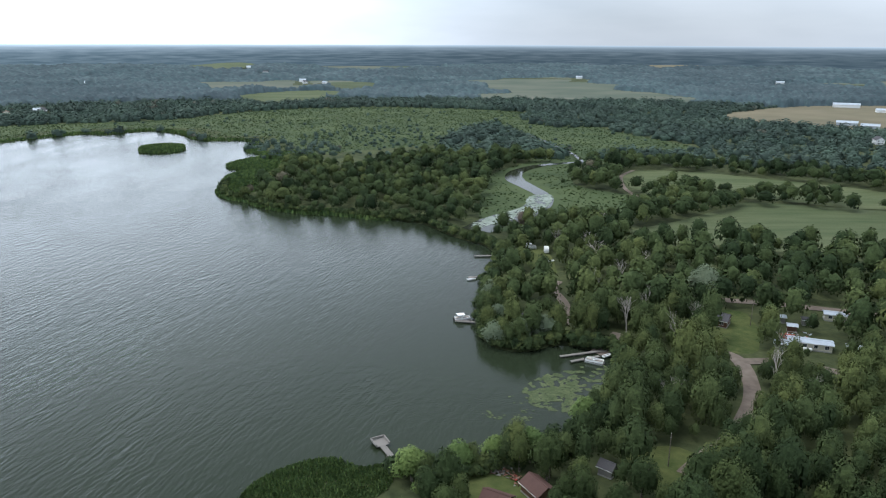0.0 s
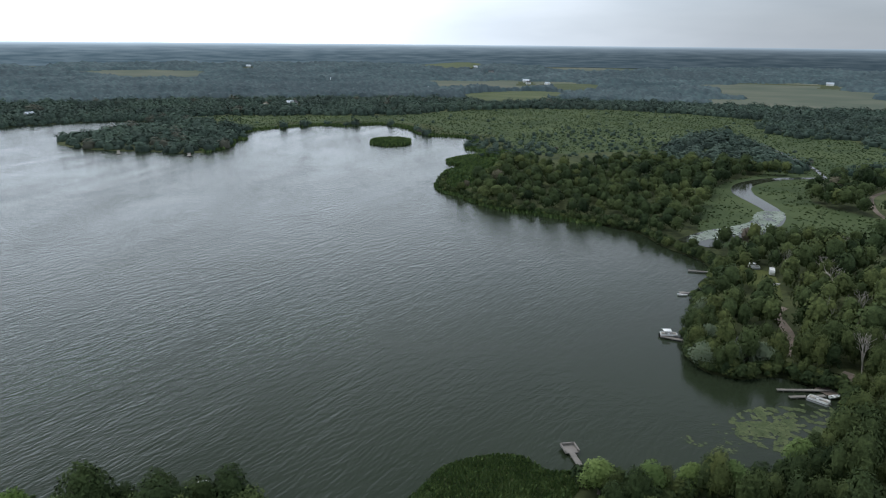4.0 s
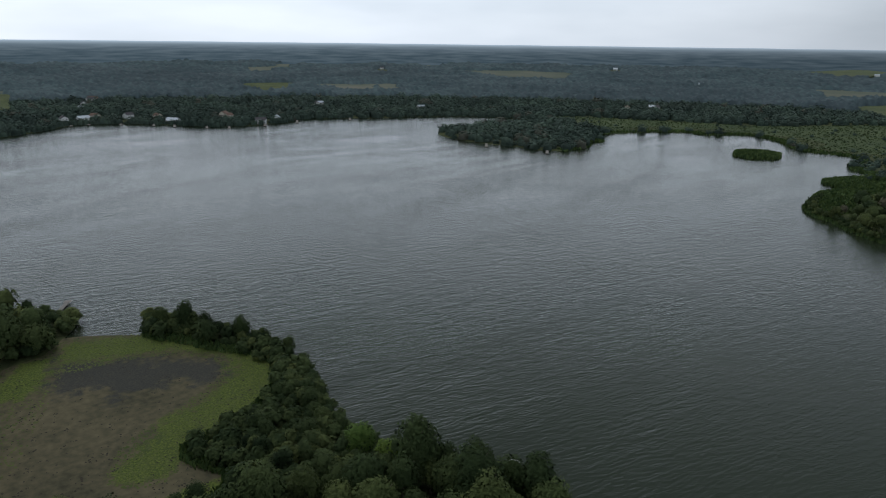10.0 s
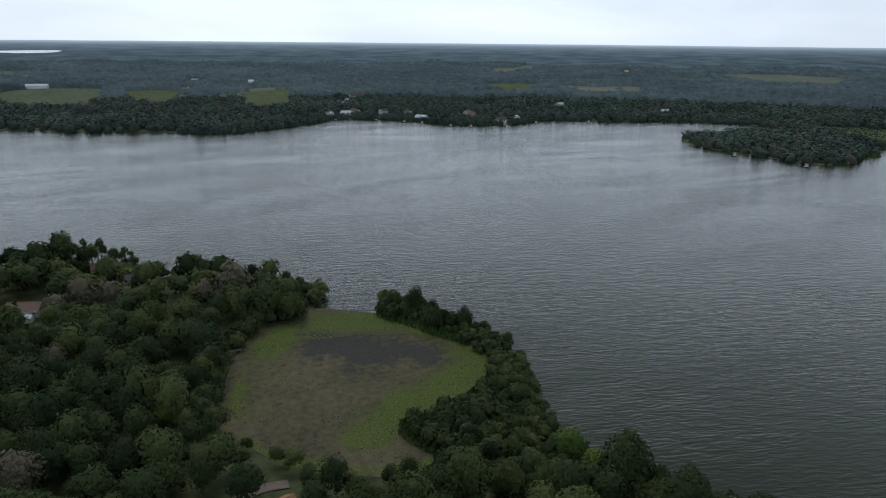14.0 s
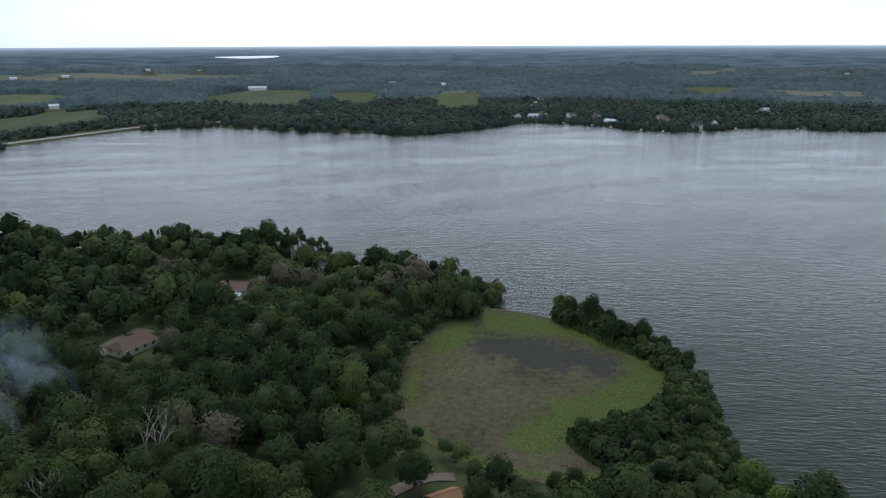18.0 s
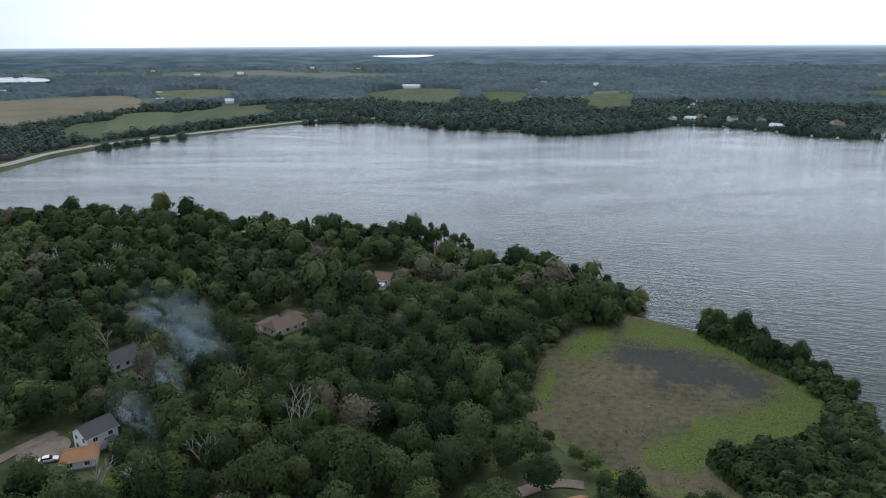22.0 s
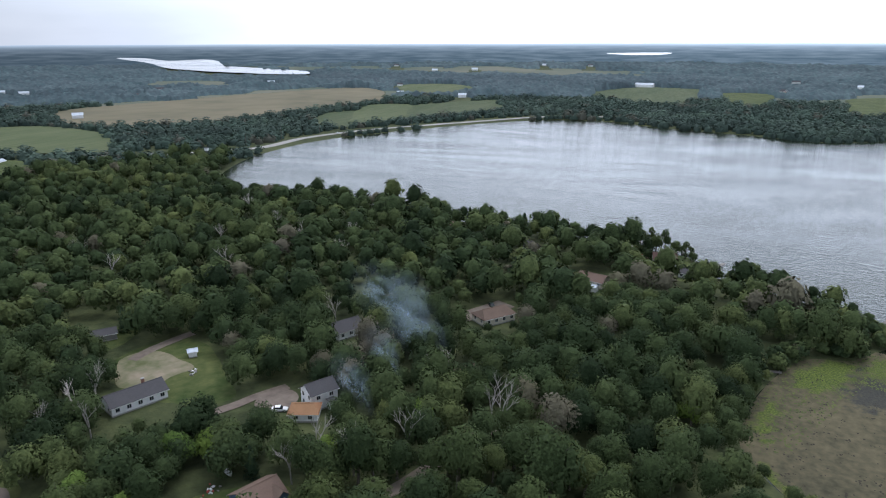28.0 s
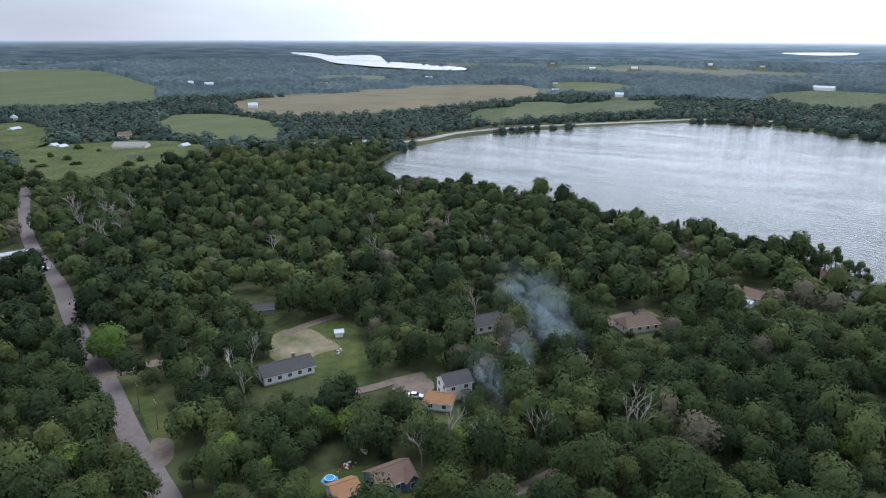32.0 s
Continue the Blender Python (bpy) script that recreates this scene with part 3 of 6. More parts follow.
# distance: low blue-green country to the horizon, self-lit, haze painted into its colour
hz = bpy.data.materials.new("glowing_haze_distance")
hz.use_nodes = True
n_, l_ = hz.node_tree.nodes, hz.node_tree.links
n_.clear()
h_out, h_em, h_geo, h_len = n_.new("ShaderNodeOutputMaterial"), n_.new("ShaderNodeEmission"), n_.new("ShaderNodeNewGeometry"), n_.new("ShaderNodeVectorMath")
h_len.operation = "LENGTH"
h_tex = n_.new("ShaderNodeTexNoise")
h_tex.inputs["Scale"].default_value, h_tex.inputs["Detail"].default_value = 1.0, 6.0
h_at = n_.new("ShaderNodeAttribute")
h_at.attribute_name = "spread"
l_.new(h_at.outputs["Vector"], h_tex.inputs["Vector"])
l_.new(h_geo.outputs["Position"], h_len.inputs[0])
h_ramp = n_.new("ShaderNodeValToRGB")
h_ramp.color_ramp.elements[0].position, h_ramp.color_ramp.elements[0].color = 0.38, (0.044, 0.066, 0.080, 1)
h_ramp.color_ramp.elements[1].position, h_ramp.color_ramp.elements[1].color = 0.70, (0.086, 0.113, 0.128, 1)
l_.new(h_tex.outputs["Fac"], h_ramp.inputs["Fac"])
# painted haze: the colour pales with distance
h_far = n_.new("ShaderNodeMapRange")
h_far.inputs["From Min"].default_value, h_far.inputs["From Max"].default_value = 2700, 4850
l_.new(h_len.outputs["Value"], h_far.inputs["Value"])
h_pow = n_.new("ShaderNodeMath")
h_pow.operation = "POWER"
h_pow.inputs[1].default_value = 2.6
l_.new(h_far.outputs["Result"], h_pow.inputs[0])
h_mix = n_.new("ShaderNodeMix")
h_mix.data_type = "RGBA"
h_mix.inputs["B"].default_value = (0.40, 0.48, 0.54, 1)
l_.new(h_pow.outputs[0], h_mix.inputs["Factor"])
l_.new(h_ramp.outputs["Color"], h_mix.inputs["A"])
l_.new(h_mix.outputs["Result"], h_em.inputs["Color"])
# the painted haze glows stronger towards the thin cloud
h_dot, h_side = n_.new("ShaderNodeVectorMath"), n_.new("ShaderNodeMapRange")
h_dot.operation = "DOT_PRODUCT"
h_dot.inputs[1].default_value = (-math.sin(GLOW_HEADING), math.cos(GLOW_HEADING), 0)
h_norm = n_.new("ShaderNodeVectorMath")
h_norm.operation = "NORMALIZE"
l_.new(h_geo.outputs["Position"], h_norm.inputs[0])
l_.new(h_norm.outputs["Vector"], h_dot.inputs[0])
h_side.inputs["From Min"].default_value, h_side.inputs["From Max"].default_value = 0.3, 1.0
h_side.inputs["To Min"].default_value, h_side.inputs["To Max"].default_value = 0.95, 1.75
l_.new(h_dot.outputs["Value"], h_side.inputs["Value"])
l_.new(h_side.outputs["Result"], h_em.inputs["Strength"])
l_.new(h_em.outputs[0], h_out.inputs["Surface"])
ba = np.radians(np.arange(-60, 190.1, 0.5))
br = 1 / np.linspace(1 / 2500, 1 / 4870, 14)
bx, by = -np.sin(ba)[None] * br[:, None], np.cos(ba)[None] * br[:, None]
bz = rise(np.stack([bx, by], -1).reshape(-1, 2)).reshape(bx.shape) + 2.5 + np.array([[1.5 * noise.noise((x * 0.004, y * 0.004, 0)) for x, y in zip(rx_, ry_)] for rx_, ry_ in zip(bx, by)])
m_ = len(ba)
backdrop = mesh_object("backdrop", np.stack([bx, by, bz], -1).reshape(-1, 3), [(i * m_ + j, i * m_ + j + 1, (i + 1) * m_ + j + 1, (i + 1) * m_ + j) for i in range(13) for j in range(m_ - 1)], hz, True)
spread = np.stack([np.degrees(ba)[None] * 0.5 + 0 * bx, 6.0e4 / br[:, None] + 0 * bx, 0 * bx], -1).reshape(-1, 3)
backdrop.data.attributes.new("spread", "FLOAT_VECTOR", "POINT").data.foreach_set("vector", spread.astype(np.float32).ravel())
tagged(backdrop, "hazy blue-green wooded country at the horizon", "backdrop", kind="structure")

# far lakes
_, l2 = sheet("far_lake", [(-2150, -2123), (-2207, -2044), (-2110, -1850), (-2227, -1807), (-2204, -1708), (-1990, -1500), (-1926, -1293), (-1879, -1129), (-1782, -1081), (-1744, -1218), (-1767, -1444), (-1818, -1601), (-1990, -1827)], CALM, "distant pale lake between woods", "lake", lift=4.4, wobble=8)
OPEN += [(l2, 0, 1), (l2 * 0.97, 0, 1), (l2 * 0.94, 0, 1)]
_, l3 = sheet("far_lake", [(-3185, -430), (-3280, -187), (-3120, -185), (-3058, -303)], CALM, "small distant pale lake", "lake", lift=5.0)
OPEN.append((l3, 0, 1))



# ---- things ----
def part(name, bm, mat, parent, label="", smooth_faces=False):
    """One mesh as a part under a thing or a part."""
    me = bpy.data.meshes.new(name)
    bmesh.ops.recalc_face_normals(bm, faces=bm.faces)
    bm.to_mesh(me)
    bm.free()
    me.materials.append(mat)
    if smooth_faces:
        me.polygons.foreach_set("use_smooth", [True] * len(me.polygons))
    ob = new(name, me)
    ob.parent = parent
    return tagged(ob, label) if label else ob


def thing(name, label, category, x, y, turn=0.0, z=None, group=""):
    z = float(max(height(np.array([[x, y]]))[0], 0.0)) if z is None else z
    root = new(name)
    root.matrix_world = Matrix.Translation((x, y, z)) @ Matrix.Rotation(turn, 4, "Z")
    return tagged(root, label, category, group=group)


def prism(outline, z0, z1, bm=None, bevel=0.0):
    """A solid with that outline between two heights."""
    bm = bm or bmesh.new()
    a = [bm.verts.new((x, y, z0)) for x, y in outline]
    b = [bm.verts.new((x, y, z1)) for x, y in outline]
    n = len(a)
    bm.faces.new(a[::-1])
    bm.faces.new(b)
    sides = [bm.faces.new((a[i], a[(i + 1) % n], b[(i + 1) % n], b[i])) for i in range(n)]
    if bevel:
        bmesh.ops.bevel(bm, geom=list(bm.edges), offset=bevel, segments=1, affect="EDGES")
    return bm


def box(x, y, z, sx, sy, sz, bm=None, bevel=0.0):
    """A box by its middle and its sizes."""
    bm = bm or bmesh.new()
    fresh = bmesh.new() if bevel else bm
    prism([(x - sx / 2, y - sy / 2), (x + sx / 2, y - sy / 2), (x + sx / 2, y + sy / 2), (x - sx / 2, y + sy / 2)], z - sz / 2, z + sz / 2, fresh, bevel)
    return fresh


def tube(p, q, r0, r1, sides=8, bm=None):
    bm = bm or bmesh.new()
    p, q = Vector(p), Vector(q)
    d = (q - p).normalized()
    u = d.orthogonal().normalized()
    v = d.cross(u)
    rings = [[bm.verts.new(c + (u * math.cos(a) + v * math.sin(a)) * rr_) for a in (2 * math.pi * i / sides for i in range(sides))] for c, rr_ in ((p, r0), (q, r1))]
    for i in range(sides):
        bm.faces.new((rings[0][i], rings[0][(i + 1) % sides], rings[1][(i + 1) % sides], rings[1][i]))
    bm.faces.new(rings[0][::-1])
    bm.faces.new(rings[1])
    return bm


def paint(name, c, rough=0.6, vary=0.06, scale=1.2, metal=0.0):
    return material(name, tuple(k * 0.86 for k in c), tuple(min(k * 1.08, 0.9) for k in c), scale, rough, vary=vary, big=0.25, metal=metal)


WHITE = paint("white_siding", (0.80, 0.81, 0.80))
BLUE = paint("blue_siding", (0.10, 0.16, 0.26))
CREAM = paint("cream_siding", (0.62, 0.58, 0.48))
GREYW = paint("weathered_grey_boards", (0.24, 0.235, 0.22), 0.85)
BROWNW = paint("brown_stained_boards", (0.13, 0.075, 0.05), 0.8)
ROOF_GREY = paint("grey_asphalt_shingles", (0.085, 0.083, 0.086), 0.9, scale=2.5)
ROOF_BROWN = paint("brown_asphalt_shingles", (0.165, 0.118, 0.092), 0.9, scale=2.5)
ROOF_RED = paint("dull_red_roof", (0.105, 0.062, 0.052), 0.8, scale=2.0)
ROOF_ORANGE = paint("orange_brown_shingles", (0.33, 0.185, 0.10), 0.9, scale=2.5)
METAL = paint("pale_sheet_metal", (0.46, 0.51, 0.56), 0.5, metal=0.2)
TRIM = paint("white_trim", (0.78, 0.78, 0.76))
GLASS = paint("dark_window_glass", (0.02, 0.025, 0.03), 0.08)
DARK = paint("dark_opening", (0.02, 0.02, 0.02), 0.9)
TIMBER = paint("grey_dock_timber", (0.23, 0.215, 0.195), 0.9, scale=3)
BRICK = paint("chimney_brick", (0.28, 0.15, 0.11), 0.9)
RUBBER = paint("black_rubber", (0.02, 0.02, 0.02), 0.8)
ALU = paint("aluminium", (0.6, 0.61, 0.62), 0.35, metal=0.7)
RED = paint("faded_red", (0.35, 0.08, 0.06))
SEAT = paint("pale_vinyl", (0.5, 0.47, 0.42))
POOLW = paint("pool_blue", (0.06, 0.32, 0.62), 0.12)
POOLB = paint("blue_liner", (0.10, 0.38, 0.68), 0.5)
CONCRETE = paint("concrete", (0.36, 0.35, 0.33), 0.9)
SCUM = material("pale_creek_scum", (0.16, 0.20, 0.15), (0.34, 0.38, 0.33), 0.12, 0.7, vary=0.1, big=0.05)
CLEAR = []


def window(parent, x, y, z, w, h, along, trim):
    """A framed pane on a wall: along is the wall's axis, y or x its outer face."""
    sgn = 1 if (y if along == "x" else x) >= 0 else -1
    if along == "x":
        f = part("window", box(x, y + sgn * 0.03, z, w + 0.24, 0.09, h + 0.24), trim, parent)
        part("pane", box(x, y + sgn * 0.06, z, w, 0.07, h), GLASS, f, "dark glass pane")
        part("glazing_bar", box(x, y + sgn * 0.085, z, 0.06, 0.06, h), trim, f)
    else:
        f = part("window", box(x + sgn * 0.03, y, z, 0.09, w + 0.24, h + 0.24), trim, parent)
        part("pane", box(x + sgn * 0.06, y, z, 0.07, w, h), GLASS, f, "dark glass pane")
        part("glazing_bar", box(x + sgn * 0.085, y, z, 0.06, 0.06, h), trim, f)


def house(name, label, a, b, width, wall_h, roof_h, wall, roof, storeys=1, hip=0.0, chimney=False, door_side=1, trim=None, overhang=0.45, windows=True, category="house", porch=False, length=None, yard=True):
    """A house whose ridge runs from a to b on the plan; hip: how far the ridge ends stand back from the walls."""
    a, b = Vector(a), Vector(b)
    mid, d = (a + b) / 2, b - a
    L = (length or d.length) + 2 * hip
    W = width
    trim = trim or TRIM
    root = thing(name, label, category, mid.x, mid.y, math.atan2(d.y, d.x))
    CLEAR.append((np.array([mid.x, mid.y]), max(L, W) * (0.62 if yard else 0.5) + 1.2, yard))
    part("foundation", box(0, 0, 0.1, L + 0.1, W + 0.1, 0.6), CONCRETE, root)
    bm = prism([(-L / 2, -W / 2), (L / 2, -W / 2), (L / 2, W / 2), (-L / 2, W / 2)], 0.4, wall_h)
    if not hip:
        for x in (-L / 2, L / 2):
            t = 0.06 if x < 0 else -0.06
            g = [bm.verts.new(q) for q in ((x, -W / 2, wall_h), (x, W / 2, wall_h), (x, 0, wall_h + roof_h))]
            g2 = [bm.verts.new((v.co.x + t * 3, v.co.y, v.co.z)) for v in g]
            bm.faces.new(g)
            bm.faces.new(g2[::-1])
            for i in range(3):
                bm.faces.new((g[i], g[(i + 1) % 3], g2[(i + 1) % 3], g2[i]))
    part("wall", bm, wall, root)
    o = overhang
    drop = roof_h * o / (W / 2)
    for sgn in (1, -1):
        bm = bmesh.new()
        e = [(-L / 2 - o, sgn * (W / 2 + o), wall_h - drop), (L / 2 + o, sgn * (W / 2 + o), wall_h - drop), (L / 2 + o - hip * 1.0, 0, wall_h + roof_h), (-L / 2 - o + hip * 1.0, 0, wall_h + roof_h)]
        lo = [bm.verts.new(q) for q in e]
        hi = [bm.verts.new((q[0], q[1], q[2] + 0.2)) for q in e]
        bm.faces.new(lo)
        bm.faces.new(hi)
        for i in range(4):
            bm.faces.new((lo[i], lo[(i + 1) % 4], hi[(i + 1) % 4], hi[i]))
        part("roof_slope", bm, roof, root)
    if hip:
        for sx in (1, -1):
            bm = bmesh.new()
            e = [(sx * (L / 2 + o), -W / 2 - o, wall_h - drop), (sx * (L / 2 + o), W / 2 + o, wall_h - drop), (sx * (L / 2 + o - hip), 0, wall_h + roof_h)]
            lo = [bm.verts.new(q) for q in e]
            hi = [bm.verts.new((q[0], q[1], q[2] + 0.2)) for q in e]
            bm.faces.new(lo)
            bm.faces.new(hi)
            for i in range(3):
                bm.faces.new((lo[i], lo[(i + 1) % 3], hi[(i + 1) % 3], hi[i]))
            part("hip_slope", bm, roof, root)
    part("ridge_cap", box(0, 0, wall_h + roof_h + 0.2, L + 2 * o - 2 * hip, 0.35, 0.1), roof, root)
    for sgn in (1, -1):
        part("fascia", box(0, sgn * (W / 2 + o), wall_h - drop + 0.06, L + 2 * o, 0.06, 0.22), trim, root)
    if windows:
        sh = (wall_h - 0.4) / storeys
        count = max(int(L / 2.8), 1)
        for st in range(storeys):
            z = 0.4 + sh * (st + 0.56)
            for sgn in (1, -1):
                for k in range(count):
                    if st == 0 and sgn == door_side and k == count // 2:
                        dr = part("door", box(-L / 2 + L * (k + 0.5) / count, sgn * (W / 2 + 0.03), 1.45, 1.0, 0.1, 2.05), trim, root)
                        part("door_handle", box(-L / 2 + L * (k + 0.5) / count + 0.35, sgn * (W / 2 + 0.1), 1.4, 0.08, 0.08, 0.08), ALU, dr)
                    else:
                        window(root, -L / 2 + L * (k + 0.5) / count, sgn * W / 2, z, 1.1, 1.15, "x", trim)
            for sx in (1, -1):
                for y in ((-W / 4, W / 4) if W > 6 else (0,)):
                    window(root, sx * L / 2, y, z, 0.95, 1.15, "y", trim)
    if chimney:
        ch = part("chimney", box(L * 0.2, W * 0.12, wall_h + roof_h + 0.2, 0.8, 0.7, 2.0), BRICK, root)
        part("chimney_cap", box(L * 0.2, W * 0.12, wall_h + roof_h + 1.25, 1.0, 0.9, 0.12), CONCRETE, ch)
    if porch:
        y = door_side * (W / 2 + 1.1)
        pr = part("porch_roof", box(L * 0.18, y, 2.9, 2.6, 2.4, 0.18), roof, root)
        for sx in (-1.1, 1.1):
            part("porch_post", box(L * 0.18 + sx, y + door_side * 1.0, 1.5, 0.14, 0.14, 2.7), trim, pr)
        part("step", box(L * 0.18, y, 0.25, 2.2, 2.0, 0.4), CONCRETE, root)
    return root


# houses of the woods
blue_house = house("house", "blue-sided bungalow with a brown shingle roof and white trim", (-106, -87), (-114.6, -83.2), 7.6, 2.9, 2.1, BLUE, ROOF_BROWN, chimney=False, door_side=1)
gable = part("front_gable", prism([(1.6, -5.2), (4.6, -5.2), (4.6, 0), (1.6, 0)], 0.4, 2.9), BLUE, blue_house)
bm = bmesh.new()
for sgn in (1, -1):
    e = [(3.1 + sgn * 1.9, -5.7, 2.6), (3.1 + sgn * 1.9, -1.6, 2.6), (3.1, -0.6, 4.3), (3.1, -5.7, 4.3)]
    lo = [bm.verts.new(q) for q in e]
    hi = [bm.verts.new((q[0], q[1], q[2] + 0.18)) for q in e]
    bm.faces.new(lo)
    bm.faces.new(hi)
    for i in range(4):
        bm.faces.new((lo[i], lo[(i + 1) % 4], hi[(i + 1) % 4], hi[i]))
part("gable_roof", bm, ROOF_BROWN, blue_house)
bm = bmesh.new()
bm.faces.new([bm.verts.new(q) for q in ((1.6, -5.2, 2.9), (4.6, -5.2, 2.9), (3.1, -5.2, 4.2))])
part("gable_end", bm, BLUE, blue_house)
window(blue_house, 3.1, -5.2, 1.8, 1.0, 1.2, "x", TRIM)
house("garage", "detached garage with an orange-brown shingle roof", (-98.2, -92.2), (-103.6, -89.6), 6.0, 2.5, 1.5, WHITE, ROOF_ORANGE, category="garage")
white_house = house("house", "white two-storey house with a dark grey roof", (-150.9, -97.0), (-157.8, -92.8), 6.5, 5.1, 2.1, WHITE, ROOF_GREY, storeys=2, door_side=-1, porch=True)
house("garage", "white garage with a hipped orange shingle roof", (-146.0, -97.2), (-147.6, -93.0), 6.2, 2.5, 1.5, WHITE, ROOF_ORANGE, hip=1.6, category="garage")
house("house", "long single-storey house with a dark grey roof", (-129.6, -147.8), (-144.0, -141.4), 7.8, 2.8, 2.2, WHITE, ROOF_GREY, chimney=True)
house("house", "white house with a grey roof half hidden by trees", (-196.0, -113.8), (-205.0, -108.8), 7.6, 3.0, 2.4, WHITE, ROOF_GREY)
house("house", "tan house with a brown hipped roof", (-227.2, -69.0), (-234.2, -63.4), 8.4, 2.8, 2.2, CREAM, ROOF_BROWN, hip=2.2)
house("house", "cream bungalow with a brown roof in a clearing", (-284.6, -43.5), (-281.0, -32.5), 8.0, 2.8, 2.0, CREAM, ROOF_BROWN, door_side=-1)
house("garage", "low garage with a flat brown roof beside the bungalow", (-273.0, -49.0), (-270.6, -41.0), 6.4, 2.5, 1.0, CREAM, ROOF_BROWN, category="garage")
house("shed", "small white lean-to against the bungalow", (-274.5, -38.6), (-273.5, -35.2), 3.2, 2.3, 0.6, WHITE, METAL, windows=False, category="shed")
house("house", "lakeside cottage with a dull red roof", (-325.5, -17.0), (-327.0, -7.0), 7.2, 3.0, 2.3, WHITE, ROOF_RED)
house("cabin", "low grey-roofed cabin near the lake", (-309, -4), (-306, 4), 5.5, 2.4, 1.2, WHITE, ROOF_GREY, category="cabin")
house("house", "brown-roofed house sunk among trees", (-176, -63.5), (-183, -58.5), 8, 2.8, 2.4, BROWNW, ROOF_BROWN, yard=False)
for x, y, t, roof in ((-317, -71, 0.6, ROOF_GREY), (-296, -99, 0.3, ROOF_BROWN), (-300, -124, 0.9, ROOF_GREY), (-341, -125, 0.2, ROOF_BROWN)):
    house("house", "small house glimpsed between the trees", (x, y), (x - 8 * math.cos(t), y - 8 * math.sin(t)), 7, 2.8, 2.2, CREAM, roof, yard=False)
house("shed", "weathered grey board shed on the grass", (-165.0, -189.6), (-171.0, -185.0), 4.2, 2.5, 1.3, GREYW, ROOF_GREY, windows=False, category="shed")
house("shed", "small white metal garden shed on the lawn", (-166.6, -150.6), (-168.4, -148.8), 2.6, 2.1, 0.5, WHITE, METAL, windows=False, category="shed")
house("mobile_home", "white mobile home beside the road", (-144, -336), (-158, -332), 4.2, 2.8, 0.6, WHITE, METAL, category="mobile home")

house("cabin", "cabin with an orange-brown roof above the pond", (-129.0, 19.5), (-131.0, 25.5), 5.6, 2.6, 1.6, BROWNW, ROOF_ORANGE, category="cabin")

# trailers and sheds by the dirt lane
house("mobile_home", "long mobile home under a shiny metal roof", (117.5, 219.2), (130.0, 214.7), 4.2, 2.7, 0.5, CREAM, METAL, category="mobile home")
house("shed", "open shelter with a flat pale metal roof", (112.2, 217.4), (116.6, 215.2), 4.0, 2.5, 0.25, GREYW, METAL, windows=False, category="shed")
house("shed", "small shed with a white roof", (123.4, 240.2), (126.0, 239.4), 2.6, 2.4, 0.3, GREYW, METAL, windows=False, yard=False, category="shed")
house("shed", "small shed with a white roof", (123.4, 232.0), (126.2, 231.0), 2.4, 2.4, 0.3, BROWNW, METAL, windows=False, category="shed")
house("mobile_home", "short trailer with a pale metal roof", (142.2, 243.0), (149.0, 240.6), 3.8, 2.7, 0.4, CREAM, METAL, yard=False, category="mobile home")
house("shed", "shed with a bright sheet metal roof", (134.2, 213.0), (138.0, 211.4), 3.6, 2.5, 0.4, GREYW, METAL, windows=False, yard=False, category="shed")
house("shed", "grey shed among the trailers", (131.6, 238.0), (135.4, 236.8), 3.0, 2.3, 0.5, GREYW, ROOF_GREY, windows=False, yard=False, category="shed")
house("house", "brown house beside the dirt road", (98, 240), (104, 236), 6.5, 2.7, 1.6, BROWNW, ROOF_GREY, yard=False)
house("house", "shore cabin with a blue-grey roof under willows", (32.5, 232.2), (38.6, 230.0), 6.2, 2.7, 1.5, GREYW, ROOF_GREY, yard=False)
house("house", "shore cabin with a grey roof under willows", (26.0, 239.6), (30.8, 236.8), 5.6, 2.7, 1.5, WHITE, ROOF_GREY, yard=False)
house("shed", "grey shed beside the lawn", (38.2, 145.8), (40.8, 143.6), 3.0, 2.5, 1.0, GREYW, ROOF_GREY, windows=False, category="shed")
house("house", "boathouse with a dull red-brown roof", (20.3, 139.2), (23.4, 133.8), 4.8, 2.5, 1.5, BROWNW, ROOF_RED, windows=False, category="boathouse")
house("house", "cabin with a red-brown roof near the shore", (9.6, 133.2), (14.8, 130.4), 5.4, 2.5, 1.6, BROWNW, ROOF_RED)

# far buildings
house("barn", "long white farm shed on the tan field", (622, 1136), (656, 1120), 14, 5, 2.5, WHITE, METAL, windows=False, category="barn")
house("barn", "white farm shed at the field's edge", (640, 1050), (664, 1040), 12, 4, 2, WHITE, METAL, windows=False, category="barn")
house("barn", "grey farm shed beyond the hay field", (492, 884), (512, 872), 10, 4, 2, METAL, METAL, windows=False, category="barn")
house("barn", "grey farm shed beyond the hay field", (503, 850), (520, 840), 9, 4, 2, METAL, METAL, windows=False, category="barn")
house("barn", "pale arched machine shed in the farmyard", (-372, -590), (-388, -566), 14, 4.5, 3, CREAM, paint("dull_grey_metal", (0.27, 0.26, 0.25), 0.6), windows=False, category="barn")
for x, y, w in [(-347, -634, 4), (-347, -647, 3), (-413, -549, 5), (-280, -463, 4), (-389, -799, 6)]:
    house("shed", "small pale farm building among trees", (x - w, y), (x + w, y + w * 0.6), 6, 3, 1.6, WHITE, METAL, windows=False, category="shed")
house("shed", "low open pole shed in the farmyard", (-345, -532), (-356, -522), 6, 3, 0.8, GREYW, ROOF_GREY, windows=False, category="shed")
house("barn", "long white barn beside a green field", (-1596, -150), (-1590, -112), 16, 6, 3, WHITE, METAL, windows=False, category="barn")
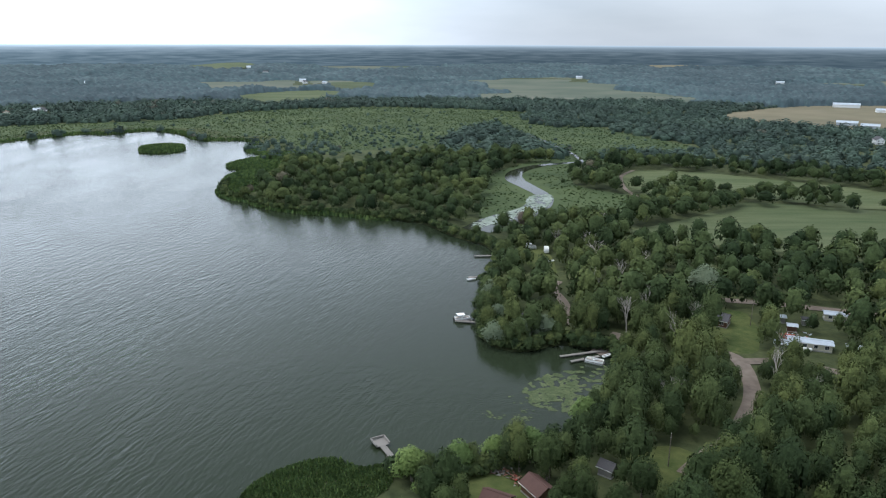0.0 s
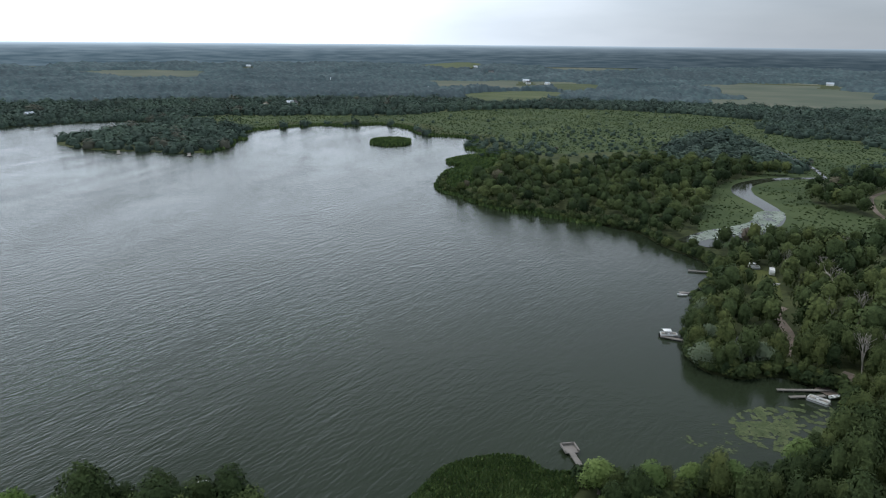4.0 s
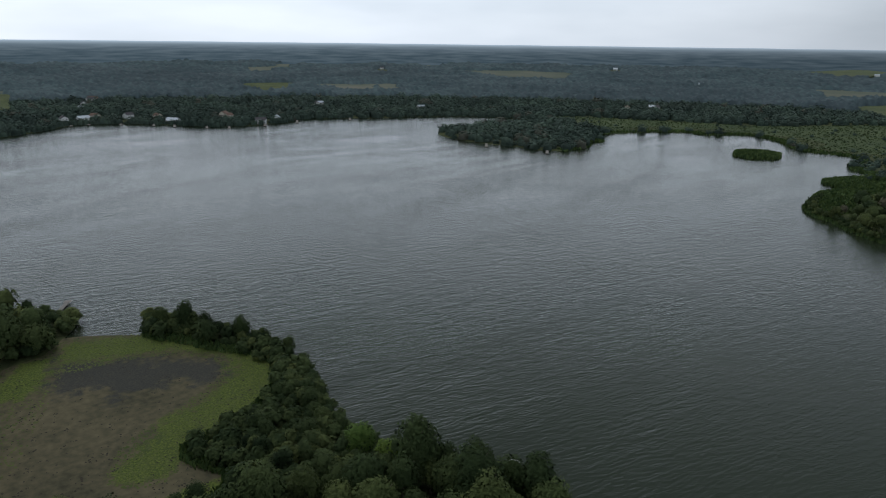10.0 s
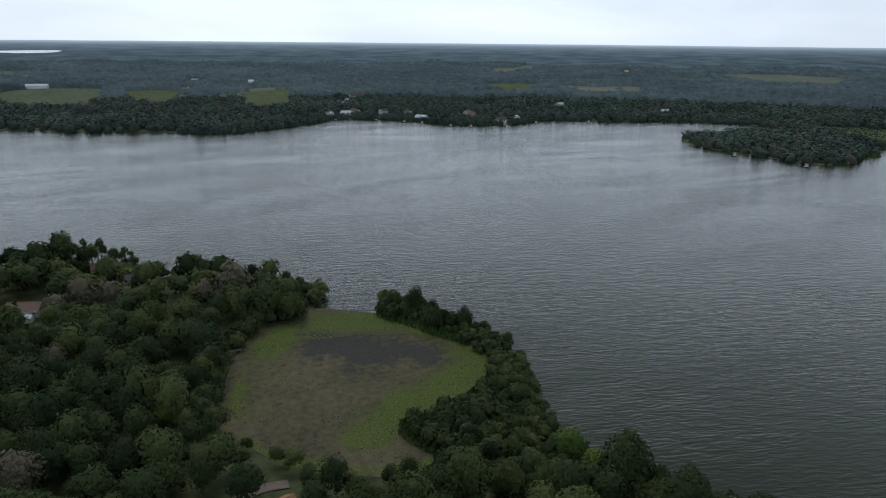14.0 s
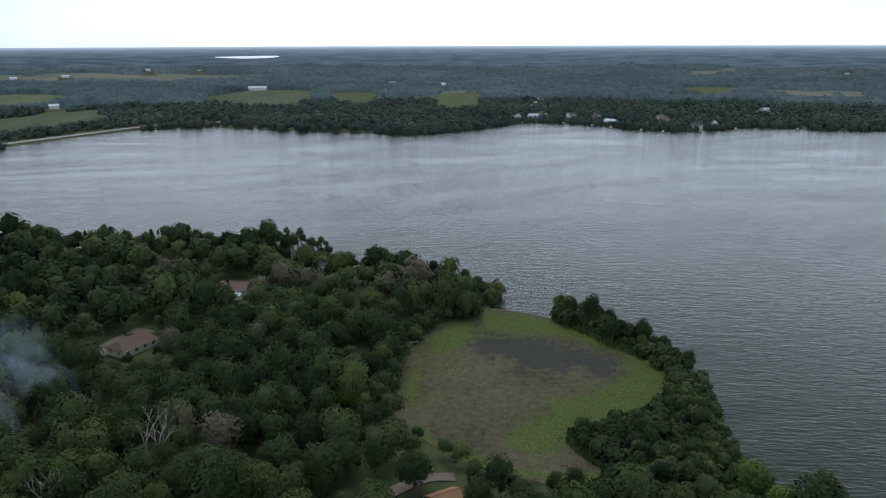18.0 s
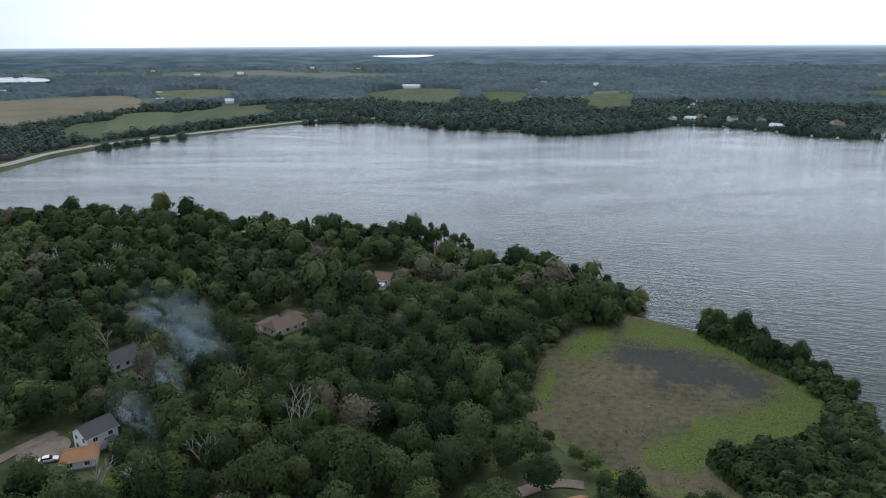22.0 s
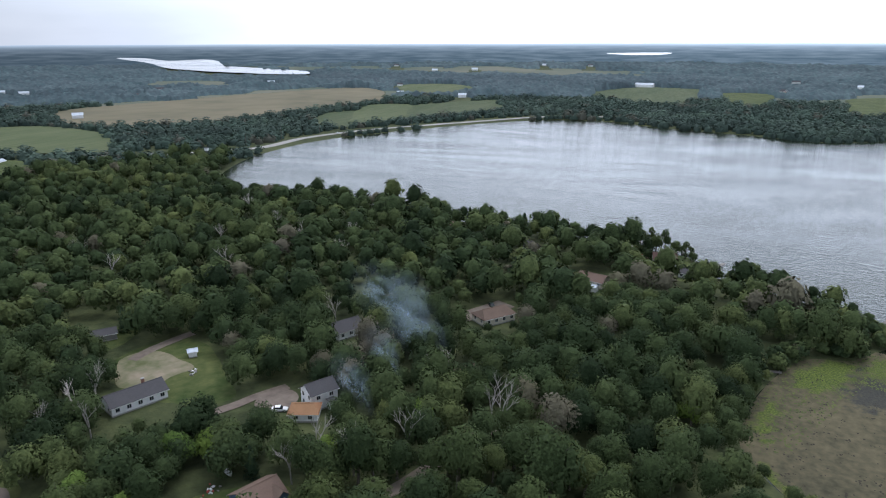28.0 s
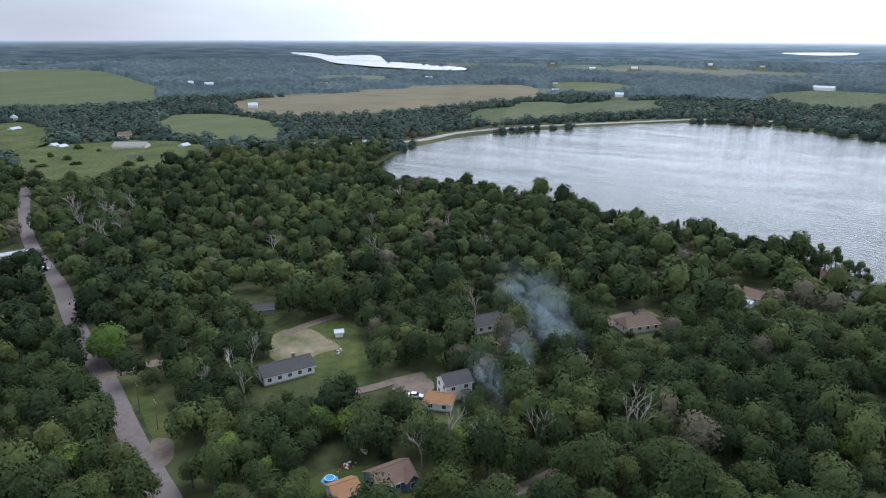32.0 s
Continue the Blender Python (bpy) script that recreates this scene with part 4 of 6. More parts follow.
FAR_HOUSES = [(-915, 258), (-922, 282), (-935, 300), (-912, 332), (-838, 357), (-866, 437), (-770, 436), (-790, 470), (-1196, 384), (-1111, 343), (-935, 633), (-890, 360), (-557, 989), (-573, 1008), (-590, 960), (-330, 1721), (-283, 1724), (-1207, 388), (-915, 615), (-790, 715), (-1444, 129), (-1181, 376), (-1053, 321), (-840, 430), (-1481, 131), (-1249, -551), (-1112, -1003), (-1017, -968), (-444, -907), (-421, -650), (442, 712), (-500, 1450), (-700, 1300)]
for k, (x, y) in enumerate(FAR_HOUSES):
    t = (k * 1.7) % 3.1
    L = 10 + (k * 37 % 50) / 10
    house("house", ("far white house among shore trees", "far pale house with a grey roof", "distant cream farmhouse among trees")[k % 3], (x - L / 2 * math.cos(t), y - L / 2 * math.sin(t)), (x + L / 2 * math.cos(t), y + L / 2 * math.sin(t)), 8, (5.0, 3.2, 4.2)[k % 3], 2.8, (WHITE, WHITE, CREAM)[k % 3], (ROOF_GREY, METAL, ROOF_BROWN)[k % 3], storeys=2 if k % 3 == 0 else 1, hip=0.0)

for k, (x, y) in enumerate([(-817, 1651), (-628, 2337), (-524, 2132), (375, 1983), (826, 1760), (-1780, 1444), (-1299, 2025), (-349, 1791), (-1799, 182), (-1652, 286), (-2386, -526), (-2395, -374), (-2059, -792), (-2139, -690), (-1454, -642), (-1203, -411), (-1447, -970), (-1163, -1046), (-992, -1272), (-710, -779), (-2233, -998), (-988, -1209)]):
    away_ = math.hypot(x, y)
    u, w = Vector((x, y)) / away_, Vector((-y, x)) / away_
    L = 11 + k * 29 % 9
    house("farmhouse", ("distant white farmhouse in a clearing", "distant pale shed beside fields")[k % 2], Vector((x, y)) - w * L / 2, Vector((x, y)) + w * L / 2, 9, 5.0, 3.0, WHITE, (METAL, ROOF_GREY)[k % 3 > 1], windows=False)
    p_ = [Vector((x, y)) * f_ + w * v_ for f_, v_ in ((1.01, -14), (0.93, -22), (0.93, 20), (1.01, 16))]
    OPEN.append((np.array([tuple(q) for q in p_]), 0.0, 1.0))


def dock(label, a, b, width, platform=0.0, rail=False):
    a, b = Vector(a), Vector(b)
    d = b - a
    root = thing("dock", label, "dock", a.x, a.y, math.atan2(d.y, d.x), z=0.0, group="docks along the shore")
    L = d.length
    n = max(int(L / 0.9), 2)
    for k in range(n):
        part("plank", box((k + 0.5) * L / n, 0, 0.62, L / n - 0.04, width, 0.08), TIMBER, root)
    for s in (-1, 1):
        part("stringer", box(L / 2, s * (width / 2 - 0.08), 0.48, L, 0.1, 0.2), TIMBER, root)
    for k in range(max(int(L / 3), 1) + 1):
        for s in (-1, 1):
            part("post", tube((min(k * 3.0, L - 0.1), s * (width / 2 + 0.05), -1.5), (min(k * 3.0, L - 0.1), s * (width / 2 + 0.05), 0.95), 0.07, 0.07, 6), TIMBER, root)
    if platform:
        part("platform", box(L + platform / 2, 0, 0.64, platform, platform, 0.12), TIMBER, root)
        if rail:
            for x, y, sx, sy in ((L + platform, 0, 0.1, platform), (L + platform / 2, platform / 2, platform, 0.1), (L + platform / 2, -platform / 2, platform, 0.1)):
                part("bench_rail", box(x, y, 1.15, sx + 0.25, sy + 0.25, 0.5), TIMBER, root)
    return root


dock("narrow timber dock reaching from the reeds", (25.0, 324.2), (15.5, 323.6), 1.4)
dock("timber dock with a small square end", (20.0, 293.2), (13.6, 291.6), 1.5, 2.2)
dock("white dock beside the pontoon boat", (15.0, 240.0), (5.0, 241.6), 1.5)
dock("long sectional dock at the boat landing", (55.0, 216.0), (38.9, 211.2), 1.1)
dock("short grey dock at the boat landing", (52.0, 211.6), (41.8, 207.4), 1.2)
dock("timber dock with a railed square platform", (-11.6, 151.2), (-15.0, 157.6), 1.5, 3.6, True)
dock("white gangplank dock in the muddy pond", (-221.5, 23.0), (-222.0, 29.6), 1.2)
dock("timber dock reaching beyond the wooded point", (-270.0, 63.0), (-284.0, 72.0), 1.5, 2.5)
dock("white dock before the red cottage", (-333, -12), (-345, -8), 2.0, 3.0)
dock("long white dock near the cottages", (-318, 6), (-334, 14), 2.0)
dock("white boat lift dock near the cottages", (-345, -30), (-356, -26), 2.0, 3.0)


FAR_DOCKS = [(-903, 262), (-905, 282), (-884, 312), (-850, 338), (-824, 352), (-790, 376), (-772, 395), (-768, 440), (-775, 490), (-758, 560), (-412, 536), (-480, 524)]
for k, (x, y) in enumerate(FAR_DOCKS):
    dock("white dock of a far lakeside house", (x, y), (x * 0.975, y * 0.975), 2.4, 4.0)


def pontoon(label, x, y, turn, z=0.0, canopy=True):
    root = thing("pontoon_boat", label, "boat", x, y, turn, z)
    for s in (-0.85, 0.85):
        bm = tube((-3.0, s, 0.15), (2.6, s, 0.15), 0.32, 0.32, 10)
        tube((2.6, s, 0.15), (3.3, s, 0.25), 0.32, 0.06, 10, bm)
        part("float", bm, ALU, root)
    part("deck", box(0, 0, 0.55, 6.2, 2.5, 0.12, bevel=0.03), TIMBER, root)
    for px, py, sx, sy in ((0, 1.2, 5.6, 0.06), (0, -1.2, 5.6, 0.06), (2.8, 0, 0.06, 2.4), (-2.8, 0, 0.06, 2.4)):
        part("fence_panel", box(px, py, 0.98, sx, sy, 0.62), WHITE, root)
    for px, py, sx, sy in ((1.9, 0.8, 1.5, 0.7), (1.9, -0.8, 1.5, 0.7), (-1.9, 0.6, 1.5, 1.0)):
        part("seat", box(px, py, 0.85, sx, sy, 0.5, bevel=0.08), SEAT, root)
    part("console", box(-0.2, -0.7, 1.0, 0.6, 0.7, 0.9, bevel=0.06), WHITE, root)
    part("motor", box(-3.3, 0, 0.7, 0.5, 0.45, 1.0, bevel=0.08), RUBBER, root)
    if canopy:
        for px in (-1.8, 0.6):
            for py in (-1.15, 1.15):
                part("canopy_pole", tube((px, py, 0.6), (px, py, 2.35), 0.03, 0.03, 6), ALU, root)
        part("canopy", box(-0.6, 0, 2.4, 2.9, 2.5, 0.1, bevel=0.04), WHITE, root)
    return root


def rowboat(label, x, y, turn, z=None, L=4.2, mat=None):
    root = thing("boat", label, "boat", x, y, turn, z)
    prof = [(-0.5, 0.62), (-0.25, 0.75), (0.1, 0.75), (0.35, 0.5), (0.5, 0.03)]
    out = [(u * L, w) for u, w in prof] + [(u * L, -w) for u, w in prof[::-1]]
    bm = bmesh.new()
    lo = [bm.verts.new((u * 0.9, w * 0.65, 0.0)) for u, w in out]
    hi = [bm.verts.new((u, w, 0.55)) for u, w in out]
    inn = [bm.verts.new((u * 0.92, w * 0.85, 0.52)) for u, w in out]
    flo = [bm.verts.new((u * 0.85, w * 0.6, 0.14)) for u, w in out]
    n = len(out)
    for i in range(n):
        j = (i + 1) % n
        for a, b in ((lo, hi), (hi, inn), (inn, flo)):
            bm.faces.new((a[i], a[j], b[j], b[i]))
    bm.faces.new(lo[::-1])
    bm.faces.new(flo)
    part("hull", bm, mat or WHITE, root)
    for u in (-0.25, 0.12):
        part("thwart", box(u * L, 0, 0.42, 0.3, 1.2, 0.06), TIMBER, root)
    return root


pontoon("white pontoon boat moored at a dock", 7.6, 243.6, 0.25)
pontoon("white pontoon boat parked on the grass", 43.6, 333.6, 0.1, z=LAND + 0.3)
pontoon("pale open deck boat tied at the boat landing", 49.6, 207.6, -0.5, canopy=False)
pontoon("white boat moored off the cottages", -345, -2, 1.2, canopy=False)
rowboat("white rowboat on the grass", 51.0, 312.6, 0.7)
rowboat("white rowboat upright on the grass", 45.8, 293.6, 1.3)
rowboat("white rowboat drawn up at the landing", 54.6, 211.6, 0.6, z=0.4)
rowboat("white canoe lying beside the wood pile", 8.2, 146.6, -0.5)
rowboat("white kayak lying on the lawn", -117.5, -98.5, 1.1, L=3.4)
rowboat("small white boat at the docks", 12.8, 289.4, 0.2, z=0.0)


def camper(label, x, y, turn):
    root = thing("camper", label, "camper", x, y, turn)
    bm = prism([(-2.6, 0.5), (2.2, 0.5), (2.8, 1.2), (2.5, 2.7), (-2.4, 2.8), (-2.8, 1.8)], -1.1, 1.1)
    bmesh.ops.rotate(bm, verts=bm.verts, cent=(0, 0, 0), matrix=Matrix.Rotation(radians(90), 3, "X"))
    part("body", bm, WHITE, root)
    for s in (-1, 1):
        w = part("wheel", tube((0, s * 0.9, 0.35), (0, s * 1.12, 0.35), 0.35, 0.35, 12), RUBBER, root)
        part("rim", tube((0, s * 1.1, 0.35), (0, s * 1.14, 0.35), 0.18, 0.18, 10), ALU, w)
        for px in (-1.4, 1.2):
            part("side_window", box(px, s * 1.11, 1.9, 0.9, 0.05, 0.5), GLASS, root)
    part("front_window", box(2.62, 0, 1.95, 0.1, 1.4, 0.5), GLASS, root)
    part("door", box(0.1, -1.12, 1.5, 0.6, 0.05, 1.7), TRIM, root)
    part("hitch", box(3.2, 0, 0.5, 1.0, 0.12, 0.1), RUBBER, root)
    return root


camper("white rounded camper parked under trees", 93.7, 245.0, 1.2)
camper("white travel trailer parked on the grass", 50.8, 327.4, 1.5)


def car(label, x, y, turn, mat):
    root = thing("car", label, "car", x, y, turn)
    bm = prism([(-2.2, 0.35), (2.2, 0.35), (2.25, 0.7), (1.3, 0.92), (-1.9, 1.0), (-2.25, 0.85)], -0.85, 0.85)
    bmesh.ops.rotate(bm, verts=bm.verts, cent=(0, 0, 0), matrix=Matrix.Rotation(radians(90), 3, "X"))
    part("body", bm, mat, root)
    bm = prism([(-1.7, 0.98), (1.0, 0.9), (0.3, 1.42), (-1.2, 1.45)], -0.72, 0.72)
    bmesh.ops.rotate(bm, verts=bm.verts, cent=(0, 0, 0), matrix=Matrix.Rotation(radians(90), 3, "X"))
    part("windows", bm, GLASS, root)
    part("roof", box(-0.45, 0, 1.46, 1.5, 1.4, 0.06), mat, root)
    for px in (-1.35, 1.4):
        for s in (-1, 1):
            w = part("wheel", tube((px, s * 0.7, 0.32), (px, s * 0.88, 0.32), 0.32, 0.32, 12), RUBBER, root)
            part("rim", tube((px, s * 0.87, 0.32), (px, s * 0.9, 0.32), 0.18, 0.18, 10), ALU, w)
    for s in (-0.6, 0.6):
        part("headlight", box(2.22, s, 0.68, 0.08, 0.35, 0.16), TRIM, root)
    return root


car("white car parked on the gravel drive", -147.0, -103.4, 2.0, WHITE)
car("white car driving along the asphalt road", -151.5, -305.5, 2.0, WHITE)
car("dark pickup beside the tan house", -243.0, -70.5, 0.6, paint("dark_green_paint", (0.03, 0.05, 0.04), 0.3))
car("white car on the lake highway", -690, -381, 2.7, WHITE)
car("red car parked among trailers", 121, 225, 0.4, RED)

# blue round pool
pool = thing("swimming_pool", "round blue above-ground pool on a blue sheet", "pool", -103.9, -97.6)
pool.scale = (0.68, 0.68, 0.8)
CLEAR.append((np.array([-103.9, -97.6]), 4.0, True))
part("ground_sheet", prism([(2.9 * math.cos(a) * (1 + 0.08 * math.sin(5 * a)), 2.9 * math.sin(a)) for a in np.arange(20) * math.pi / 10], 0.09, 0.14), POOLB, pool)
bm = bmesh.new()
ring = [[bm.verts.new((rr_ * math.cos(a), rr_ * math.sin(a), z)) for a in np.arange(28) * math.pi / 14] for rr_, z in ((1.85, 0.14), (1.9, 0.6), (1.82, 1.05), (1.62, 1.05), (1.62, 0.2))]
for a, b in zip(ring, ring[1:]):
    for i in range(28):
        bm.faces.new((a[i], a[(i + 1) % 28], b[(i + 1) % 28], b[i]))
part("pool_wall", bm, POOLB, pool, "blue inflatable pool wall", True)
part("pool_rim", prism([(1.9 * math.cos(a), 1.9 * math.sin(a)) for a in np.arange(28) * math.pi / 14], 1.0, 1.06), paint("white_rim", (0.7, 0.75, 0.78)), pool)
part("water", prism([(1.6 * math.cos(a), 1.6 * math.sin(a)) for a in np.arange(28) * math.pi / 14], 0.9, 1.08), POOLW, pool, "clear blue pool water")

boat_lift = thing("boat_lift", "boat lift under a small white canopy at the shore", "boat lift", -92.7, 114.4, 0.6, z=0.0)
for sx in (-1.0, 1.0):
    for sy in (-0.8, 0.8):
        part("post", tube((sx, sy, -1.2), (sx, sy, 3.0), 0.06, 0.06, 6), ALU, boat_lift)
bm = prism([(-1.2, 0.0), (1.2, 0.0), (1.2, 0.3), (0.8, 0.6), (-0.8, 0.6), (-1.2, 0.3)], -1.0, 1.0)
bmesh.ops.rotate(bm, verts=bm.verts, cent=(0, 0, 0), matrix=Matrix.Rotation(radians(90), 3, "X"))
bmesh.ops.translate(bm, verts=bm.verts, vec=(0, 0, 2.8))
part("canopy", bm, TRIM, boat_lift)

BUSHES = [(-289, -573), (-310, -561), (-302, -535), (-310, -585), (-308, -488), (-322, -496), (-351, -582), (-348, -609), (-282, -547), (-340, -507)]

# clutter
def heap(name, label, category, x, y, turn, n, sx, sy, mats, seed, long=1.6):
    r_ = np.random.default_rng(seed)
    root = thing(name, label, category, x, y, turn)
    for k in range(n):
        bm = box(0, 0, 0, r_.uniform(0.3, long), r_.uniform(0.15, 0.5), r_.uniform(0.12, 0.4), bevel=0.03)
        bmesh.ops.rotate(bm, verts=bm.verts, cent=(0, 0, 0), matrix=Euler((r_.normal() * 0.3, r_.normal() * 0.3, r_.uniform(0, 3.1))).to_matrix())
        u, w = r_.normal() * sx / 3, r_.normal() * sy / 3
        bmesh.ops.translate(bm, verts=bm.verts, vec=(u, w, 0.2 + 0.7 * max(0, 1 - abs(u) / sx - abs(w) / sy) * r_.uniform(0.2, 1)))
        part("piece", bm, mats[k % len(mats)], root)
    return root


heap("wood_pile", "long heap of split firewood and scrap at the shore", "wood pile", 12.4, 147.4, -0.25, 110, 8.5, 2.6, [TIMBER, BROWNW, GREYW, CONCRETE, BRICK], 1, 1.2)
heap("wood_pile", "heap of red and brown scrap wood", "wood pile", 17.8, 142.6, -1.0, 50, 5, 2.0, [BROWNW, BRICK, RED, TIMBER], 2, 1.2)
heap("scrap_heap", "pale boards and clutter lying on the lawn", "clutter", -157.5, -141.0, 0.4, 16, 3.5, 2.0, [WHITE, TIMBER, GREYW], 3)
heap("scrap_heap", "garden toys and pale clutter by the pool", "clutter", -110.5, -97.8, 0.3, 14, 4.0, 2.0, [WHITE, TIMBER, RED], 4, 0.8)
heap("scrap_heap", "rusty and white clutter in the farmyard", "clutter", -408, -548, 0.3, 40, 16, 6, [WHITE, RED, METAL], 5, 4.0)
heap("scrap_heap", "machinery and clutter along the farmyard", "clutter", -345, -600, 0.3, 40, 24, 6, [WHITE, RED, GREYW], 6, 4.0)
heap("scrap_heap", "clutter beside the trailers", "clutter", 124, 227, 0.3, 40, 10, 5, [BROWNW, METAL, GREYW, RED], 7, 1.6)
heap("scrap_heap", "clutter round the cottages at the lake", "clutter", -330, -22, 0.3, 30, 8, 5, [WHITE, METAL, GREYW, RED], 8, 2.5)
tank = thing("gas_tank", "white propane tank beside the trailer", "tank", 121.6, 214.0, -0.3)
bm = tube((-1.2, 0, 0.9), (1.2, 0, 0.9), 0.55, 0.55, 14)
tube((1.2, 0, 0.9), (1.5, 0, 0.9), 0.55, 0.25, 14, bm)
tube((-1.2, 0, 0.9), (-1.5, 0, 0.9), 0.55, 0.25, 14, bm)
part("vessel", bm, TRIM, tank)
for px in (-0.8, 0.8):
    part("leg", box(px, 0, 0.2, 0.2, 0.7, 0.5), CONCRETE, tank)


def pole(x, y, h=9.0, arm=True, turn=0.0):
    root = thing("utility_pole", "wooden utility pole beside the road", "pole", x, y, turn, group="utility poles")
    part("shaft", tube((0, 0, -0.3), (0, 0, h), 0.16, 0.10, 8), BARK, root)
    if arm:
        part("crossarm", box(0, 0, h - 0.6, 2.4, 0.12, 0.14), BARK, root)
        for u in (-1.0, 0, 1.0):
            part("insulator", tube((u, 0, h - 0.53), (u, 0, h - 0.3), 0.06, 0.04, 6), TRIM, root)


for x, y in ((-96, -150), (-99, -162), (-134, -240), (-151, -284), (-180, -350), (137, 206), (55, 148), (112, 236)):
    pole(x, y, turn=1.2)
for x, y in ((-565, -412), (-620, -408), (-680, -398), (-735, -370), (-790, -335), (-851, -290), (-900, -250)):
    pole(x, y, 13.0, turn=0.5)
lookout = thing("hunting_tower", "small white hut on tall legs at the wood's edge", "tower", -498, -404.5)
for sx in (-1, 1):
    for sy in (-1, 1):
        part("leg", tube((sx * 1.4, sy * 1.4, 0), (sx, sy, 7), 0.12, 0.1, 6), GREYW, lookout)
part("cabin", box(0, 0, 8.2, 2.6, 2.6, 2.4, bevel=0.05), WHITE, lookout)
part("roof", box(0, 0, 9.5, 3.2, 3.2, 0.2), ROOF_GREY, lookout)

# ---- trees ----
rng = np.random.default_rng(5)


def ball(n=2):
    """Quads of a rounded cube of radius 1."""
    t = np.linspace(-1, 1, n + 1)
    out = []
    for ax in range(3):
        for s in (-1, 1):
            for i in range(n):
                for j in range(n):
                    c = []
                    for u, w in ((t[i], t[j]), (t[i + 1], t[j]), (t[i + 1], t[j + 1]), (t[i], t[j + 1])):
                        p = np.zeros(3)
                        p[ax], p[(ax + 1) % 3], p[(ax + 2) % 3] = s, u * s, w
                        c.append(p / np.linalg.norm(p))
                    out.append(c)
    out = np.array(out)
    return np.concatenate([out[:, [0, 1, 2]], out[:, [0, 2, 3]]])


def dome():
    """The upper faces of the rounded cube."""
    b = ball(2)
    return b[b[:, :, 2].mean(1) > 0.05]


def sprays(centres, normals, size, r):
    """A leaf spray each: one bent-tipped triangle."""
    n = len(centres)
    a = np.cross(normals, r.normal(size=(n, 3)))
    a /= np.linalg.norm(a, axis=1)[:, None] + 1e-9
    b = np.cross(normals, a)
    s = size * r.uniform(0.6, 1.4, (n, 1))
    k = s * r.uniform(0.7, 1.1, (n, 1))
    lift = normals * s * r.uniform(-0.6, 0.35, (n, 1))
    return np.stack([centres - a * s - b * k * 0.6, centres + a * s - b * k * 0.5, centres + b * k * 1.2 + lift], 1)


def crown(seed, leaves, size, blobs=9, tall=1.0, core=2, core_r=0.8, ruffle=0.32, loose=0.2):
    """A crown about 2 wide, standing from z = 0: clumps of leaf sprays over darker hearts."""
    r = np.random.default_rng(seed)
    c = r.normal(size=(blobs, 3))
    c /= np.linalg.norm(c, axis=1)[:, None]
    c[:, 2] = np.abs(c[:, 2]) * 1.15 - 0.4
    c *= r.uniform(0.38, 0.72, (blobs, 1))
    c[0] = (0, 0, 0.2)
    rad = r.uniform(0.24, 0.46, blobs)
    rad[0] = 0.58
    per = np.maximum((leaves * rad ** 2 / (rad ** 2).sum()).astype(int), 3)
    parts = []
    for k in range(blobs):
        d = r.normal(size=(per[k] * 2, 3))
        d[:, 2] += 0.4
        d /= np.linalg.norm(d, axis=1)[:, None]
        p = c[k] + d * rad[k] * r.uniform(1.0 - loose, 1.14, (len(d), 1)) * np.array([1, 1, 0.9])
        far = np.ones(len(p), bool)
        for j in range(blobs):
            if j != k:
                far &= np.linalg.norm(p - c[j], axis=1) > rad[j] * 0.74
        p, d = p[far][: per[k]], d[far][: per[k]]
        nrm = d + r.normal(size=d.shape) * ruffle + np.array([0, 0, 0.7])
        nrm /= np.linalg.norm(nrm, axis=1)[:, None]
        parts.append(sprays(p, nrm, size, r))
        if core and (core > 1 or k == 0):
            hull = ball(2 if k == 0 else 1)
            parts.append(hull * rad[k] * core_r * (1.0 if k == 0 else 0.86) + c[k])
    q = np.concatenate(parts)
    q[:, :, 2] = (q[:, :, 2] + 0.7) * tall
    return q


def spire(seed, leaves, size):
    """A conifer's crown: drooping sprays in tiers."""
    r = np.random.default_rng(seed)
    z = r.uniform(0.0, 1.0, leaves) ** 1.2
    a = r.uniform(0, 2 * math.pi, leaves)
    rad = (1 - z) ** 0.8 * r.uniform(0.55, 1.0, leaves) + 0.05
    rad *= 0.8 + 0.25 * np.sin(z * 40)
    p = np.column_stack([np.cos(a) * rad, np.sin(a) * rad, z * 3.2])
    nrm = np.column_stack([np.cos(a) * 0.6, np.sin(a) * 0.6, np.full(leaves, 0.8)]) + r.normal(size=(leaves, 3)) * 0.3
    nrm /= np.linalg.norm(nrm, axis=1)[:, None]
    core = ball(2) * np.array([0.5, 0.5, 1.3]) + np.array([0, 0, 1.3])
    return np.concatenate([sprays(p, nrm, size, r), core])


def rounding(tris, share):
    """Leaf triangles turned outwards, with normals that lean towards the crown's round form."""
    z = tris[:, :, 2]
    v = tris - np.array([0, 0, z.min() + 0.35 * (z.max() - z.min())])
    v = v / (np.linalg.norm(v, axis=2, keepdims=True) + 1e-6)
    f = np.cross(tris[:, 1] - tris[:, 0], tris[:, 2] - tris[:, 0])
    f = f / (np.linalg.norm(f, axis=1, keepdims=True) + 1e-9)
    back = (f * v.mean(1)).sum(1) < 0
    tris = np.where(back[:, None, None], tris[:, ::-1], tris)
    v = np.where(back[:, None, None], v[:, ::-1], v)
    f = np.where(back[:, None], -f, f)
    n = v * share + f[:, None] * (1 - share)
    return tris, n / (np.linalg.norm(n, axis=2, keepdims=True) + 1e-6)


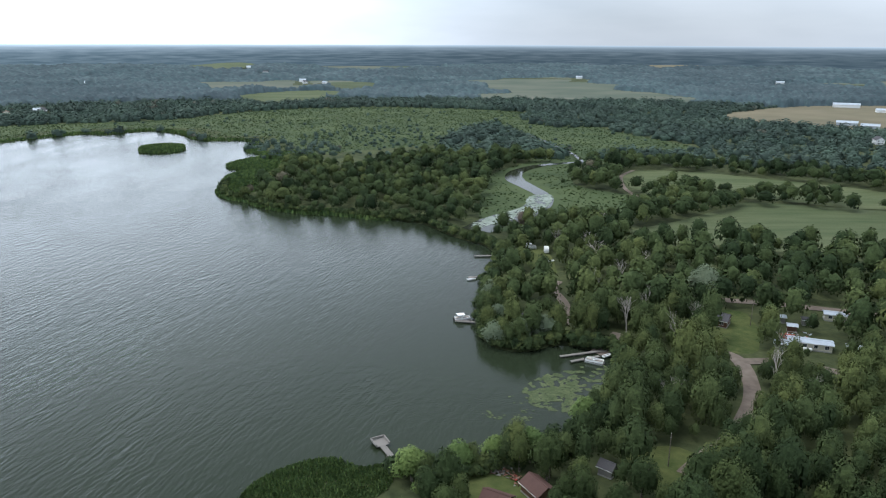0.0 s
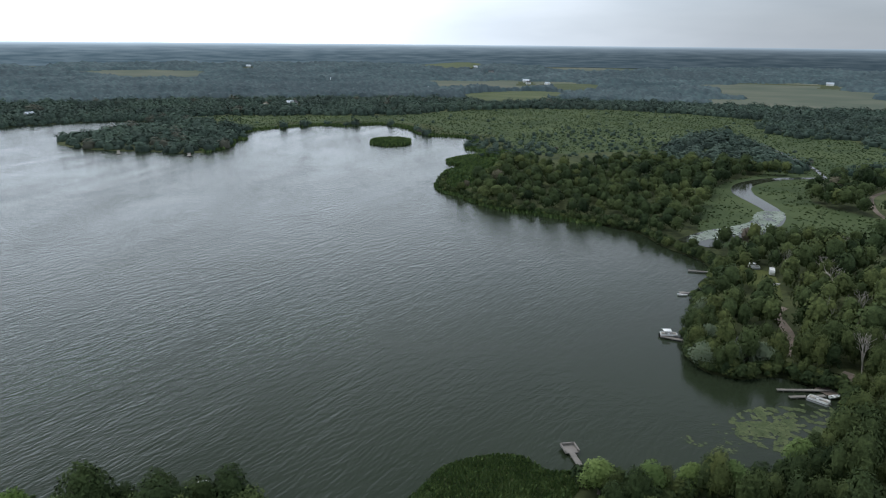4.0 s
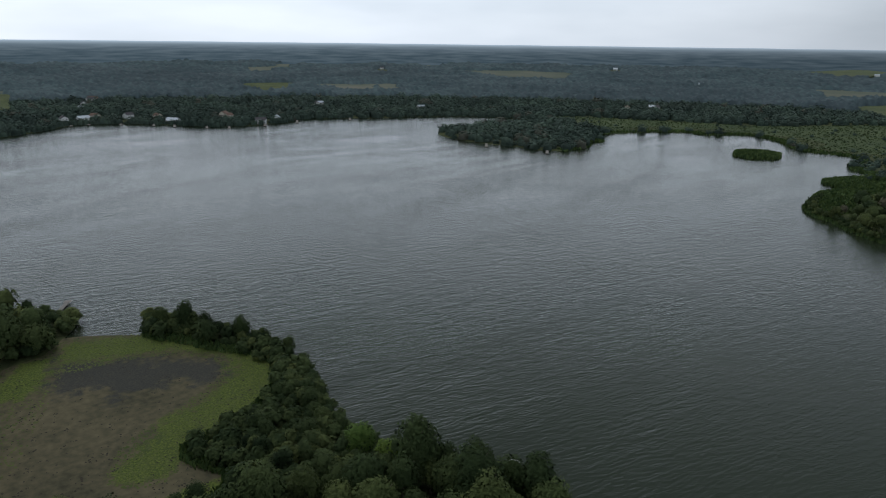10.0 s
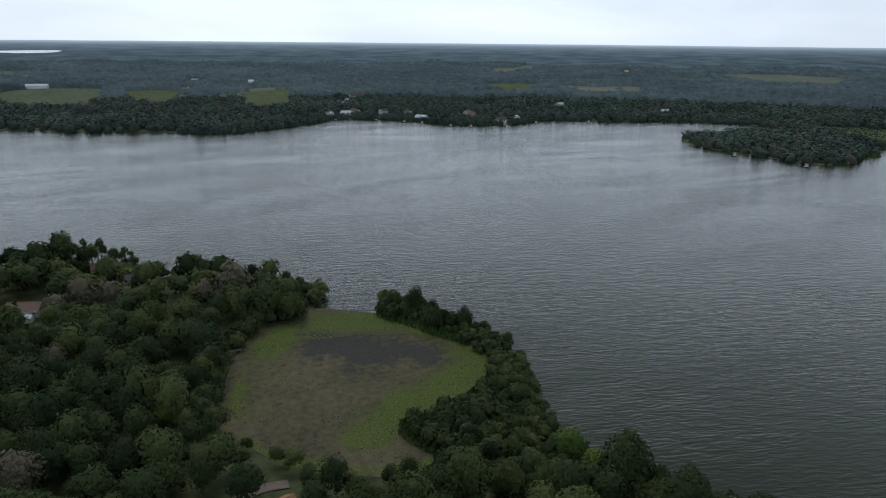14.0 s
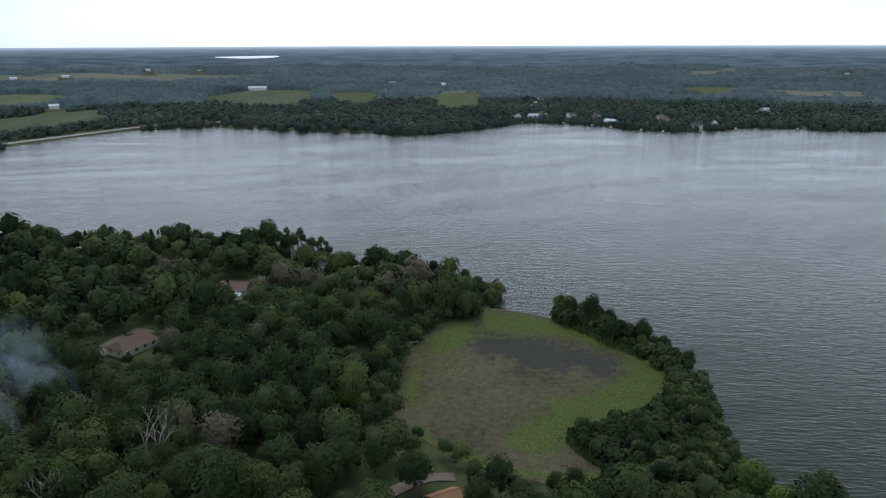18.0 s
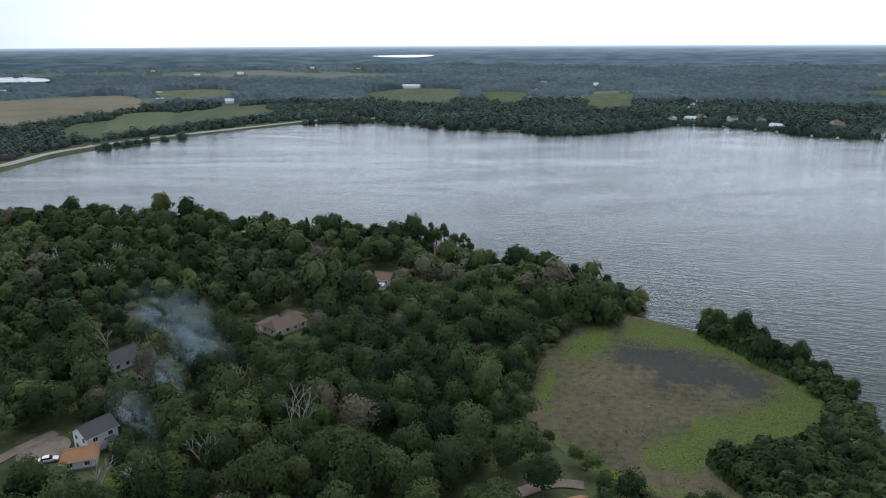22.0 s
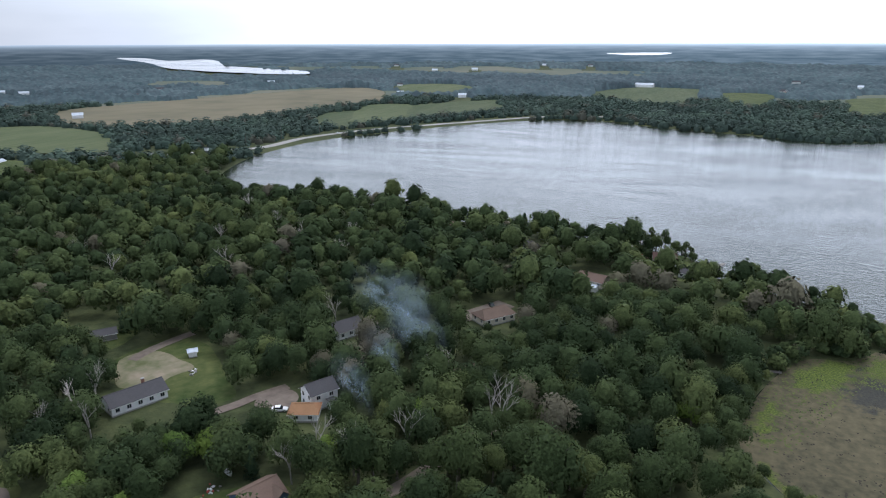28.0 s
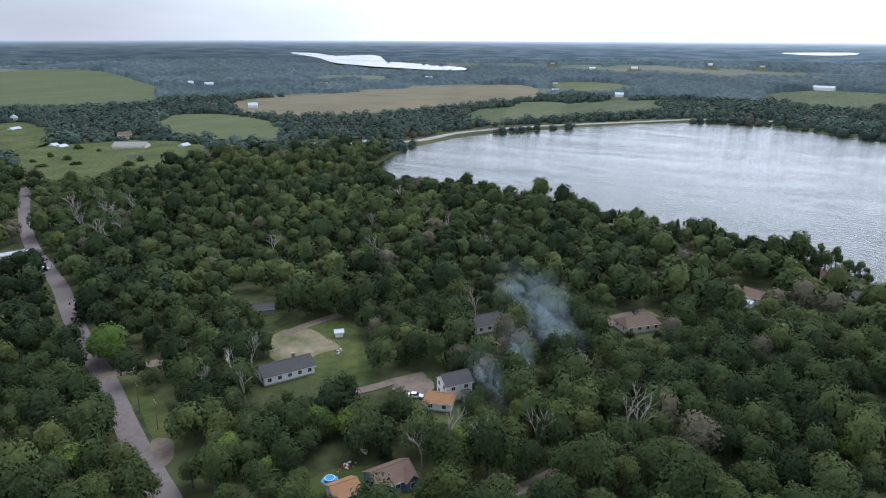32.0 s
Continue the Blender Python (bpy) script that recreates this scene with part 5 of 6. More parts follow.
def scatter(r0, r1, spacing, seed, headings=(-40, 163)):
    """Places for trees on wooded land between two distances from the middle of the plan."""
    r = np.random.default_rng(seed)
    g = np.arange(-r1, r1, spacing)
    xs, ys = np.meshgrid(g, g)
    p = np.column_stack([xs.ravel(), ys.ravel()]) + r.uniform(-0.48, 0.48, (xs.size, 2)) * spacing
    d = np.hypot(p[:, 0], p[:, 1])
    a = np.degrees(np.arctan2(-p[:, 0], p[:, 1]))
    a = np.where(a < -180 + 60, a + 360, a)
    p = p[(d >= r0) & (d < r1) & (a > headings[0]) & (a < headings[1])]
    share, size = np.ones(len(p)), np.ones(len(p))
    for line, k, s in OPEN:
        lo, hi = line.min(0), line.max(0)
        near = ((p > lo) & (p < hi)).all(1)
        idx = np.where(near)[0]
        idx = idx[inside(p[idx], line)] if len(idx) else idx
        share[idx], size[idx] = k, s
    for line, clear in LINES:
        lo, hi = line.min(0) - clear, line.max(0) + clear
        idx = np.where(((p > lo) & (p < hi)).all(1))[0]
        if len(idx):
            share[idx[reach(p[idx], line, False) < clear]] = 0
    for c, clear, yard_ in CLEAR:
        away = np.hypot(p[:, 0] - c[0], p[:, 1] - c[1])
        yard = c * (1 - (clear + 5) / np.hypot(*c))
        low = np.hypot(p[:, 0] - yard[0], p[:, 1] - yard[1]) < clear * 0.9 + 2
        if not yard_:
            pass
        elif np.hypot(*c) < 420:
            share[low], size[low] = np.minimum(share[low], 0.45), np.minimum(size[low], 0.5)
        else:
            share[low] = 0
        share[away < clear + (1.5 if np.hypot(*c) < 420 else 6)] = 0
    keep = r.uniform(size=len(p)) < share
    p, size = p[keep], size[keep]
    away = inland(p)
    keep = away > 0.8
    return p[keep], size[keep], away[keep]


def woods(name, templates, places, radius, tall, tints, mat, seed, label, base_lift=0.0, share=0.55):
    """Many crowns joined into one mesh."""
    r = np.random.default_rng(seed)
    pick = r.integers(0, len(templates), len(places))
    turn = r.uniform(0, 2 * math.pi, len(places))
    z = np.maximum(height(places), 0) + base_lift
    blocks, tint, normals = [], [], []
    for k, tp in enumerate(templates):
        tp, tn = rounding(tp, share)
        i = np.where(pick == k)[0]
        if not len(i):
            continue
        c, s = np.cos(turn[i]), np.sin(turn[i])
        x = (tp[None, :, :, 0] * c[:, None, None] - tp[None, :, :, 1] * s[:, None, None]) * radius[i][:, None, None] + places[i, 0][:, None, None]
        y = (tp[None, :, :, 0] * s[:, None, None] + tp[None, :, :, 1] * c[:, None, None]) * radius[i][:, None, None] + places[i, 1][:, None, None]
        zz = tp[None, :, :, 2] * tall[i][:, None, None] + z[i][:, None, None]
        blocks.append(np.stack([x, y, zz], -1).reshape(-1, 3, 3))
        tint.append(np.repeat(tints[i], len(tp)))
        normals.append(np.stack([tn[None, :, :, 0] * c[:, None, None] - tn[None, :, :, 1] * s[:, None, None], tn[None, :, :, 0] * s[:, None, None] + tn[None, :, :, 1] * c[:, None, None], np.broadcast_to(tn[None, :, :, 2], x.shape)], -1).reshape(-1, 3, 3))
    ob = quad_object(name, np.concatenate(blocks), mat, np.concatenate(tint), np.concatenate(normals))
    return tagged(ob, label, "woods", kind="stuff")


def tone(p, r):
    """Foliage tone of each tree: patches of kin, and its own."""
    patch = np.array([noise.noise((q[0] * 0.012, q[1] * 0.012, 0)) for q in p])
    t = np.clip(0.5 + 0.45 * patch + r.normal(size=len(p)) * 0.22, 0, 1)
    dry = np.array([noise.noise((q[0] * 0.02, q[1] * 0.02, 4)) for q in p])
    return np.where(r.uniform(size=len(p)) < np.where(p[:, 0] < -150, 0.015 + 0.7 * np.clip(dry - 0.22, 0, 1), 0.004), 1.45, t)



# ---- woods ----
NEAR_R, MID_R, FAR_R = 250, 620, 2550
r = np.random.default_rng(11)
near_t = [crown(20 + k, 1050, 0.047, 14, 1.0, 2, 0.72, 0.42) for k in range(9)]
mid_t = [crown(40 + k, 230, 0.098, 9, 1.0, 1, 0.85, 0.32) for k in range(7)]
far_t = [np.concatenate([dome() * np.array([0.72, 0.72, 1.05]), crown(60 + k, 50, 0.17, 6, 1.0, 0, 0.8, 0.3, 0.1)]) for k in range(5)]

p, s, away = scatter(100, NEAR_R, 7.1, 1)
p2, s2, away2 = scatter(100, NEAR_R, 8.0, 71)
slim = (p2[:, 0] > -60) & (p2[:, 1] > 100)
p, s, away = np.vstack([p, p2[slim]]), np.concatenate([s, s2[slim]]), np.concatenate([away, away2[slim]])
slim = (p[:, 0] > -60) & (p[:, 1] > 100)  # slender young stands east of the lake
rad = np.clip(r.normal(4.9, 1.2, len(p)), 2.4, 8.0) * s * np.clip(0.7 + away / 20, 0.7, 1) * np.where(slim, 0.7, 1)
order = np.argsort(np.hypot(p[:, 0], p[:, 1]))
p, s, away, rad, slim = p[order], s[order], away[order], rad[order], slim[order]
big = (s > 0.8) & (rad > np.where(slim, 2.5, 3.4))
single = np.where(big)[0][:300]
rest = np.setdiff1d(np.arange(len(p)), single)
tall = rad * r.uniform(1.05, 1.6, len(p)) * np.where(slim, 1.5, 1)
woods("near_woods", near_t, p[rest], rad[rest], tall[rest], tone(p[rest], r) + 0.1 * slim[rest], LEAF_WOODS, 3, "dense broadleaf woods of mixed greens near the shore", 1.0)

pm, sm, am = scatter(NEAR_R, MID_R, 8.6, 2)
radm = np.minimum(np.clip(r.normal(5.6, 1.4, len(pm)), 2.6, 9.5) * sm, 2.0 + am * 0.9)
slim_m = (pm[:, 0] > -10) & (pm[:, 1] > 180) & (pm[:, 1] < 380)
radm = radm * np.where(slim_m, 0.86, 1)
woods("shore_woods", mid_t, pm, radm, radm * r.uniform(0.95, 1.4, len(pm)) * np.where(slim_m, 1.3, 1), tone(pm, r) + 0.1 * slim_m, LEAF_WOODS, 4, "unbroken broadleaf woods round the lake", 1.0, 0.65)

pf1, sf1, af1 = scatter(MID_R, 1250, 10.6, 6)
radf = np.clip(r.normal(6.9, 1.6, len(pf1)), 3.5, 11) * sf1
woods("far_woods", far_t, pf1, radf, radf * r.uniform(0.58, 0.88, len(pf1)), tone(pf1, r), LEAF_FAR_HAZED, 7, "far dark green woods beyond the lake", 0.0, 0.8)

# beyond that the treetops close into one uneven roof of leaves
ca = np.radians(np.arange(-46, 170, 0.17))
cr = 1238.0
rows_ = []
while cr < FAR_R:
    rows_.append(cr)
    cr += 10.5 + (cr - 1238) * 0.006
ch, cd = np.meshgrid(ca, np.array(rows_))
cd = cd + r.uniform(-4, 4, cd.shape)
cp = np.stack([-np.sin(ch) * cd, np.cos(ch) * cd], -1).reshape(-1, 2)
stand = np.ones(len(cp))
for line, share_, size_ in OPEN:
    i = np.where(((cp > line.min(0) - 5) & (cp < line.max(0) + 5)).all(1))[0]
    if len(i):
        stand[i[inside(cp[i], line)]] = 0 if share_ < 0.5 else 1
for c, clear, yard_ in CLEAR:
    if np.hypot(*c) > 1150:
        stand[np.hypot(*(cp - c).T) < clear + 5] = 0
broad = np.array([noise.noise((q[0] * 0.0021, q[1] * 0.0021, 5)) + 0.35 * noise.noise((q[0] * 0.008, q[1] * 0.008, 2)) for q in cp])
lump = np.array([noise.noise((q[0] * 0.05, q[1] * 0.05, 1)) for q in cp])
belt = np.array([noise.noise((q[0] * 0.012, q[1] * 0.012, 6)) for q in cp])
meadow = (broad > 0.27) & (stand > 0)
stand[broad > 0.27] = 0
edge_ = np.where((broad > 0.14) & (broad <= 0.27), 0.7, 1.0)
top = np.where(stand > 0, (8.5 + 4.0 * lump + 7.0 * belt + r.uniform(-3.0, 3.6, len(cp))) * edge_, -1.5) + height_far(cp)
nc = len(ca)
top[:nc] = -1.0
ci = np.arange(len(cp)).reshape(-1, nc)
cf = np.stack([ci[:-1, :-1], ci[:-1, 1:], ci[1:, 1:], ci[1:, :-1]], -1).reshape(-1, 4)
open_cells = cf[meadow[cf].all(1)]
cf = cf[stand[cf].max(1) > 0]
# field greens and tans greyed, with distance haze mixed into the colour
FIELD_FAR = material("hazy_far_fields", (0.062, 0.090, 0.064), (0.165, 0.165, 0.122), 0.007, 0.95, detail=3.0, vary=0.0, big=0.0022)
far_fields = mesh_object("far_fields", np.column_stack([cp, height_far(cp) + 0.15]), open_cells, FIELD_FAR)
tagged(far_fields, "hazy green and tan fields between far woods", "fields", kind="structure")
canopy = mesh_object("distant_woods", np.column_stack([cp, top]), cf, LEAF_DISTANT_HAZED, True)
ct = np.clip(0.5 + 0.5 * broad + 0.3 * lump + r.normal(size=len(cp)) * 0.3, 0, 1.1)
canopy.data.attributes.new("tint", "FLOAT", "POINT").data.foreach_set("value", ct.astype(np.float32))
tagged(canopy, "distant dark woods towards the horizon", "woods", kind="stuff")

# single trees nearest the middle of the plan
trunk_mesh = []
for k in range(3):
    bm = bmesh.new()
    rings = []
    rr_ = np.random.default_rng(k)
    lean = rr_.normal(size=2) * 0.05
    for i, (z, w) in enumerate(((0, 0.085), (0.25, 0.06), (0.6, 0.05), (1.1, 0.03))):
        rings.append([bm.verts.new((lean[0] * z * 2 + math.cos(a) * w, lean[1] * z * 2 + math.sin(a) * w, z)) for a in np.arange(6) * math.pi / 3])
    for a, b in zip(rings, rings[1:]):
        for i in range(6):
            bm.faces.new((a[i], a[(i + 1) % 6], b[(i + 1) % 6], b[i]))
    for z0, a0 in ((0.55, 0.4), (0.7, 2.4), (0.8, 4.4), (0.95, 5.5)):
        tip = Vector((math.cos(a0 + k) * 0.55, math.sin(a0 + k) * 0.55, z0 + 0.5))
        foot = [bm.verts.new((lean[0] * z0 * 2 + math.cos(a) * 0.03, lean[1] * z0 * 2 + math.sin(a) * 0.03, z0 + 0.02 * math.sin(a))) for a in (0, 2.1, 4.2)]
        top = bm.verts.new(tip)
        for i in range(3):
            bm.faces.new((foot[i], foot[(i + 1) % 3], top))
    me = bpy.data.meshes.new("trunk")
    bm.to_mesh(me)
    bm.free()
    me.materials.append(BARK)
    trunk_mesh.append(me)
crown_mesh = []
for k in range(8):
    leaves_, round_ = rounding(crown(90 + k, 1900, 0.042, 17, 1.0, 2, 0.72, 0.42), 0.5)
    ob = quad_object("crown", leaves_, LEAF, None, round_)
    crown_mesh.append(ob.data)
    bpy.data.objects.remove(ob)
zs = np.maximum(height(p[single]), 0)
TREE_LABELS = ["broadleaf tree with a rounded dark green crown", "broadleaf tree with a full mid-green crown", "broadleaf tree with a paler, looser green crown", "tall broadleaf tree with a lumpy green crown"]
for k, i in enumerate(single):
    root = new("tree")
    root.matrix_world = Matrix.LocRotScale((p[i, 0], p[i, 1], zs[k]), Euler((0, 0, r.uniform(0, 6.28))), (rad[i], rad[i], tall[i]))
    tagged(root, TREE_LABELS[k % 4], "tree", group="trees of the near woods")
    t_ob = new("trunk", trunk_mesh[k % 3])
    t_ob.parent = root
    c_ob = new("crown", crown_mesh[(k * 5) % 8])
    c_ob.parent = root
    c_ob.location = (0, 0, 0.12)

# ---- pond, lily pads and reeds ----
MUD = material("muddy_shallows", (0.046, 0.046, 0.028), (0.138, 0.120, 0.070), 0.45, 0.95, detail=10.0, vary=0.0, big=0.035, bump=0.03, bump_scale=1.0)
ALGAE = material("floating_leaves", (0.043, 0.066, 0.014), (0.104, 0.126, 0.029), 0.35, 0.7, vary=0.0, big=0.04, bump=0.1, bump_scale=1.2)
MUDDARK = material("dark_shallows", (0.028, 0.028, 0.022), (0.058, 0.052, 0.038), 0.12, 0.8, vary=0.0, big=0.04, spec=0.06)
pond_line = smooth(SHORE_POND, 3, True)
WEED_BEDS = [
    [(-243, 58), (-239, 73), (-230, 87), (-208, 98), (-194, 108), (-179, 104), (-164, 92), (-156, 75), (-153, 59), (-149, 51), (-155, 45), (-165, 52), (-173, 68), (-182, 85), (-192, 93), (-204, 94), (-217, 82), (-224, 68), (-230, 55)],
    [(-242, 57), (-222, 52), (-207, 44), (-210, 38), (-208, 29), (-216, 27), (-235, 37)],
    [(-198, 21), (-203, 26), (-198, 29), (-182, 24), (-178, 19)],
    [(-165, 21), (-154, 31), (-145, 42), (-138, 57), (-141, 66), (-135, 65), (-133, 55), (-141, 41), (-150, 27)],
]
OPEN_WATER = [(-234, 54), (-218, 47), (-207, 44), (-202, 55), (-194, 58), (-190, 73), (-187, 85), (-191, 93), (-203, 90), (-217, 76), (-224, 66)]
pond, _ = sheet("pond", SHORE_POND, MUD, "muddy brown pond mottled with yellow-green weed and dark water", "pond", base=0.05, step=1.1)
pv = np.array([tuple(v.co) for v in pond.data.vertices])[:, :2]


def within(xy, outline):
    line = smooth(outline, 3)
    return np.where(inside(xy, line), 1, -1) * reach(xy, line)


rag = np.array([noise.noise((q[0] * 0.10, q[1] * 0.10, 3)) + 0.7 * noise.noise((q[0] * 0.3, q[1] * 0.3, 8)) for q in pv])
bed = np.max([within(pv, o) - k_ for o, k_ in zip(WEED_BEDS, (0, 4.5, 2.0, 0))], 0)
weed_ = np.clip(0.54 + bed / 7 + rag * 0.62, 0, 1)
dark_ = np.clip(0.46 + within(pv, OPEN_WATER) / 11 + np.roll(rag, 7) * 0.75, 0, 1)
pond.data.attributes.new("weed", "FLOAT", "POINT").data.foreach_set("value", weed_.astype(np.float32))
pond.data.attributes.new("depth", "FLOAT", "POINT").data.foreach_set("value", dark_.astype(np.float32))
pn, pl = MUD.node_tree.nodes, MUD.node_tree.links
pb = pn["Principled BSDF"]
under = pb.inputs["Base Color"].links[0].from_socket
p_geo, p_tex = pn.new("ShaderNodeNewGeometry"), pn.new("ShaderNodeTexNoise")
p_tex.inputs["Scale"].default_value, p_tex.inputs["Detail"].default_value = 0.55, 8.0
pl.new(p_geo.outputs["Position"], p_tex.inputs["Vector"])
for at_, low_, high_ in (("depth", (0.034, 0.038, 0.037), (0.058, 0.058, 0.050)), ("weed", (0.046, 0.074, 0.015), (0.132, 0.162, 0.034))):
    p_at = pn.new("ShaderNodeAttribute")
    p_at.attribute_name = at_
    p_sum = pn.new("ShaderNodeMath")
    p_sum.operation = "MULTIPLY_ADD"
    p_sum.inputs[1].default_value = 1.3
    p_sum.inputs[2].default_value = -0.65
    pl.new(p_tex.outputs["Fac"], p_sum.inputs[0])
    p_add = pn.new("ShaderNodeMath")
    pl.new(p_at.outputs["Fac"], p_add.inputs[0])
    pl.new(p_sum.outputs[0], p_add.inputs[1])
    p_ramp = pn.new("ShaderNodeMapRange")
    p_ramp.interpolation_type = "SMOOTHSTEP"
    p_ramp.inputs["From Min"].default_value, p_ramp.inputs["From Max"].default_value = (0.3, 0.95) if at_ == "depth" else (0.28, 0.78)
    p_ramp.inputs["To Max"].default_value = 0.85 if at_ == "depth" else 0.92
    pl.new(p_add.outputs[0], p_ramp.inputs["Value"])
    p_two, p_mix = pn.new("ShaderNodeMix"), pn.new("ShaderNodeMix")
    p_two.data_type = p_mix.data_type = "RGBA"
    p_fine = pn.new("ShaderNodeTexNoise")
    p_fine.inputs["Scale"].default_value, p_fine.inputs["Detail"].default_value = 1.7, 8.0
    pl.new(p_geo.outputs["Position"], p_fine.inputs["Vector"])
    p_span = pn.new("ShaderNodeMapRange")
    p_span.inputs["From Min"].default_value, p_span.inputs["From Max"].default_value = 0.36, 0.66
    pl.new(p_fine.outputs["Fac"], p_span.inputs["Value"])
    p_two.inputs["A"].default_value, p_two.inputs["B"].default_value = (*low_, 1), (*high_, 1)
    pl.new(p_span.outputs["Result"], p_two.inputs["Factor"])
    pl.new(p_ramp.outputs["Result"], p_mix.inputs["Factor"])
    pl.new(under, p_mix.inputs["A"])
    pl.new(p_two.outputs["Result"], p_mix.inputs["B"])
    under = p_mix.outputs["Result"]
pl.new(under, pb.inputs["Base Color"])

# lily pads in the eastern bay, and flecks of scum on creek and pond
def pads(name, outline, count, size, mat, z, seed, label, gap=0.0):
    r_ = np.random.default_rng(seed)
    line = smooth(outline, 3)
    lo, hi = line.min(0), line.max(0)
    q = r_.uniform(lo, hi, (count * 3, 2))
    q = q[inside(q, line)]
    if gap:
        q = q[np.array([noise.noise((a * 0.12, b * 0.12, seed)) + 0.9 * noise.noise((a * 0.5, b * 0.5, seed)) for a, b in q]) > gap]
    q = q[:count]
    k = size * r_.uniform(0.5, 1.5, len(q))
    t = r_.uniform(0, 6.28, len(q))
    corner = [np.column_stack([q[:, 0] + np.cos(t + j * math.pi / 2) * k, q[:, 1] + np.sin(t + j * math.pi / 2) * k * 0.8, np.full(len(q), z) + r_.uniform(0, 0.05, len(q))]) for j in range(4)]
    ob = quad_object(name, np.stack(corner, 1), mat)
    return tagged(ob, label, "water plants", kind="stuff")


PAD = material("lily_pads", (0.066, 0.088, 0.040), (0.115, 0.138, 0.068), 0.4, 0.9, per="island", vary=0.3)
pads("lily_pads", [(24, 188), (30, 197), (40, 203), (52, 206), (54, 196), (50, 188), (42, 177), (34, 176), (26, 180)], 6000, 0.32, PAD, 0.03, 1, "pale green lily pads in the sheltered bay", -0.05)
pads("lily_pads", [(10, 176), (22, 186), (30, 180), (22, 170)], 160, 0.4, PAD, 0.03, 2, "scattered lily pads off the bay", 0.15)
pads("pond_plants", SHORE_POND, 1300, 0.3, MUDDARK, 0.08, 3, "floating leaves strewn over the pond", 0.08)
pads("pond_weed", [(-247, 58), (-241, 74), (-231, 88), (-210, 99), (-196, 110), (-179, 104), (-163, 92), (-154, 75), (-150, 59), (-146, 51), (-154, 42), (-168, 50), (-177, 67), (-185, 83), (-192, 90), (-201, 90), (-213, 81), (-219, 66), (-223, 50)], 5200, 0.34, ALGAE, 0.09, 5, "ragged floating leaves round the pond", 0.0)
pads("pond_weed", [(-239, 56), (-217, 50), (-193, 37), (-174, 27), (-174, 18), (-188, 18), (-216, 27), (-238, 37)], 900, 0.35, ALGAE, 0.09, 6, "ragged floating leaves under the trees", 0.0)
pads("creek_scum", [(18, 372), (34, 388), (56, 408), (70, 440), (72, 462), (58, 455), (50, 425), (30, 402), (18, 385)], 3600, 0.9, SCUM, LAND + 0.24, 4, "pale scum and weed on the creek", -0.2)


def blades(name, places, low, high, width, mat, seed, label, z=None):
    """Upright tufts, each a folded pair of blades."""
    r_ = np.random.default_rng(seed)
    n = len(places)
    t = r_.uniform(0, math.pi, n)
    h = r_.uniform(low, high, n)
    w = width * r_.uniform(0.6, 1.4, n)
    z = np.maximum(height(places), -0.2) if z is None else z
    dx, dy = np.cos(t) * w, np.sin(t) * w
    lean = r_.normal(size=(n, 2)) * 0.25 * h[:, None]
    v = np.stack([
        np.column_stack([places[:, 0] - dx, places[:, 1] - dy, z]), np.column_stack([places[:, 0] + dx, places[:, 1] + dy, z]),
        np.column_stack([places[:, 0] + dx * 0.7 + lean[:, 0], places[:, 1] + dy * 0.7 + lean[:, 1], z + h]), np.column_stack([places[:, 0] - dx * 0.7 + lean[:, 0], places[:, 1] - dy * 0.7 + lean[:, 1], z + h * 0.8])], 1)
    ob = quad_object(name, v, mat)
    return tagged(ob, label, "reeds", kind="stuff")


REED = material("reeds", (0.05, 0.085, 0.025), (0.10, 0.15, 0.05), 0.3, 0.8, per="island", vary=0.35, big=0.03)


def along_shore(i0, i1, n, lo, hi, seed):
    """Places beside a stretch of the shore, lo to hi metres inland."""
    r_ = np.random.default_rng(seed)
    seg = SHORE[i0:i1]
    k = r_.uniform(0, len(seg) - 1.001, n)
    i = k.astype(int)
    f = (k - i)[:, None]
    q = seg[i] * (1 - f) + seg[i + 1] * f
    d = seg[i + 1] - seg[i]
    d /= np.linalg.norm(d, axis=1)[:, None] + 1e-9
    nrm = np.column_stack([d[:, 1], -d[:, 0]])
    q1 = q + nrm
    sign = np.where(inland(q1) > inland(q), 1, -1)[:, None]
    return q + nrm * sign * r_.uniform(lo, hi, (n, 1))


W0, P0 = len(SHORE_WOODS), len(SHORE_WOODS) + len(SHORE_POND)
N0 = P0 + len(SHORE_NEAR)
E0 = N0 + len(SHORE_EAST)
F0 = E0 + len(SHORE_NORTH)
reed_bed = smooth([(-50, 118), (-47, 132), (-44, 143), (-36, 150), (-27, 153), (-20, 149), (-13, 150), (-12, 140), (-20, 132), (-34, 128)])
r_ = np.random.default_rng(77)
q = r_.uniform(reed_bed.min(0), reed_bed.max(0), (26000, 2))
q = q[inside(q, reed_bed)]
blades("reeds", q, 0.35, 0.85, 0.16, REED, 12, "dark green reed bed at the water's edge")
blades("reeds", along_shore(4 * E0 - 30, 4 * F0 - 20, 9000, -3, 8, 13), 1.2, 2.4, 0.7, REED, 14, "reeds fringing the marsh shore")
blades("reeds", along_shore(4 * (W0 + 9), 4 * P0, 4000, -1.5, 4, 15), 0.8, 1.8, 0.25, REED, 16, "rank grass round the pond")
r_ = np.random.default_rng(78)
q = r_.uniform(ISLET.min(0), ISLET.max(0), (3500, 2))
blades("reeds", q[inside(q, ISLET)], 1.5, 3.0, 0.9, REED, 17, "reeds covering the small islet")

tip = smooth([(-176, 500), (-178, 630), (-125, 640), (-108, 600), (-130, 560), (-126, 470), (-148, 456)])
r_ = np.random.default_rng(80)
q = r_.uniform(tip.min(0), tip.max(0), (9000, 2))
q = q[inside(q, tip)]
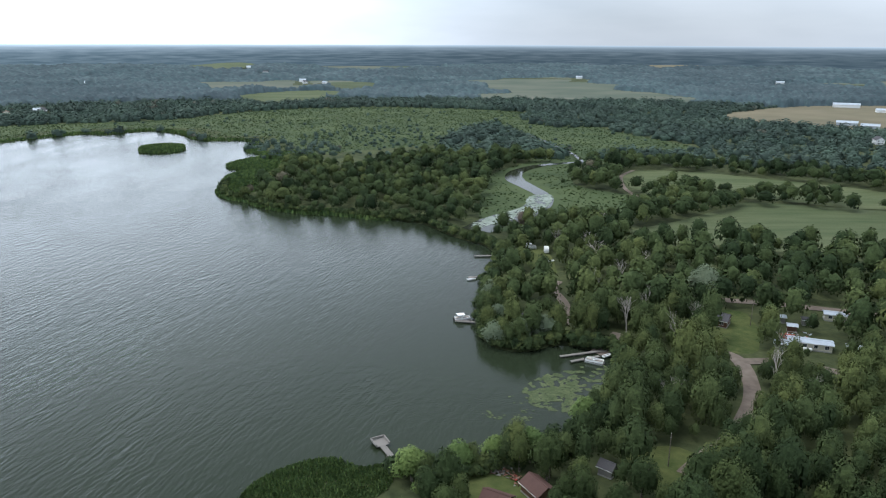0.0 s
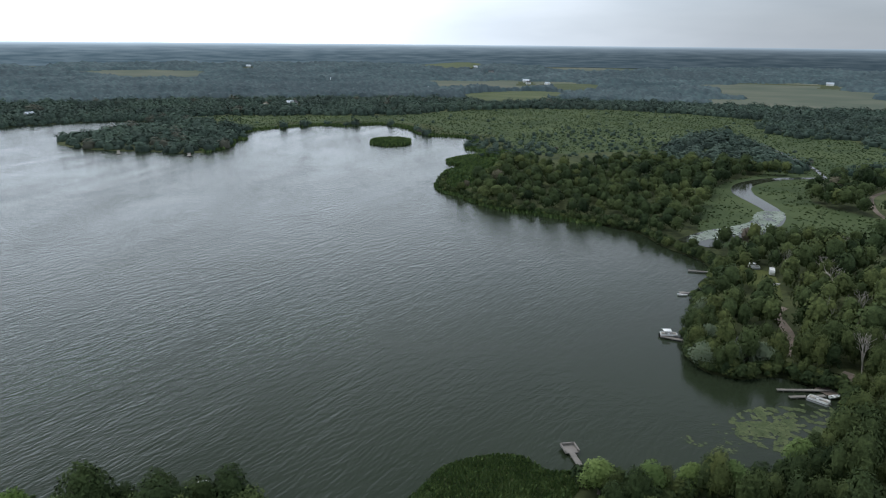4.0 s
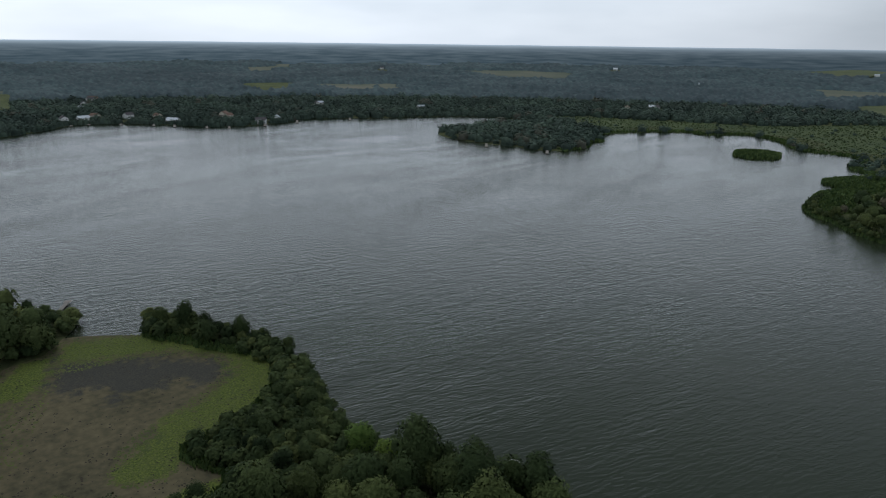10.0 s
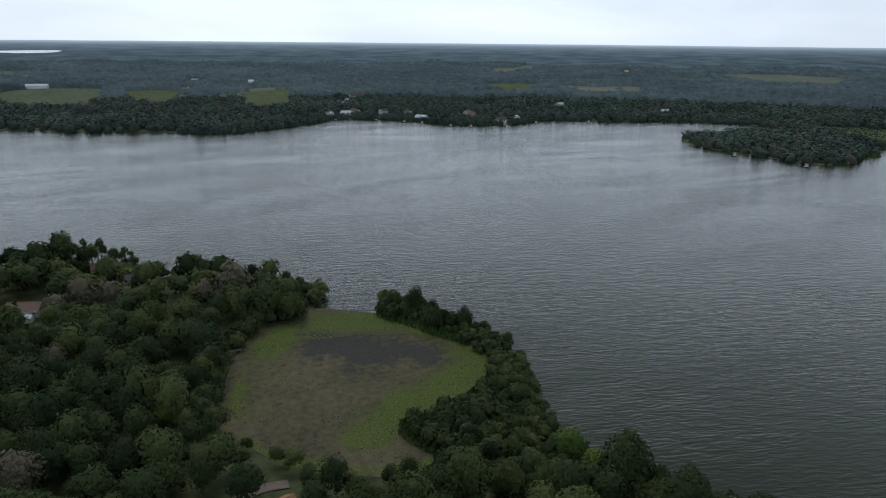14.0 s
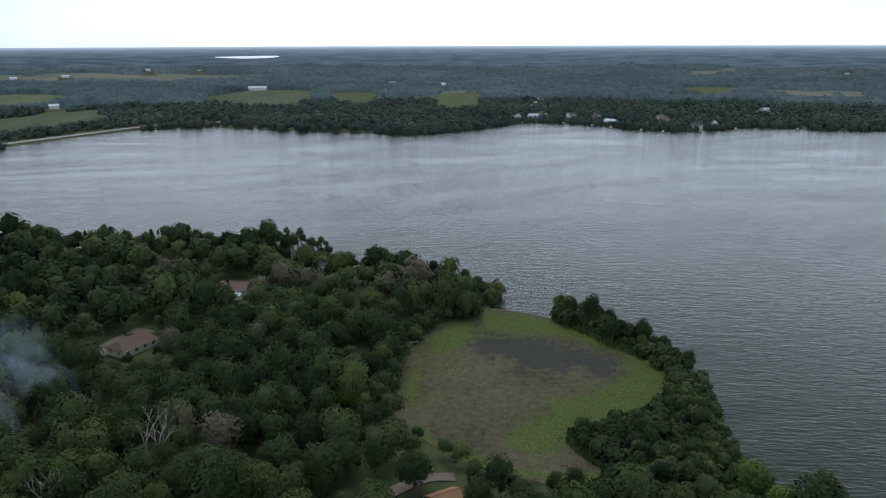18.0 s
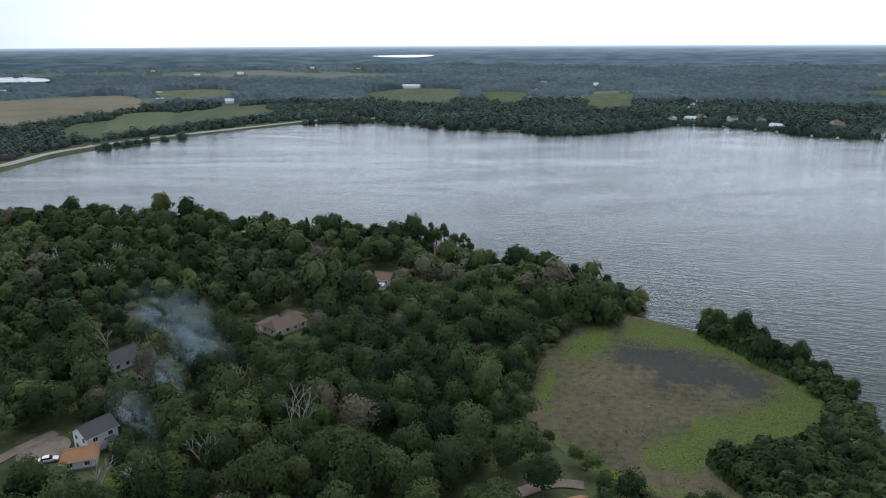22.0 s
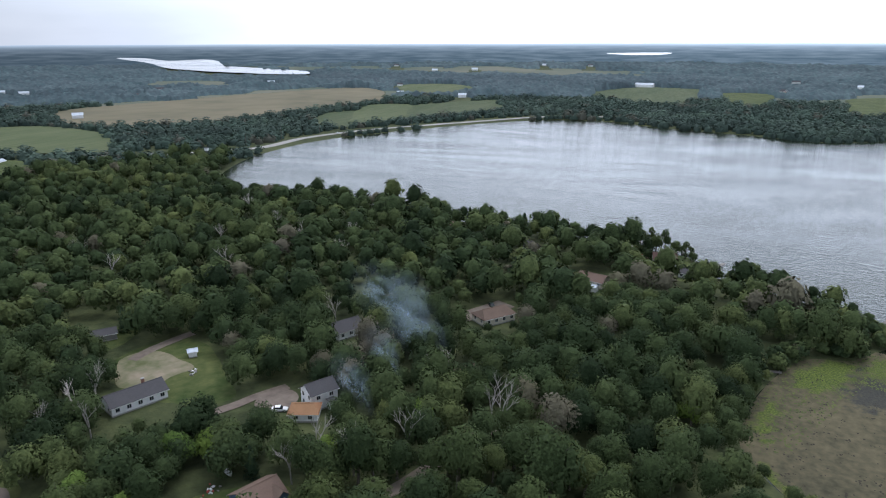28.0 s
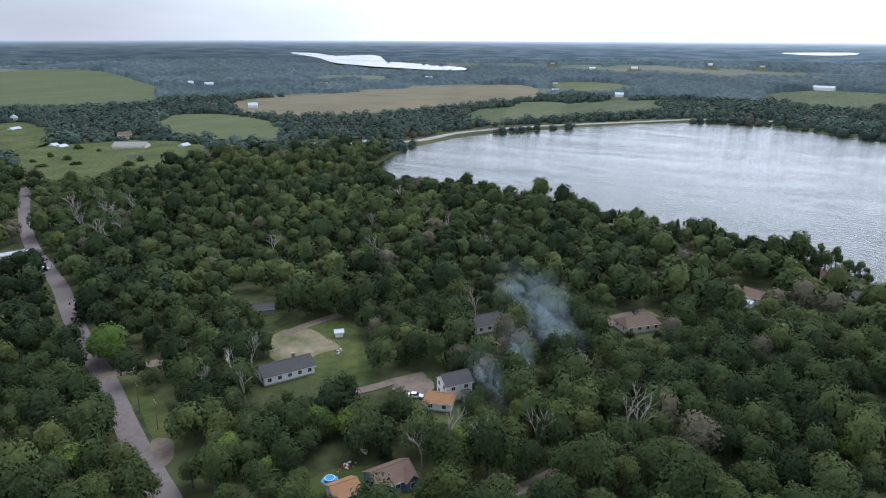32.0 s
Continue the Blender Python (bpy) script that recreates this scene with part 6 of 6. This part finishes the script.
blades("reeds", q[inland(q) > -2], 1.2, 2.6, 0.9, REED, 18, "dark reeds on the low tip of the headland")

TUFT = material("marsh_tufts", (0.037, 0.059, 0.023), (0.084, 0.110, 0.045), 0.03, 0.9, per="island", vary=0.3, big=0.01)
r_ = np.random.default_rng(81)
q = r_.uniform(marsh_line.min(0), marsh_line.max(0), (52000, 2))
q = q[inside(q, marsh_line)]
q = q[(reach(q, creek_mid, False) > 11)]
blades("marsh_grass", q, 0.3, 1.0, 0.8, TUFT, 19, "pale tussocks of marsh grass")

# shrubs
shrub_t = [crown(120 + k, 110, 0.15, 6, 1.0, 1) for k in range(5)]


def shrubs(name, places, lo, hi, seed, label, mat=None, forms=None):
    r_ = np.random.default_rng(seed)
    rad_ = r_.uniform(lo, hi, len(places))
    woods(name, forms or shrub_t, places, rad_, rad_ * r_.uniform(0.8, 1.2, len(places)), np.clip(r_.normal(0.55, 0.25, len(places)), 0, 1), mat or LEAF_WOODS, seed, label)


shrubs("shrubs", along_shore(4 * P0, 4 * (P0 + 11), 260, 0.5, 9, 31), 1.4, 3.4, 32, "dense bushes on the bank between pond and lake")
r_ = np.random.default_rng(61)
q = r_.uniform(spit.min(0), spit.max(0), (1500, 2))
q = q[inside(q, spit)]
q = q[inland(q) > 1.0]
shrubs("shrubs", q, 1.6, 3.6, 62, "dense dark thicket covering the spit")
shrubs("shrubs", along_shore(4 * P0 - 6, 4 * (P0 + 4), 60, 0.5, 6, 33), 2.0, 4.2, 34, "dark bushes at the tip of the spit")
shrubs("shrubs", along_shore(4 * W0 - 6, 4 * (W0 + 5), 110, 0.3, 8, 43), 2.0, 4.0, 44, "bushes under the trees at the pond")
shrubs("shrubs", along_shore(0, 4 * W0, 420, 0.0, 3.5, 35), 1.5, 3.2, 36, "bushes overhanging the wooded shore")
shrubs("shrubs", along_shore(4 * (P0 + 18), 4 * E0, 700, 0.0, 4.0, 37), 1.4, 3.4, 38, "bushes overhanging the eastern shore")
shrubs("shrubs", along_shore(4 * F0, 4 * (F0 + 16), 600, 0.5, 7, 39), 2.5, 5.0, 40, "bushes along the far shore", LEAF_FAR_HAZED, far_t)
r_ = np.random.default_rng(79)
q = r_.uniform(marsh_line.min(0), marsh_line.max(0), (2600, 2))
q = q[inside(q, marsh_line)]
q = q[(inland(q) > 2) & (reach(q, creek_mid, False) > 13)]
q = q[np.array([noise.noise((a * 0.014, b * 0.014, 9)) for a, b in q]) > 0.12]
LEAF_SCRUB = material("willow_scrub", (0.040, 0.060, 0.028), (0.092, 0.116, 0.054), 0.3, 0.9, per="tint", vary=0.2, big=0.02)
shrubs("shrubs", q, 0.7, 1.9, 41, "low willow scrub dotting the marsh", LEAF_SCRUB, far_t)


# ---- trees of their own kind ----
LEAF_PALE = material("pale_willow_foliage", (0.080, 0.126, 0.036), (0.165, 0.222, 0.076), 0.9, 0.85, vary=0.15, big=0.06, spec=0.12)
LEAF_FRESH = material("fresh_green_foliage", (0.062, 0.108, 0.020), (0.135, 0.195, 0.045), 0.9, 0.85, vary=0.2, big=0.06, spec=0.12)
LEAF_GREY = material("grey_green_foliage", (0.080, 0.108, 0.064), (0.155, 0.190, 0.122), 0.9, 0.85, vary=0.15, big=0.06, spec=0.12)
NEEDLE = material("dark_conifer_needles", (0.018, 0.034, 0.016), (0.042, 0.068, 0.032), 0.5, 0.8, vary=0.2, spec=0.12)


def own_tree(name, label, x, y, radius, tall_, mat, seed, leaves=1700, size=0.052, conifer=False, stem=False):
    root = new(name)
    z = float(max(height(np.array([[x, y]]))[0], 0))
    root.matrix_world = Matrix.LocRotScale((x, y, z), Euler((0, 0, seed * 1.3)), (radius, radius, tall_))
    tagged(root, label, "tree")
    t_ob = new("trunk", trunk_mesh[seed % 3])
    t_ob.parent = root
    if conifer:
        tris = spire(seed, leaves, size) * np.array([1, 1, 0.55])
    elif stem:
        tufts = (((0, 0, 0.72), 0.45), ((0.42, 0.1, 0.35), 0.42), ((-0.4, 0.2, 0.25), 0.40), ((0.15, -0.45, 0.05), 0.34), ((-0.2, -0.2, 0.5), 0.40))
        tris = np.concatenate([crown(seed + i, leaves // 3, size * 1.3, 6, 1.0, 0, 0.6, 0.5, 0.5) * w_ + np.array(o_) for i, (o_, w_) in enumerate(tufts)])
    else:
        tris = crown(seed, leaves, size, 15, 1.0, 2, 0.70, 0.5)
    tris, round_ = rounding(tris, 0.5)
    c_ob = quad_object("crown", tris, mat, None, round_)
    c_ob.parent = root
    c_ob.location = (0, 0, 0.02 if stem else 0.12)
    return root


for k, (x, y, a, h) in enumerate([(-7, 143, 5.2, 5.4), (4, 147, 4.6, 5.6), (13, 150, 4.2, 5.2), (22, 151, 4.4, 6.2), (38, 166, 4.8, 6.2), (-2, 137, 4.2, 4.2), (-90, 106, 4.6, 4.8), (-106, 100, 4.2, 5.0), (-74, 106, 3.6, 4.2)]):
    own_tree("willow", "rounded willow with pale yellow-green leaves at the shore", x, y, a, h, LEAF_PALE, 200 + k)
for k, (x, y, a, h) in enumerate([(19, 222, 5.2, 5.4), (27, 224, 5.0, 5.2), (36, 226, 5.2, 5.6), (20, 236, 4.8, 5.6), (19, 262, 4.6, 5.4), (30, 300, 5.2, 5.4)]):
    own_tree("willow", "leaning willow with grey-green leaves over the bay", x, y, a, h, LEAF_GREY, 220 + k)
own_tree("poplar", "large pale grey-green poplar above the trailers", 104, 262, 8.0, 9.5, LEAF_GREY, 241, 2600, 0.045)
own_tree("poplar", "spreading pale green tree beside the asphalt road", -113, -196, 8.0, 8.6, LEAF_FRESH, 242, 2600, 0.045)
for k, (x, y, a, h) in enumerate([(-98, 102, 4.2, 4.8), (-114, 94, 4.6, 5.2), (-84, 108, 3.8, 4.6), (-123, 92, 5.0, 5.6), (-128, -76, 5.6, 5.6), (-116, -112, 5.6, 5.6), (-122, -106, 5.4, 5.4), (-95, -108, 4.0, 4.6), (-150, -62, 5.6, 5.8), (-178, 4, 5.0, 5.0), (-96, -122, 5.0, 5.0), (-72, -150, 6.0, 5.2)]):
    own_tree("maple", "broad maple with fresh mid-green leaves", x, y, a, h, LEAF_FRESH, 260 + k)
for k, (x, y, a, h) in enumerate([(-340, -33, 3.4, 5.8), (-364, -88, 3.4, 5.0), (-356, -29, 3.0, 6.2), (-118, -92, 2.2, 4.6), (-176, -186, 2.6, 5.0), (-128, -236, 4.4, 6.6), (-136, -240, 4.2, 6.2), (-366, -120, 2.8, 5.2)]):
    own_tree("conifer", "dark narrow conifer among broadleaf trees", x, y, a, h, NEEDLE, 280 + k, 900, 0.12, True)
for k, (x, y, a, h) in enumerate([(-170, -53, 4.6, 6.8), (-168, -57.5, 5.0, 7.0), (-166.5, -62.5, 4.8, 6.8), (-343, -8, 3.6, 4.4), (-346, -17, 4.2, 5.4), (-353, -25, 4.0, 5.6), (-341, -21, 4.0, 4.8), (-350, -34, 4.4, 5.6), (-334, 0, 2.8, 3.0)]):
    own_tree("tree", "broadleaf tree with a full dark green crown", x, y, a, h, LEAF, 350 + k)
for k, (x, y, a, h) in enumerate([(-150, -252, 7.0, 7.4), (-153, -238, 6.4, 7.0), (-152, -222, 6.6, 7.2), (-163, -243, 6.2, 6.8), (-140, -246, 5.8, 6.6)]):
    own_tree("pine", "broad dark pine with layered boughs", x, y, a, h, NEEDLE, 330 + k, 1500, 0.07)
for k, (x, y, a, h) in enumerate([(-348.7, -13, 3.6, 8.4), (-338, -3, 3.2, 7.6), (-352, -20, 3.0, 8.0)]):
    own_tree("tree", "tall open tree on the lake shore", x, y, a + 1.6, h - 0.4 - k % 2, LEAF, 290 + k, 700, 0.10, stem=True)


for k, (x, y, a, h) in enumerate([(-233, 88, 3.6, 5.8), (-227, 94, 4.4, 7.6), (-220, 98, 3.0, 5.4), (-206, 104, 3.6, 6.4), (-198, 108, 2.8, 4.6), (-188, 112, 3.0, 4.0), (-170, 104, 2.6, 3.4), (-161, 92, 3.4, 3.6), (-148, 78, 3.8, 3.8), (-140, 92, 3.6, 4.2)]):
    own_tree("tree", "small dark tree rising from the thicket of the spit", x, y, a, h, LEAF, 370 + k, 1300, 0.05)
for k, (x, y) in enumerate(BUSHES):
    own_tree("bush", "rounded dark bush standing in the farmyard", x, y, 3.4 + k % 3, 3.0 + k % 2, LEAF, 310 + k, 300, 0.12)


def bare_tree(seed, h):
    """Trunk and forking limbs of a dead tree."""
    r_ = random.Random(seed)
    bm = bmesh.new()

    def limb(p, d, length, w, depth):
        q = p + d * length
        tube(p, q, w, w * 0.6, 5 if depth < 2 else 3, bm)
        if depth < 4:
            for _ in range(3 if depth < 3 else 2):
                e = (d + Vector((r_.gauss(0, 0.5), r_.gauss(0, 0.5), r_.uniform(0.0, 0.35)))).normalized()
                limb(p + d * length * r_.uniform(0.55, 1.0), e, length * r_.uniform(0.55, 0.8), w * 0.58, depth + 1)

    limb(Vector((0, 0, -0.2)), Vector((r_.gauss(0, 0.06), r_.gauss(0, 0.06), 1)).normalized(), h * 0.36, 0.24, 0)
    return bm


dead_mesh = []
for k in range(5):
    me = bpy.data.meshes.new("branches")
    bm = bare_tree(k + 3, 13)
    bm.to_mesh(me)
    bm.free()
    me.materials.append(DEAD)
    dead_mesh.append(me)
for k, (x, y, sc) in enumerate([(-205, -372, 1.2), (-198, -360, 1.1), (-212, -350, 1.2), (-190, -340, 1.1), (-200, -330, 1.2), (-220, -365, 1.2), (-185, -318, 1.1), (-195, -310, 1.2), (-208, -338, 1.1), (-178, -300, 1.1), (-225, -345, 1.2), (-300, -205, 1.1), (-330, -240, 1.2), (-270, -215, 1.1), (-285, -180, 1.0), (-120, -146, 1.0), (-112, -150, 0.9), (-127, -70, 1.0), (88, 228, 1.0), (78, 214, 1.0), (60, 262, 1.0), (68, 318, 1.0), (110, 205, 0.9), (-131, -152, 1.0), (-134, -156, 0.9), (-124, -78, 1.0), (-119, -82, 0.85), (-138, -61, 1.05), (-171, -64, 1.1), (-155, -42, 1.15), (-160, -46, 1.0), (-116, -139, 0.95), (-266, -150, 1.1), (65, 228, 1.1), (74, 240, 1.0), (97, 182, 1.0), (104, 176, 0.8), (63, 172, 0.9), (73, 271, 1.1), (66, 146, 0.7), (80, 353, 1.0), (70, 300, 1.1), (86, 290, 1.0), (56, 330, 0.9), (-206, -118, 0.9), (-240, -190, 1.0), (-215, -230, 1.0), (-228, -260, 1.1), (-300, -160, 1.0)]):
    ob = new("dead_tree", dead_mesh[k % 5])
    ob.matrix_world = Matrix.LocRotScale((x, y, LAND), Euler((0, 0, k * 1.1)), (sc * 1.15, sc * 1.15, sc * 1.35))
    tagged(ob, "bare grey dead tree with bleached branches", "tree", group="dead trees of the woods")

# ---- smoke over the woods ----
smoke_mat = bpy.data.materials.new("thin_blue_smoke")
smoke_mat.use_nodes = True
n_, l_ = smoke_mat.node_tree.nodes, smoke_mat.node_tree.links
n_.clear()
s_out, s_mix, s_tr, s_df = n_.new("ShaderNodeOutputMaterial"), n_.new("ShaderNodeMixShader"), n_.new("ShaderNodeBsdfTransparent"), n_.new("ShaderNodeBsdfDiffuse")
s_df.inputs["Color"].default_value = (0.52, 0.66, 0.74, 1)
s_tl, s_add = n_.new("ShaderNodeBsdfTranslucent"), n_.new("ShaderNodeMixShader")
s_tl.inputs["Color"].default_value = (0.52, 0.66, 0.74, 1)
l_.new(s_df.outputs[0], s_add.inputs[1])
l_.new(s_tl.outputs[0], s_add.inputs[2])
s_co, s_len, s_noise = n_.new("ShaderNodeTexCoord"), n_.new("ShaderNodeVectorMath"), n_.new("ShaderNodeTexNoise")
s_len.operation = "LENGTH"
s_noise.inputs["Scale"].default_value, s_noise.inputs["Detail"].default_value, s_noise.inputs["Distortion"].default_value = 2.3, 5.0, 0.8
l_.new(s_co.outputs["Object"], s_len.inputs[0])
l_.new(s_co.outputs["Object"], s_noise.inputs["Vector"])
s_fade = n_.new("ShaderNodeMapRange")
s_fade.interpolation_type = "SMOOTHSTEP"
s_fade.inputs["From Min"].default_value, s_fade.inputs["From Max"].default_value = 1.0, 0.1
s_fade.inputs["To Min"].default_value, s_fade.inputs["To Max"].default_value = 0.0, 1.0
l_.new(s_len.outputs["Value"], s_fade.inputs["Value"])
s_puff = n_.new("ShaderNodeMapRange")
s_puff.inputs["From Min"].default_value, s_puff.inputs["From Max"].default_value = 0.38, 0.72
s_puff.inputs["To Min"].default_value, s_puff.inputs["To Max"].default_value = 0.03, 0.44
l_.new(s_noise.outputs["Fac"], s_puff.inputs["Value"])
s_mul = n_.new("ShaderNodeMath")
s_mul.operation = "MULTIPLY"
l_.new(s_fade.outputs["Result"], s_mul.inputs[0])
l_.new(s_puff.outputs["Result"], s_mul.inputs[1])
l_.new(s_mul.outputs[0], s_mix.inputs["Fac"])
l_.new(s_tr.outputs[0], s_mix.inputs[1])
l_.new(s_add.outputs[0], s_mix.inputs[2])
l_.new(s_mix.outputs[0], s_out.inputs["Surface"])
smoke = thing("smoke", "thin blue-grey wood smoke hanging over the treetops", "smoke", -189, -84)
for k, (dx, dz, w, h, lean) in enumerate(((2.0, 18.0, 13.0, 15.0, 0.2), (6.0, 10.0, 12.0, 12.0, -0.3), (-6.0, 20.0, 17.0, 12.0, 0.4))):
    bm = bmesh.new()
    grid = [[bm.verts.new((u, 0.25 * math.sin(3 * u + k) + 0.2 * math.sin(4 * v + 2 * k), v)) for u in np.linspace(-1, 1, 15)] for v in np.linspace(-1, 1, 15)]
    for i in range(14):
        for j in range(14):
            bm.faces.new((grid[i][j], grid[i][j + 1], grid[i + 1][j + 1], grid[i + 1][j]))
    wisp = part("wisp", bm, smoke_mat, smoke, "", True)
    wisp.matrix_local = Matrix.LocRotScale((dx * 0.4, dx, dz), Euler((0, lean, radians(66) + k * 0.25)), (w, 5.0, h))
    wisp.visible_shadow = False
    if k == 2:
        for off_, size_ in (((22, 4, 12), (10, 4, 12)), ((40, 3, 11), (12, 4, 10))):
            low_wisp = new("wisp", wisp.data)
            low_wisp.parent = smoke
            low_wisp.visible_shadow = False
            low_wisp.matrix_local = Matrix.LocRotScale(off_, Euler((0, 0.1, radians(66))), size_)
